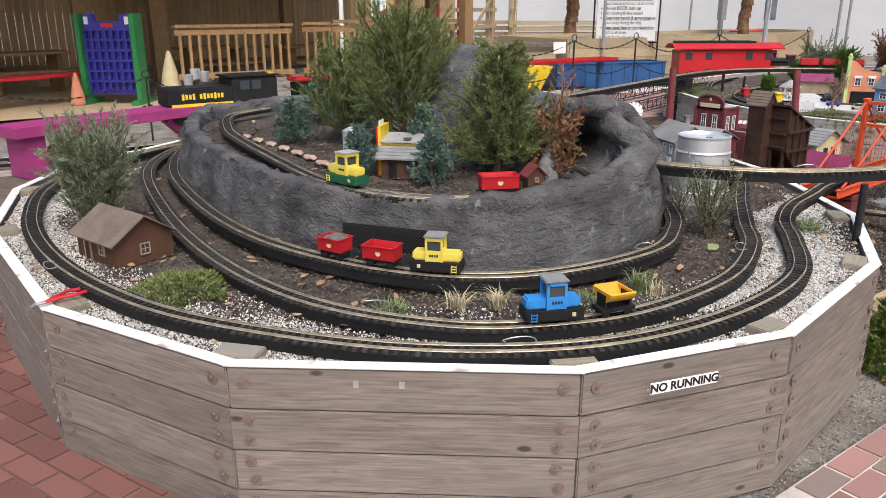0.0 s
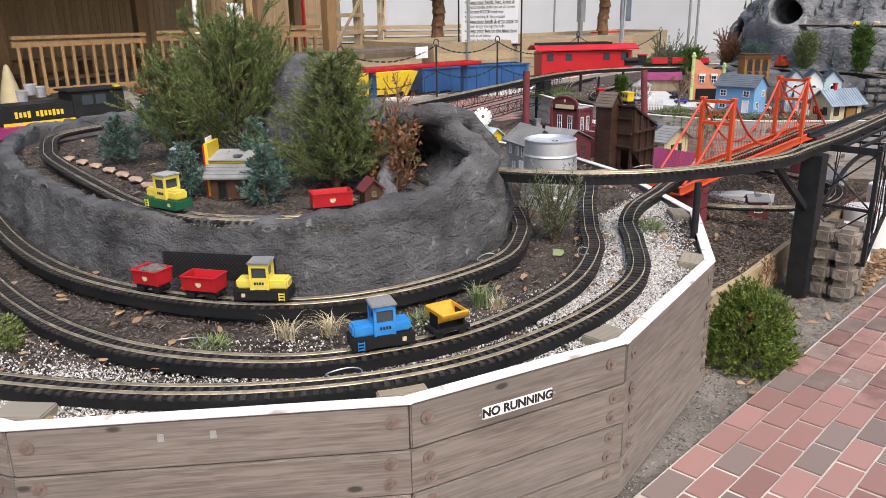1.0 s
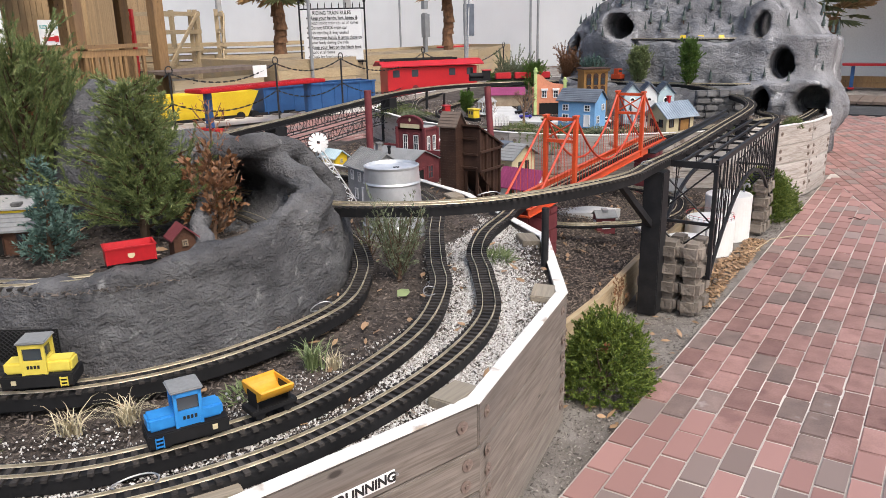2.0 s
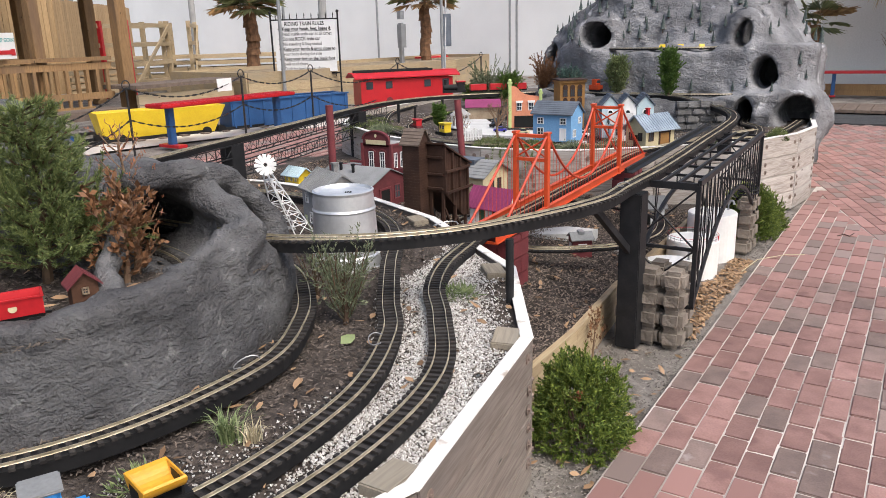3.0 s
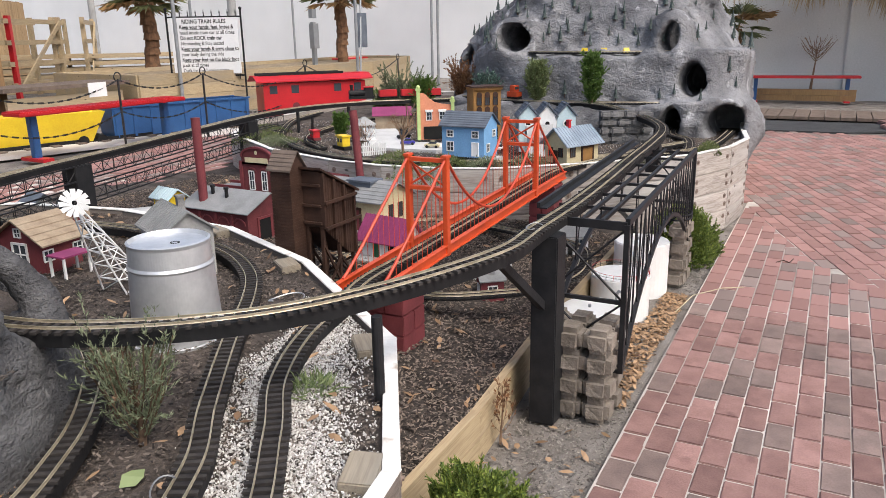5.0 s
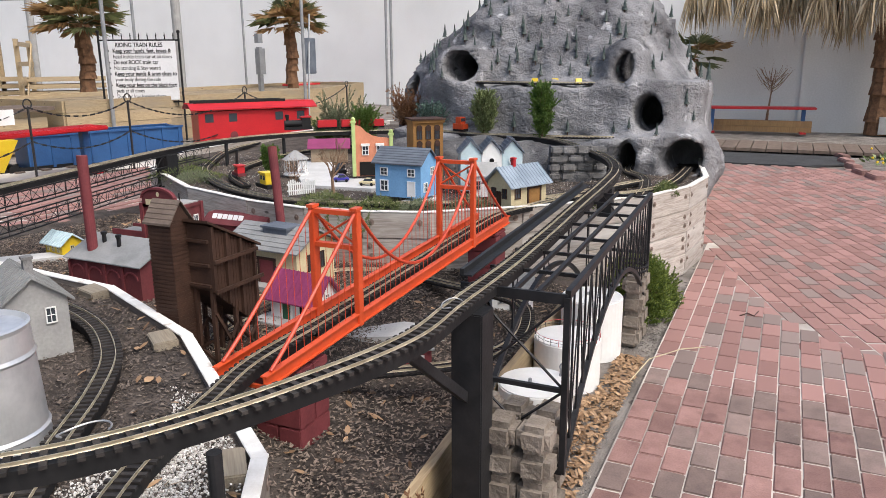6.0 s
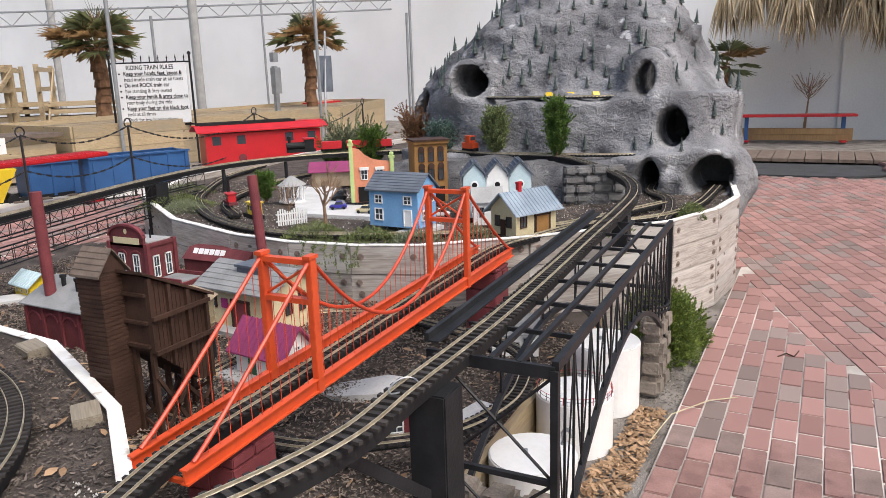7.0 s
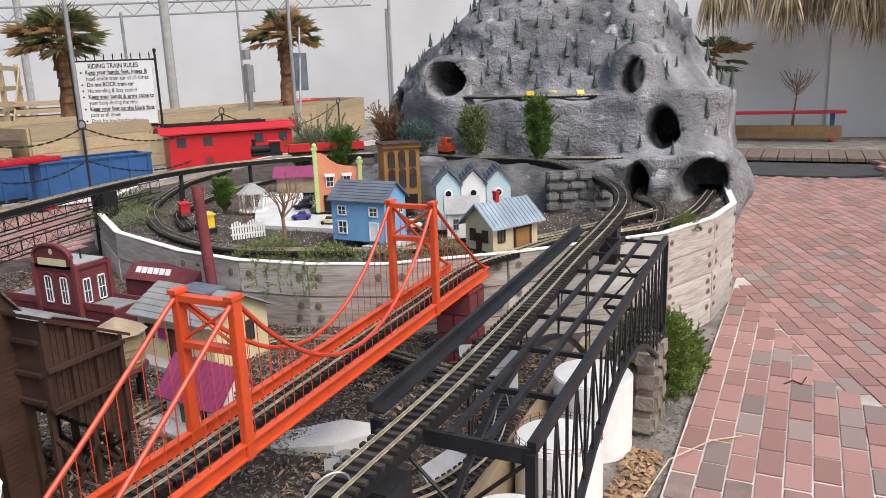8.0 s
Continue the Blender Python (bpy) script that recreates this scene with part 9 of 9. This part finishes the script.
lk.materials.append(M["chain"])
for (a, b) in zip(CH, CH[1:]):
    for hgt in (0.74, 0.42):
        ch = thing("chain", "sagging dark steel chain strung between posts", "chain", group="chains of the fence")
        A = np.array((*a, float(ground_z(*a)) + hgt))
        Bp = np.array((*b, float(ground_z(*b)) + hgt))
        L = np.linalg.norm(Bp - A)
        n = int(L / 0.05)
        V, F = [], []
        pts = [A + (Bp - A) * i / n - np.array((0, 0, 0.10 * L * 4 * (i / n) * (1 - i / n))) for i in range(n + 1)]
        bm = B()
        for i, (p, q) in enumerate(zip(pts, pts[1:])):
            c, d = (p + q) / 2, (q - p)
            beam(bm, tuple(c - d * 0.58), tuple(c + d * 0.58), 0.017 if i % 2 else 0.005, 0.005 if i % 2 else 0.017)
        ob = part("link_run", bm, M["chain"], ch)
        ob["kind"] = "stuff"
bm = B()
box(bm, (7.30, 7.06, 1.04), (0.20, 0.01, 0.14), rz=-4)
whole("chain_notice", bm, M["white"], "small blank white notice hanging on the chain", "sign")

# ---- far right: boardwalk, planter, small tree, asphalt ----
bm = B()
prism(bm, [(14.7, 2.6), (14.75, 0.25), (15.2, -0.35), (16.1, -0.25), (16.1, 2.6)], -0.02, 0.006)
whole("asphalt_strip", bm, M["asphalt"], "dark asphalt strip across the end of the paving", "asphalt", "structure")
bw = thing("boardwalk", "low grey weathered boardwalk along the wall", "boardwalk", kind="structure")
for i in range(46):
    bm = B()
    box(bm, (17.0, -6 + i * 0.24, 0.03), (1.3, 0.225, 0.05))
    part("plank", bm, M["shingle"], bw)
pw = thing("wall_planter", "low planter of tan sleepers along the grey wall", "planter")
for k in range(2):
    bm = B()
    box(bm, (19.95, 1.2, 0.08 + k * 0.12), (0.12, 2.2, 0.115))
    part("sleeper", bm, M["rail_wood"], pw)
bm = B()
box(bm, (20.3, -2.2, 0.2), (0.6, 2.2, 0.34))
whole("concrete_kerb", bm, M["grey_house"], "grey concrete planter kerb by the wall", "kerb", "structure")
tree("crape_myrtle", "small pruned leafless tree by the wall", "tree", (20.3, 0.95, 0.1), 1.0, 0.4, 22, "dead", 0.03, 0.006, 30, 320, tilt=0.8, sub=4, bark="twig", trunk_r=0.035, crown_from=0.72, shape=lambda t: 0.8)
for z in (1.9, 2.9):
    bm = B()
    box(bm, (20.78, -1.2, 3.2), (0.06, 0.05, 7.0)) if z < 2 else box(bm, (20.78, 0.35, 3.2), (0.06, 0.05, 7.0))
    whole("wall_joint", bm, M["wall_grey"], "vertical joint strip on the grey wall", "wall", "structure")
for i, (x, y) in enumerate(((13.3, -0.8), (13.8, -0.55), (14.2, -0.42), (14.8, -0.36), (15.4, -0.3), (16.0, -0.28))):
    bm = B()
    box(bm, (x, y, 0.02), (0.34, 0.13, 0.08), rz=18, bevel=0.015)
    whole("kerb_stone", bm, M["brick"], "rough red kerb stone round the flower bed", "kerb", group="flower bed kerb")
mat_plant("flower_patch", "winter flower bed of yellow and white pansies", (15.2, -1.4, 0.05), 1.2, 0.8, 700, "grass", 330, 0.12, 0.08, 0.04)
for i in range(26):
    bm = B()
    bmesh.ops.create_icosphere(bm, subdivisions=1, radius=0.02, matrix=pose(14.3 + 2 * rng.random(), -1.9 + 1.3 * rng.random(), 0.13))
    whole("flower", bm, M["yellow"] if i % 3 else M["white"], "small yellow or white pansy bloom", "flower", group="pansies")
# timber bench frame left of the mountain
pt = thing("picnic_table", "grey timber picnic table by the mountain", "table", (16.2, 6.6, 0.35), 20)
bm = B()
box(bm, (0, 0, 0.72), (1.3, 0.6, 0.06))
part("tabletop", bm, M["grey_house"], pt)
for s in (-1, 1):
    bm = B()
    beam(bm, (s * 0.4, 0.3, 0), (s * 0.4, -0.1, 0.7), 0.06, 0.08)
    beam(bm, (s * 0.4, -0.3, 0), (s * 0.4, 0.1, 0.7), 0.06, 0.08)
    part("leg", bm, M["grey_house"], pt)

# ---- loose cover: gravel, bark, leaves ----
def rotations(r, n, flat):
    a, t, q = r.uniform(0, 6.283, n), r.normal(0, flat, n), r.normal(0, flat, n)
    ca, sa, ct, st, cq, sq = np.cos(a), np.sin(a), np.cos(t), np.sin(t), np.cos(q), np.sin(q)
    return np.stack([np.stack([ca * cq, ca * sq * st - sa * ct, ca * sq * ct + sa * st], -1), np.stack([sa * cq, sa * sq * st + ca * ct, sa * sq * ct - ca * st], -1), np.stack([-sq, cq * st, cq * ct], -1)], 1)


def scatter(P, kind, seed, k=1.0):
    """Copies of a small shape, each of its own size and turn, at the places P, as one sheet of loose pieces."""
    r = np.random.RandomState(seed)
    n = len(P)
    U = lambda a, b: r.uniform(a, b, n)
    if kind == "pebble":
        v = np.array([(1, 0, 0), (-1, 0, 0), (0, 1, 0), (0, -1, 0), (0, 0, 0.7), (0, 0, -0.7)])[None] * (k * U(0.0022, 0.0052))[:, None, None] * r.uniform(0.7, 1.3, (n, 6, 1))
        f, flat = [(0, 2, 4), (2, 1, 4), (1, 3, 4), (3, 0, 4), (2, 0, 5), (1, 2, 5), (3, 1, 5), (0, 3, 5)], 1.0
    elif kind == "chip":
        c = np.array([(x, y, z) for x in (-1, 1) for y in (-1, 1) for z in (0, 1)], float)
        c[:, 0] *= np.where(c[:, 1] > 0, 0.6, 1.0)
        v = c[None] * np.stack([k * U(0.003, 0.011), k * U(0.0012, 0.0034), k * U(0.0008, 0.002)], 1)[:, None]
        f, flat = [(1, 5, 7, 3), (0, 1, 3, 2), (4, 6, 7, 5), (0, 4, 5, 1), (2, 3, 7, 6)], 0.35
    else:
        L, W, b = k * U(0.015, 0.035), k * U(0.006, 0.012), U(-0.4, 0.9)
        z = np.zeros(n)
        v = np.stack([np.stack(q, -1) for q in ((-L, z, z + 0.002), (-L * 0.3, W, 0.004 + 0.3 * b * W), (-L * 0.3, -W, 0.004 + 0.3 * W), (L * 0.4, W * 0.8, 0.004 + b * W), (L * 0.4, -W * 0.8, 0.004 + 0.5 * W), (L, z, 0.006 + 0.3 * b * L))], 1)
        f, flat = [(0, 2, 1), (1, 2, 4, 3), (3, 4, 5)], 0.25
    v = np.einsum("nij,nkj->nki", rotations(r, n, flat), v) + P[:, None]
    m = v.shape[1]
    return v.reshape(-1, 3).tolist(), [tuple(o + q for q in g) for o in range(0, n * m, m) for g in f]


def fallen(r, k=1.0):
    return scatter(np.zeros((1, 3)), "leaf", 5, k)


def pick(n, x0, x1, y0, y1, ok, zf, seed):
    """n places in a rectangle where ok(x, y, random) holds."""
    r = np.random.RandomState(seed)
    out = np.zeros((0, 2))
    for _ in range(40):
        x, y = r.uniform(x0, x1, 4 * n), r.uniform(y0, y1, 4 * n)
        w = ok(x, y, r)
        out = np.r_[out, np.stack([x[w], y[w]], 1)]
        if len(out) >= n:
            break
    out = out[:n]
    return np.c_[out, zf(out[:, 0], out[:, 1]) + r.uniform(-0.002, 0.004, len(out))]


BED_IN = [tuple(np.array((2.8, 3.6)) + (np.array(p) - (2.8, 3.6)) * (1 - 0.055 / np.hypot(p[0] - 2.8, p[1] - 3.6))) for p in BED_A]
GRAV = np.array([(p[0], p[1]) for p in T_OUT])[::4]
RP = RING[::6]


def from_line(x, y):
    return np.sqrt(np.min((x[:, None] - GRAV[None, :, 0]) ** 2 + (y[:, None] - GRAV[None, :, 1]) ** 2, axis=1))


def gravel_ok(x, y, r):
    d, out = from_line(x, y), np.hypot(x - 2.85, y - 3.6) > 1.95
    lim = np.where(out, 0.16, 0.10) + 0.05 * np.sin(9 * x) * np.cos(7 * y)
    return inside(BED_IN, x, y) & ((d < lim * r.uniform(0.6, 1.15, len(x))) | (out & (d < 0.45) & (r.uniform(0, 1, len(x)) < 0.12)))


flat_z = lambda z: (lambda x, y: 0 * x + z)
soil_ok = lambda x, y, r: inside(BED_IN, x, y) & ~inside(RP, x, y)
ring_ok = lambda x, y, r: inside(RP, x, y)
hollow_ok = lambda x, y, r: (y > hollow_y(x) + 0.02) & ~inside(BED_A, x, y) & ~inside(BED_C, x, y)
vil_ok = lambda x, y, r: inside(BED_C, x, y)
hz = lambda x, y: mulch_z(x, y) + 0.012
A_ = (0.6, 5.1, 1.15, 5.2)
whole("gravel", scatter(pick(56000, 0.55, 4.3, 1.1, 5.2, gravel_ok, flat_z(Z_SOIL), 401), "pebble", 1), M["pebble"], "white pebble gravel strewn along the outer track", "gravel", "stuff")
whole("gravel", scatter(pick(15000, 2.4, 4.1, 1.15, 2.1, lambda x, y, r: inside(BED_IN, x, y) & (from_line(x, y) < r.uniform(0.1, 0.26, len(x))), flat_z(Z_SOIL), 402), "pebble", 2), M["pebble"], "white pebble gravel in the bend of the tracks", "gravel", "stuff")
whole("bark_chips", scatter(pick(42000, *A_, soil_ok, flat_z(Z_SOIL), 403), "chip", 3), M["chip"], "fine dark bark chips over the soil", "mulch", "stuff")
whole("bark_chips", scatter(pick(14000, 1.6, 3.0, 2.1, 5.0, ring_ok, flat_z(0.775), 404), "chip", 4), M["chip"], "fine dark bark chips in the rock planter", "mulch", "stuff")
LAY[0] = FAR
whole("bark_chips", scatter(pick(48000, 3.7, 7.2, 1.5, 5.5, hollow_ok, hz, 405), "chip", 5, 1.2), M["chip_tan"], "shredded bark chips in the sunken strip", "mulch", "stuff")
whole("bark_chips", scatter(pick(16000, 6.8, 9.3, 1.1, 5.8, vil_ok, flat_z(ZV - 0.008), 406), "chip", 6), M["chip_tan"], "bark chips and grit in the village bed", "mulch", "stuff")
whole("village_gravel", scatter(pick(3500, 6.8, 9.3, 1.1, 5.8, vil_ok, flat_z(ZV - 0.006), 407), "pebble", 7, 1.0), M["pebble"], "pale pebbles strewn in the village bed", "gravel", "stuff")
LAY[0] = HERE
whole("fallen_leaves", scatter(pick(480, *A_, soil_ok, flat_z(Z_SOIL + 0.003), 408), "leaf", 8), M["litter"], "dry tan leaves fallen on the round bed", "leaves", "stuff")
LAY[0] = FAR
whole("fallen_leaves", scatter(pick(520, 3.7, 7.2, 1.5, 5.5, hollow_ok, hz, 409), "leaf", 9), M["litter"], "dry tan leaves fallen on the mulch", "leaves", "stuff")
LAY[0] = HERE
whole("fallen_leaves", scatter(pick(70, 1.6, 3.0, 2.1, 5.0, ring_ok, flat_z(0.782), 410), "leaf", 10), M["litter"], "dry tan leaves in the rock planter", "leaves", "stuff")


def heap(n, x0, x1, y0, y1, h, seed):
    r = np.random.RandomState(seed)
    u, w = r.uniform(0, 1, n), r.uniform(0, 1, n)
    return np.stack([x0 + (x1 - x0) * u, y0 + (y1 - y0) * w, h * r.uniform(0, 1, n) * np.sin(math.pi * u) * (0.4 + 0.6 * w) - 0.02], 1)


LAY[0] = FAR
whole("leaf_drift", scatter(heap(900, 5.0, 6.05, 1.08, 1.26, 0.06, 411), "leaf", 11, 0.8), M["litter"], "drift of dry brown leaves against the tanks", "leaves", "stuff")
whole("leaf_drift", scatter(heap(520, 6.0, 6.65, 1.08, 1.22, 0.03, 412), "leaf", 12, 0.8), M["litter"], "drift of dry brown leaves beside the paving", "leaves", "stuff")
LAY[0] = HERE
whole("leaf_drift", scatter(heap(60, 3.4, 4.7, 1.08, 1.5, 0.01, 413), "leaf", 13), M["litter"], "few dry leaves on the sandy verge", "leaves", "stuff")
whole("verge_grit", scatter(pick(14000, 2.2, 7.6, 1.03, 1.5, lambda x, y, r: x > 0, flat_z(-0.026), 414), "chip", 14, 0.8), leafy("grit", (0.07, 0.06, 0.052), (0.36, 0.33, 0.29), 0.9), "fine grey grit on the sandy verge", "grit", "stuff")
# green fallen leaf and pale straws
for x, y, a in ((3.06, 1.86, 30), (2.95, 2.0, -50)):
    v, f = fallen(None, 2.0)
    ob = whole("leaf", (v, f), M["grass"], "large green leaf lying on the soil", "leaf")
    ob.matrix_world = pose(x, y, Z_SOIL + 0.003, 0, 0, a)
whole("straw", tube(B(), [(3.86, 1.13, 0.0), (3.95, 1.16, 0.02), (4.05, 1.2, 0.03)], 0.003, 5), M["straw"], "pale dry stalk on the verge", "straw")
whole("straw", tube(B(), [(6.05, 1.12, 0.03), (6.35, 1.08, 0.035), (6.6, 0.95, 0.02), (6.72, 0.84, 0.004)], 0.0028, 5), M["straw"], "long pale dry stalk lying on the paving", "straw")
whole("twig", tube(B(), [(7.35, 0.70, 0.004), (7.40, 0.66, 0.01), (7.38, 0.62, 0.004), (7.48, 0.60, 0.004)], 0.004, 5), M["brown"], "dark bent twig on the paving", "twig")

# wire jumpers between the track joints
for x, y, z, a in ((1.62, 1.52, 0.574, -35), (3.02, 1.66, 0.574, 35), (3.52, 1.72, 0.834, -35), (1.43, 2.04, 0.574, -55), (4.55, 1.37, 0.834, 0), (0.70, 3.15, 0.574, 90), (2.63, 1.86, 0.594, 5)):
    pts = [(0.05 * math.cos(t), 0.028 * math.sin(t) + 0.03, 0.004 + 0.003 * math.sin(2 * t)) for t in np.linspace(-0.6, 3.7, 14)]
    ob = whole("wire_jumper", tube(B(), pts, 0.0022, 5), M["wire"], "loop of thin grey jumper wire at a track joint", "wire", group="track jumper wires")
    ob.matrix_world = pose(x, y, z, 0, 0, a)

# ---- brick paving, piece by piece ----
bm = B()
box(bm, (0, 0, 0), (0.1945, 0.0952, 0.05), bevel=0.004)
BRK = []
for m_ in ("brick", "brick_grey"):
    me = bpy.data.meshes.new("brick")
    bm.to_mesh(me)
    me.materials.append(M[m_])
    BRK.append(me)
bm.free()
XB = lambda y: float(np.interp(y, [-3, 0.15, 0.26, 0.45, 0.57, 0.76, 1.1], [6.95, 6.99, 7.02, 7.26, 7.62, 8.09, 9.2]))
pieces, rest = [], ([], [])
for c in range(36):
    y = 1.02 - c * 0.1005
    x = 1.95 - 0.20451 * 28 + (0.1 if c % 2 else 0.0) + rng.uniform(-0.02, 0.02)
    while x < XB(y) + 0.08:
        if not (y > 1.0 and 1.9 < x < 2.5):
            pieces.append((x, y, rng.uniform(-0.7, 0.7), rng.random(), 0.0))
        x += 0.2005 * 1.02
for c in range(90):
    for k in range(60):
        a = radians(20)
        u, w = -2 + k * 0.205 + (0.1 if c % 2 else 0), -5.5 + c * 0.1005
        x, y = 7.0 + u * math.cos(a) - w * math.sin(a), 0.0 + u * math.sin(a) + w * math.cos(a)
        if x > XB(y) - 0.26 and (y < 1.02 or (x > 9.3 and y < 2.4)) and x < 14.6 and y > -2.6:
            pieces.append((x, y, 20 + rng.uniform(-0.8, 0.8), rng.random(), -0.0045 if x < XB(y) + 0.16 else -0.0))
BED_DEEP = [tuple(np.array((2.8, 3.6)) + (np.array(p) - (2.8, 3.6)) * 0.93) for p in BED_A]
for c in range(34):
    for k in range(-14, 24):
        a = radians(-70)
        u, w = k * 0.205 + (0.1 if c % 2 else 0), 0.3 - c * 0.1005
        x, y = 0.50 + u * math.cos(a) + w * math.cos(radians(20)), 3.7 + u * math.sin(a) + w * math.sin(radians(20))
        if not inside(BED_DEEP, x, y) and y > 1.0 and y < 7.2 and x < 1.75 and x > -3.0:
            pieces.append((x, y, -70 + rng.uniform(-0.8, 0.8), 2 + rng.random(), 0.0))
for c in range(17):
    for k in range(60):
        x, y = 3.3 + k * 0.205 + (0.1 if c % 2 else 0), 5.42 + c * 0.1005
        if not inside(BED_A, x, y) and not inside(BED_C, x, y):
            pieces.append((x, y, rng.uniform(-0.8, 0.8), rng.random(), float(ground_z(x, y))))
hero = [p for p in pieces if 3.6 < p[0] < 6.3 and -0.05 < p[1] < 1.06]
hero_set = set(hero[:300])
box_v = np.array([(x * 0.0973, y * 0.0476, z * 0.025) for x in (-1, 1) for y in (-1, 1) for z in (-1, 1)])
box_t = box_v * np.where(box_v[:, 2:] > 0, 0.965, 1.0) ** np.array([[1, 1, 0]])
stuff = {0: ([], []), 1: ([], []), 2: ([], [])}
for p in pieces:
    x, y, a, q, dz = p
    g = 2 if q >= 2 else (1 if q < 0.24 else 0)
    z = -0.0245 + (q * 7 % 1) * 0.0035 + dz
    if p in hero_set:
        ob = new("brick", BRK[g])
        ob.parent = joint
        ob.matrix_world = pose(x, y, z, (q * 13 % 1 - 0.5) * 1.2, (q * 17 % 1 - 0.5) * 0.8, a)
    else:
        V, F = stuff[g]
        o = len(V)
        ca, sa = math.cos(radians(a)), math.sin(radians(a))
        V += [(x + b[0] * ca - b[1] * sa, y + b[0] * sa + b[1] * ca, z + b[2]) for b in box_t]
        F += [tuple(o + k for k in f) for f in ((1, 5, 7, 3), (0, 1, 3, 2), (4, 6, 7, 5), (0, 4, 5, 1), (2, 3, 7, 6))]
for g, nm in ((0, "brick"), (1, "brick_grey"), (2, "brick_shade_dirt")):
    m_ = M["brick_shade_dirt"] if g == 2 else leafy(nm + "_rest", (0.228, 0.124, 0.108), (0.352, 0.195, 0.172), 0.8) if g == 0 else leafy(nm + "_rest", (0.175, 0.13, 0.115), (0.275, 0.208, 0.187), 0.8)
    ob = part("brick_field", stuff[g], m_, apron if g == 2 else joint)
    ob["kind"] = "stuff"
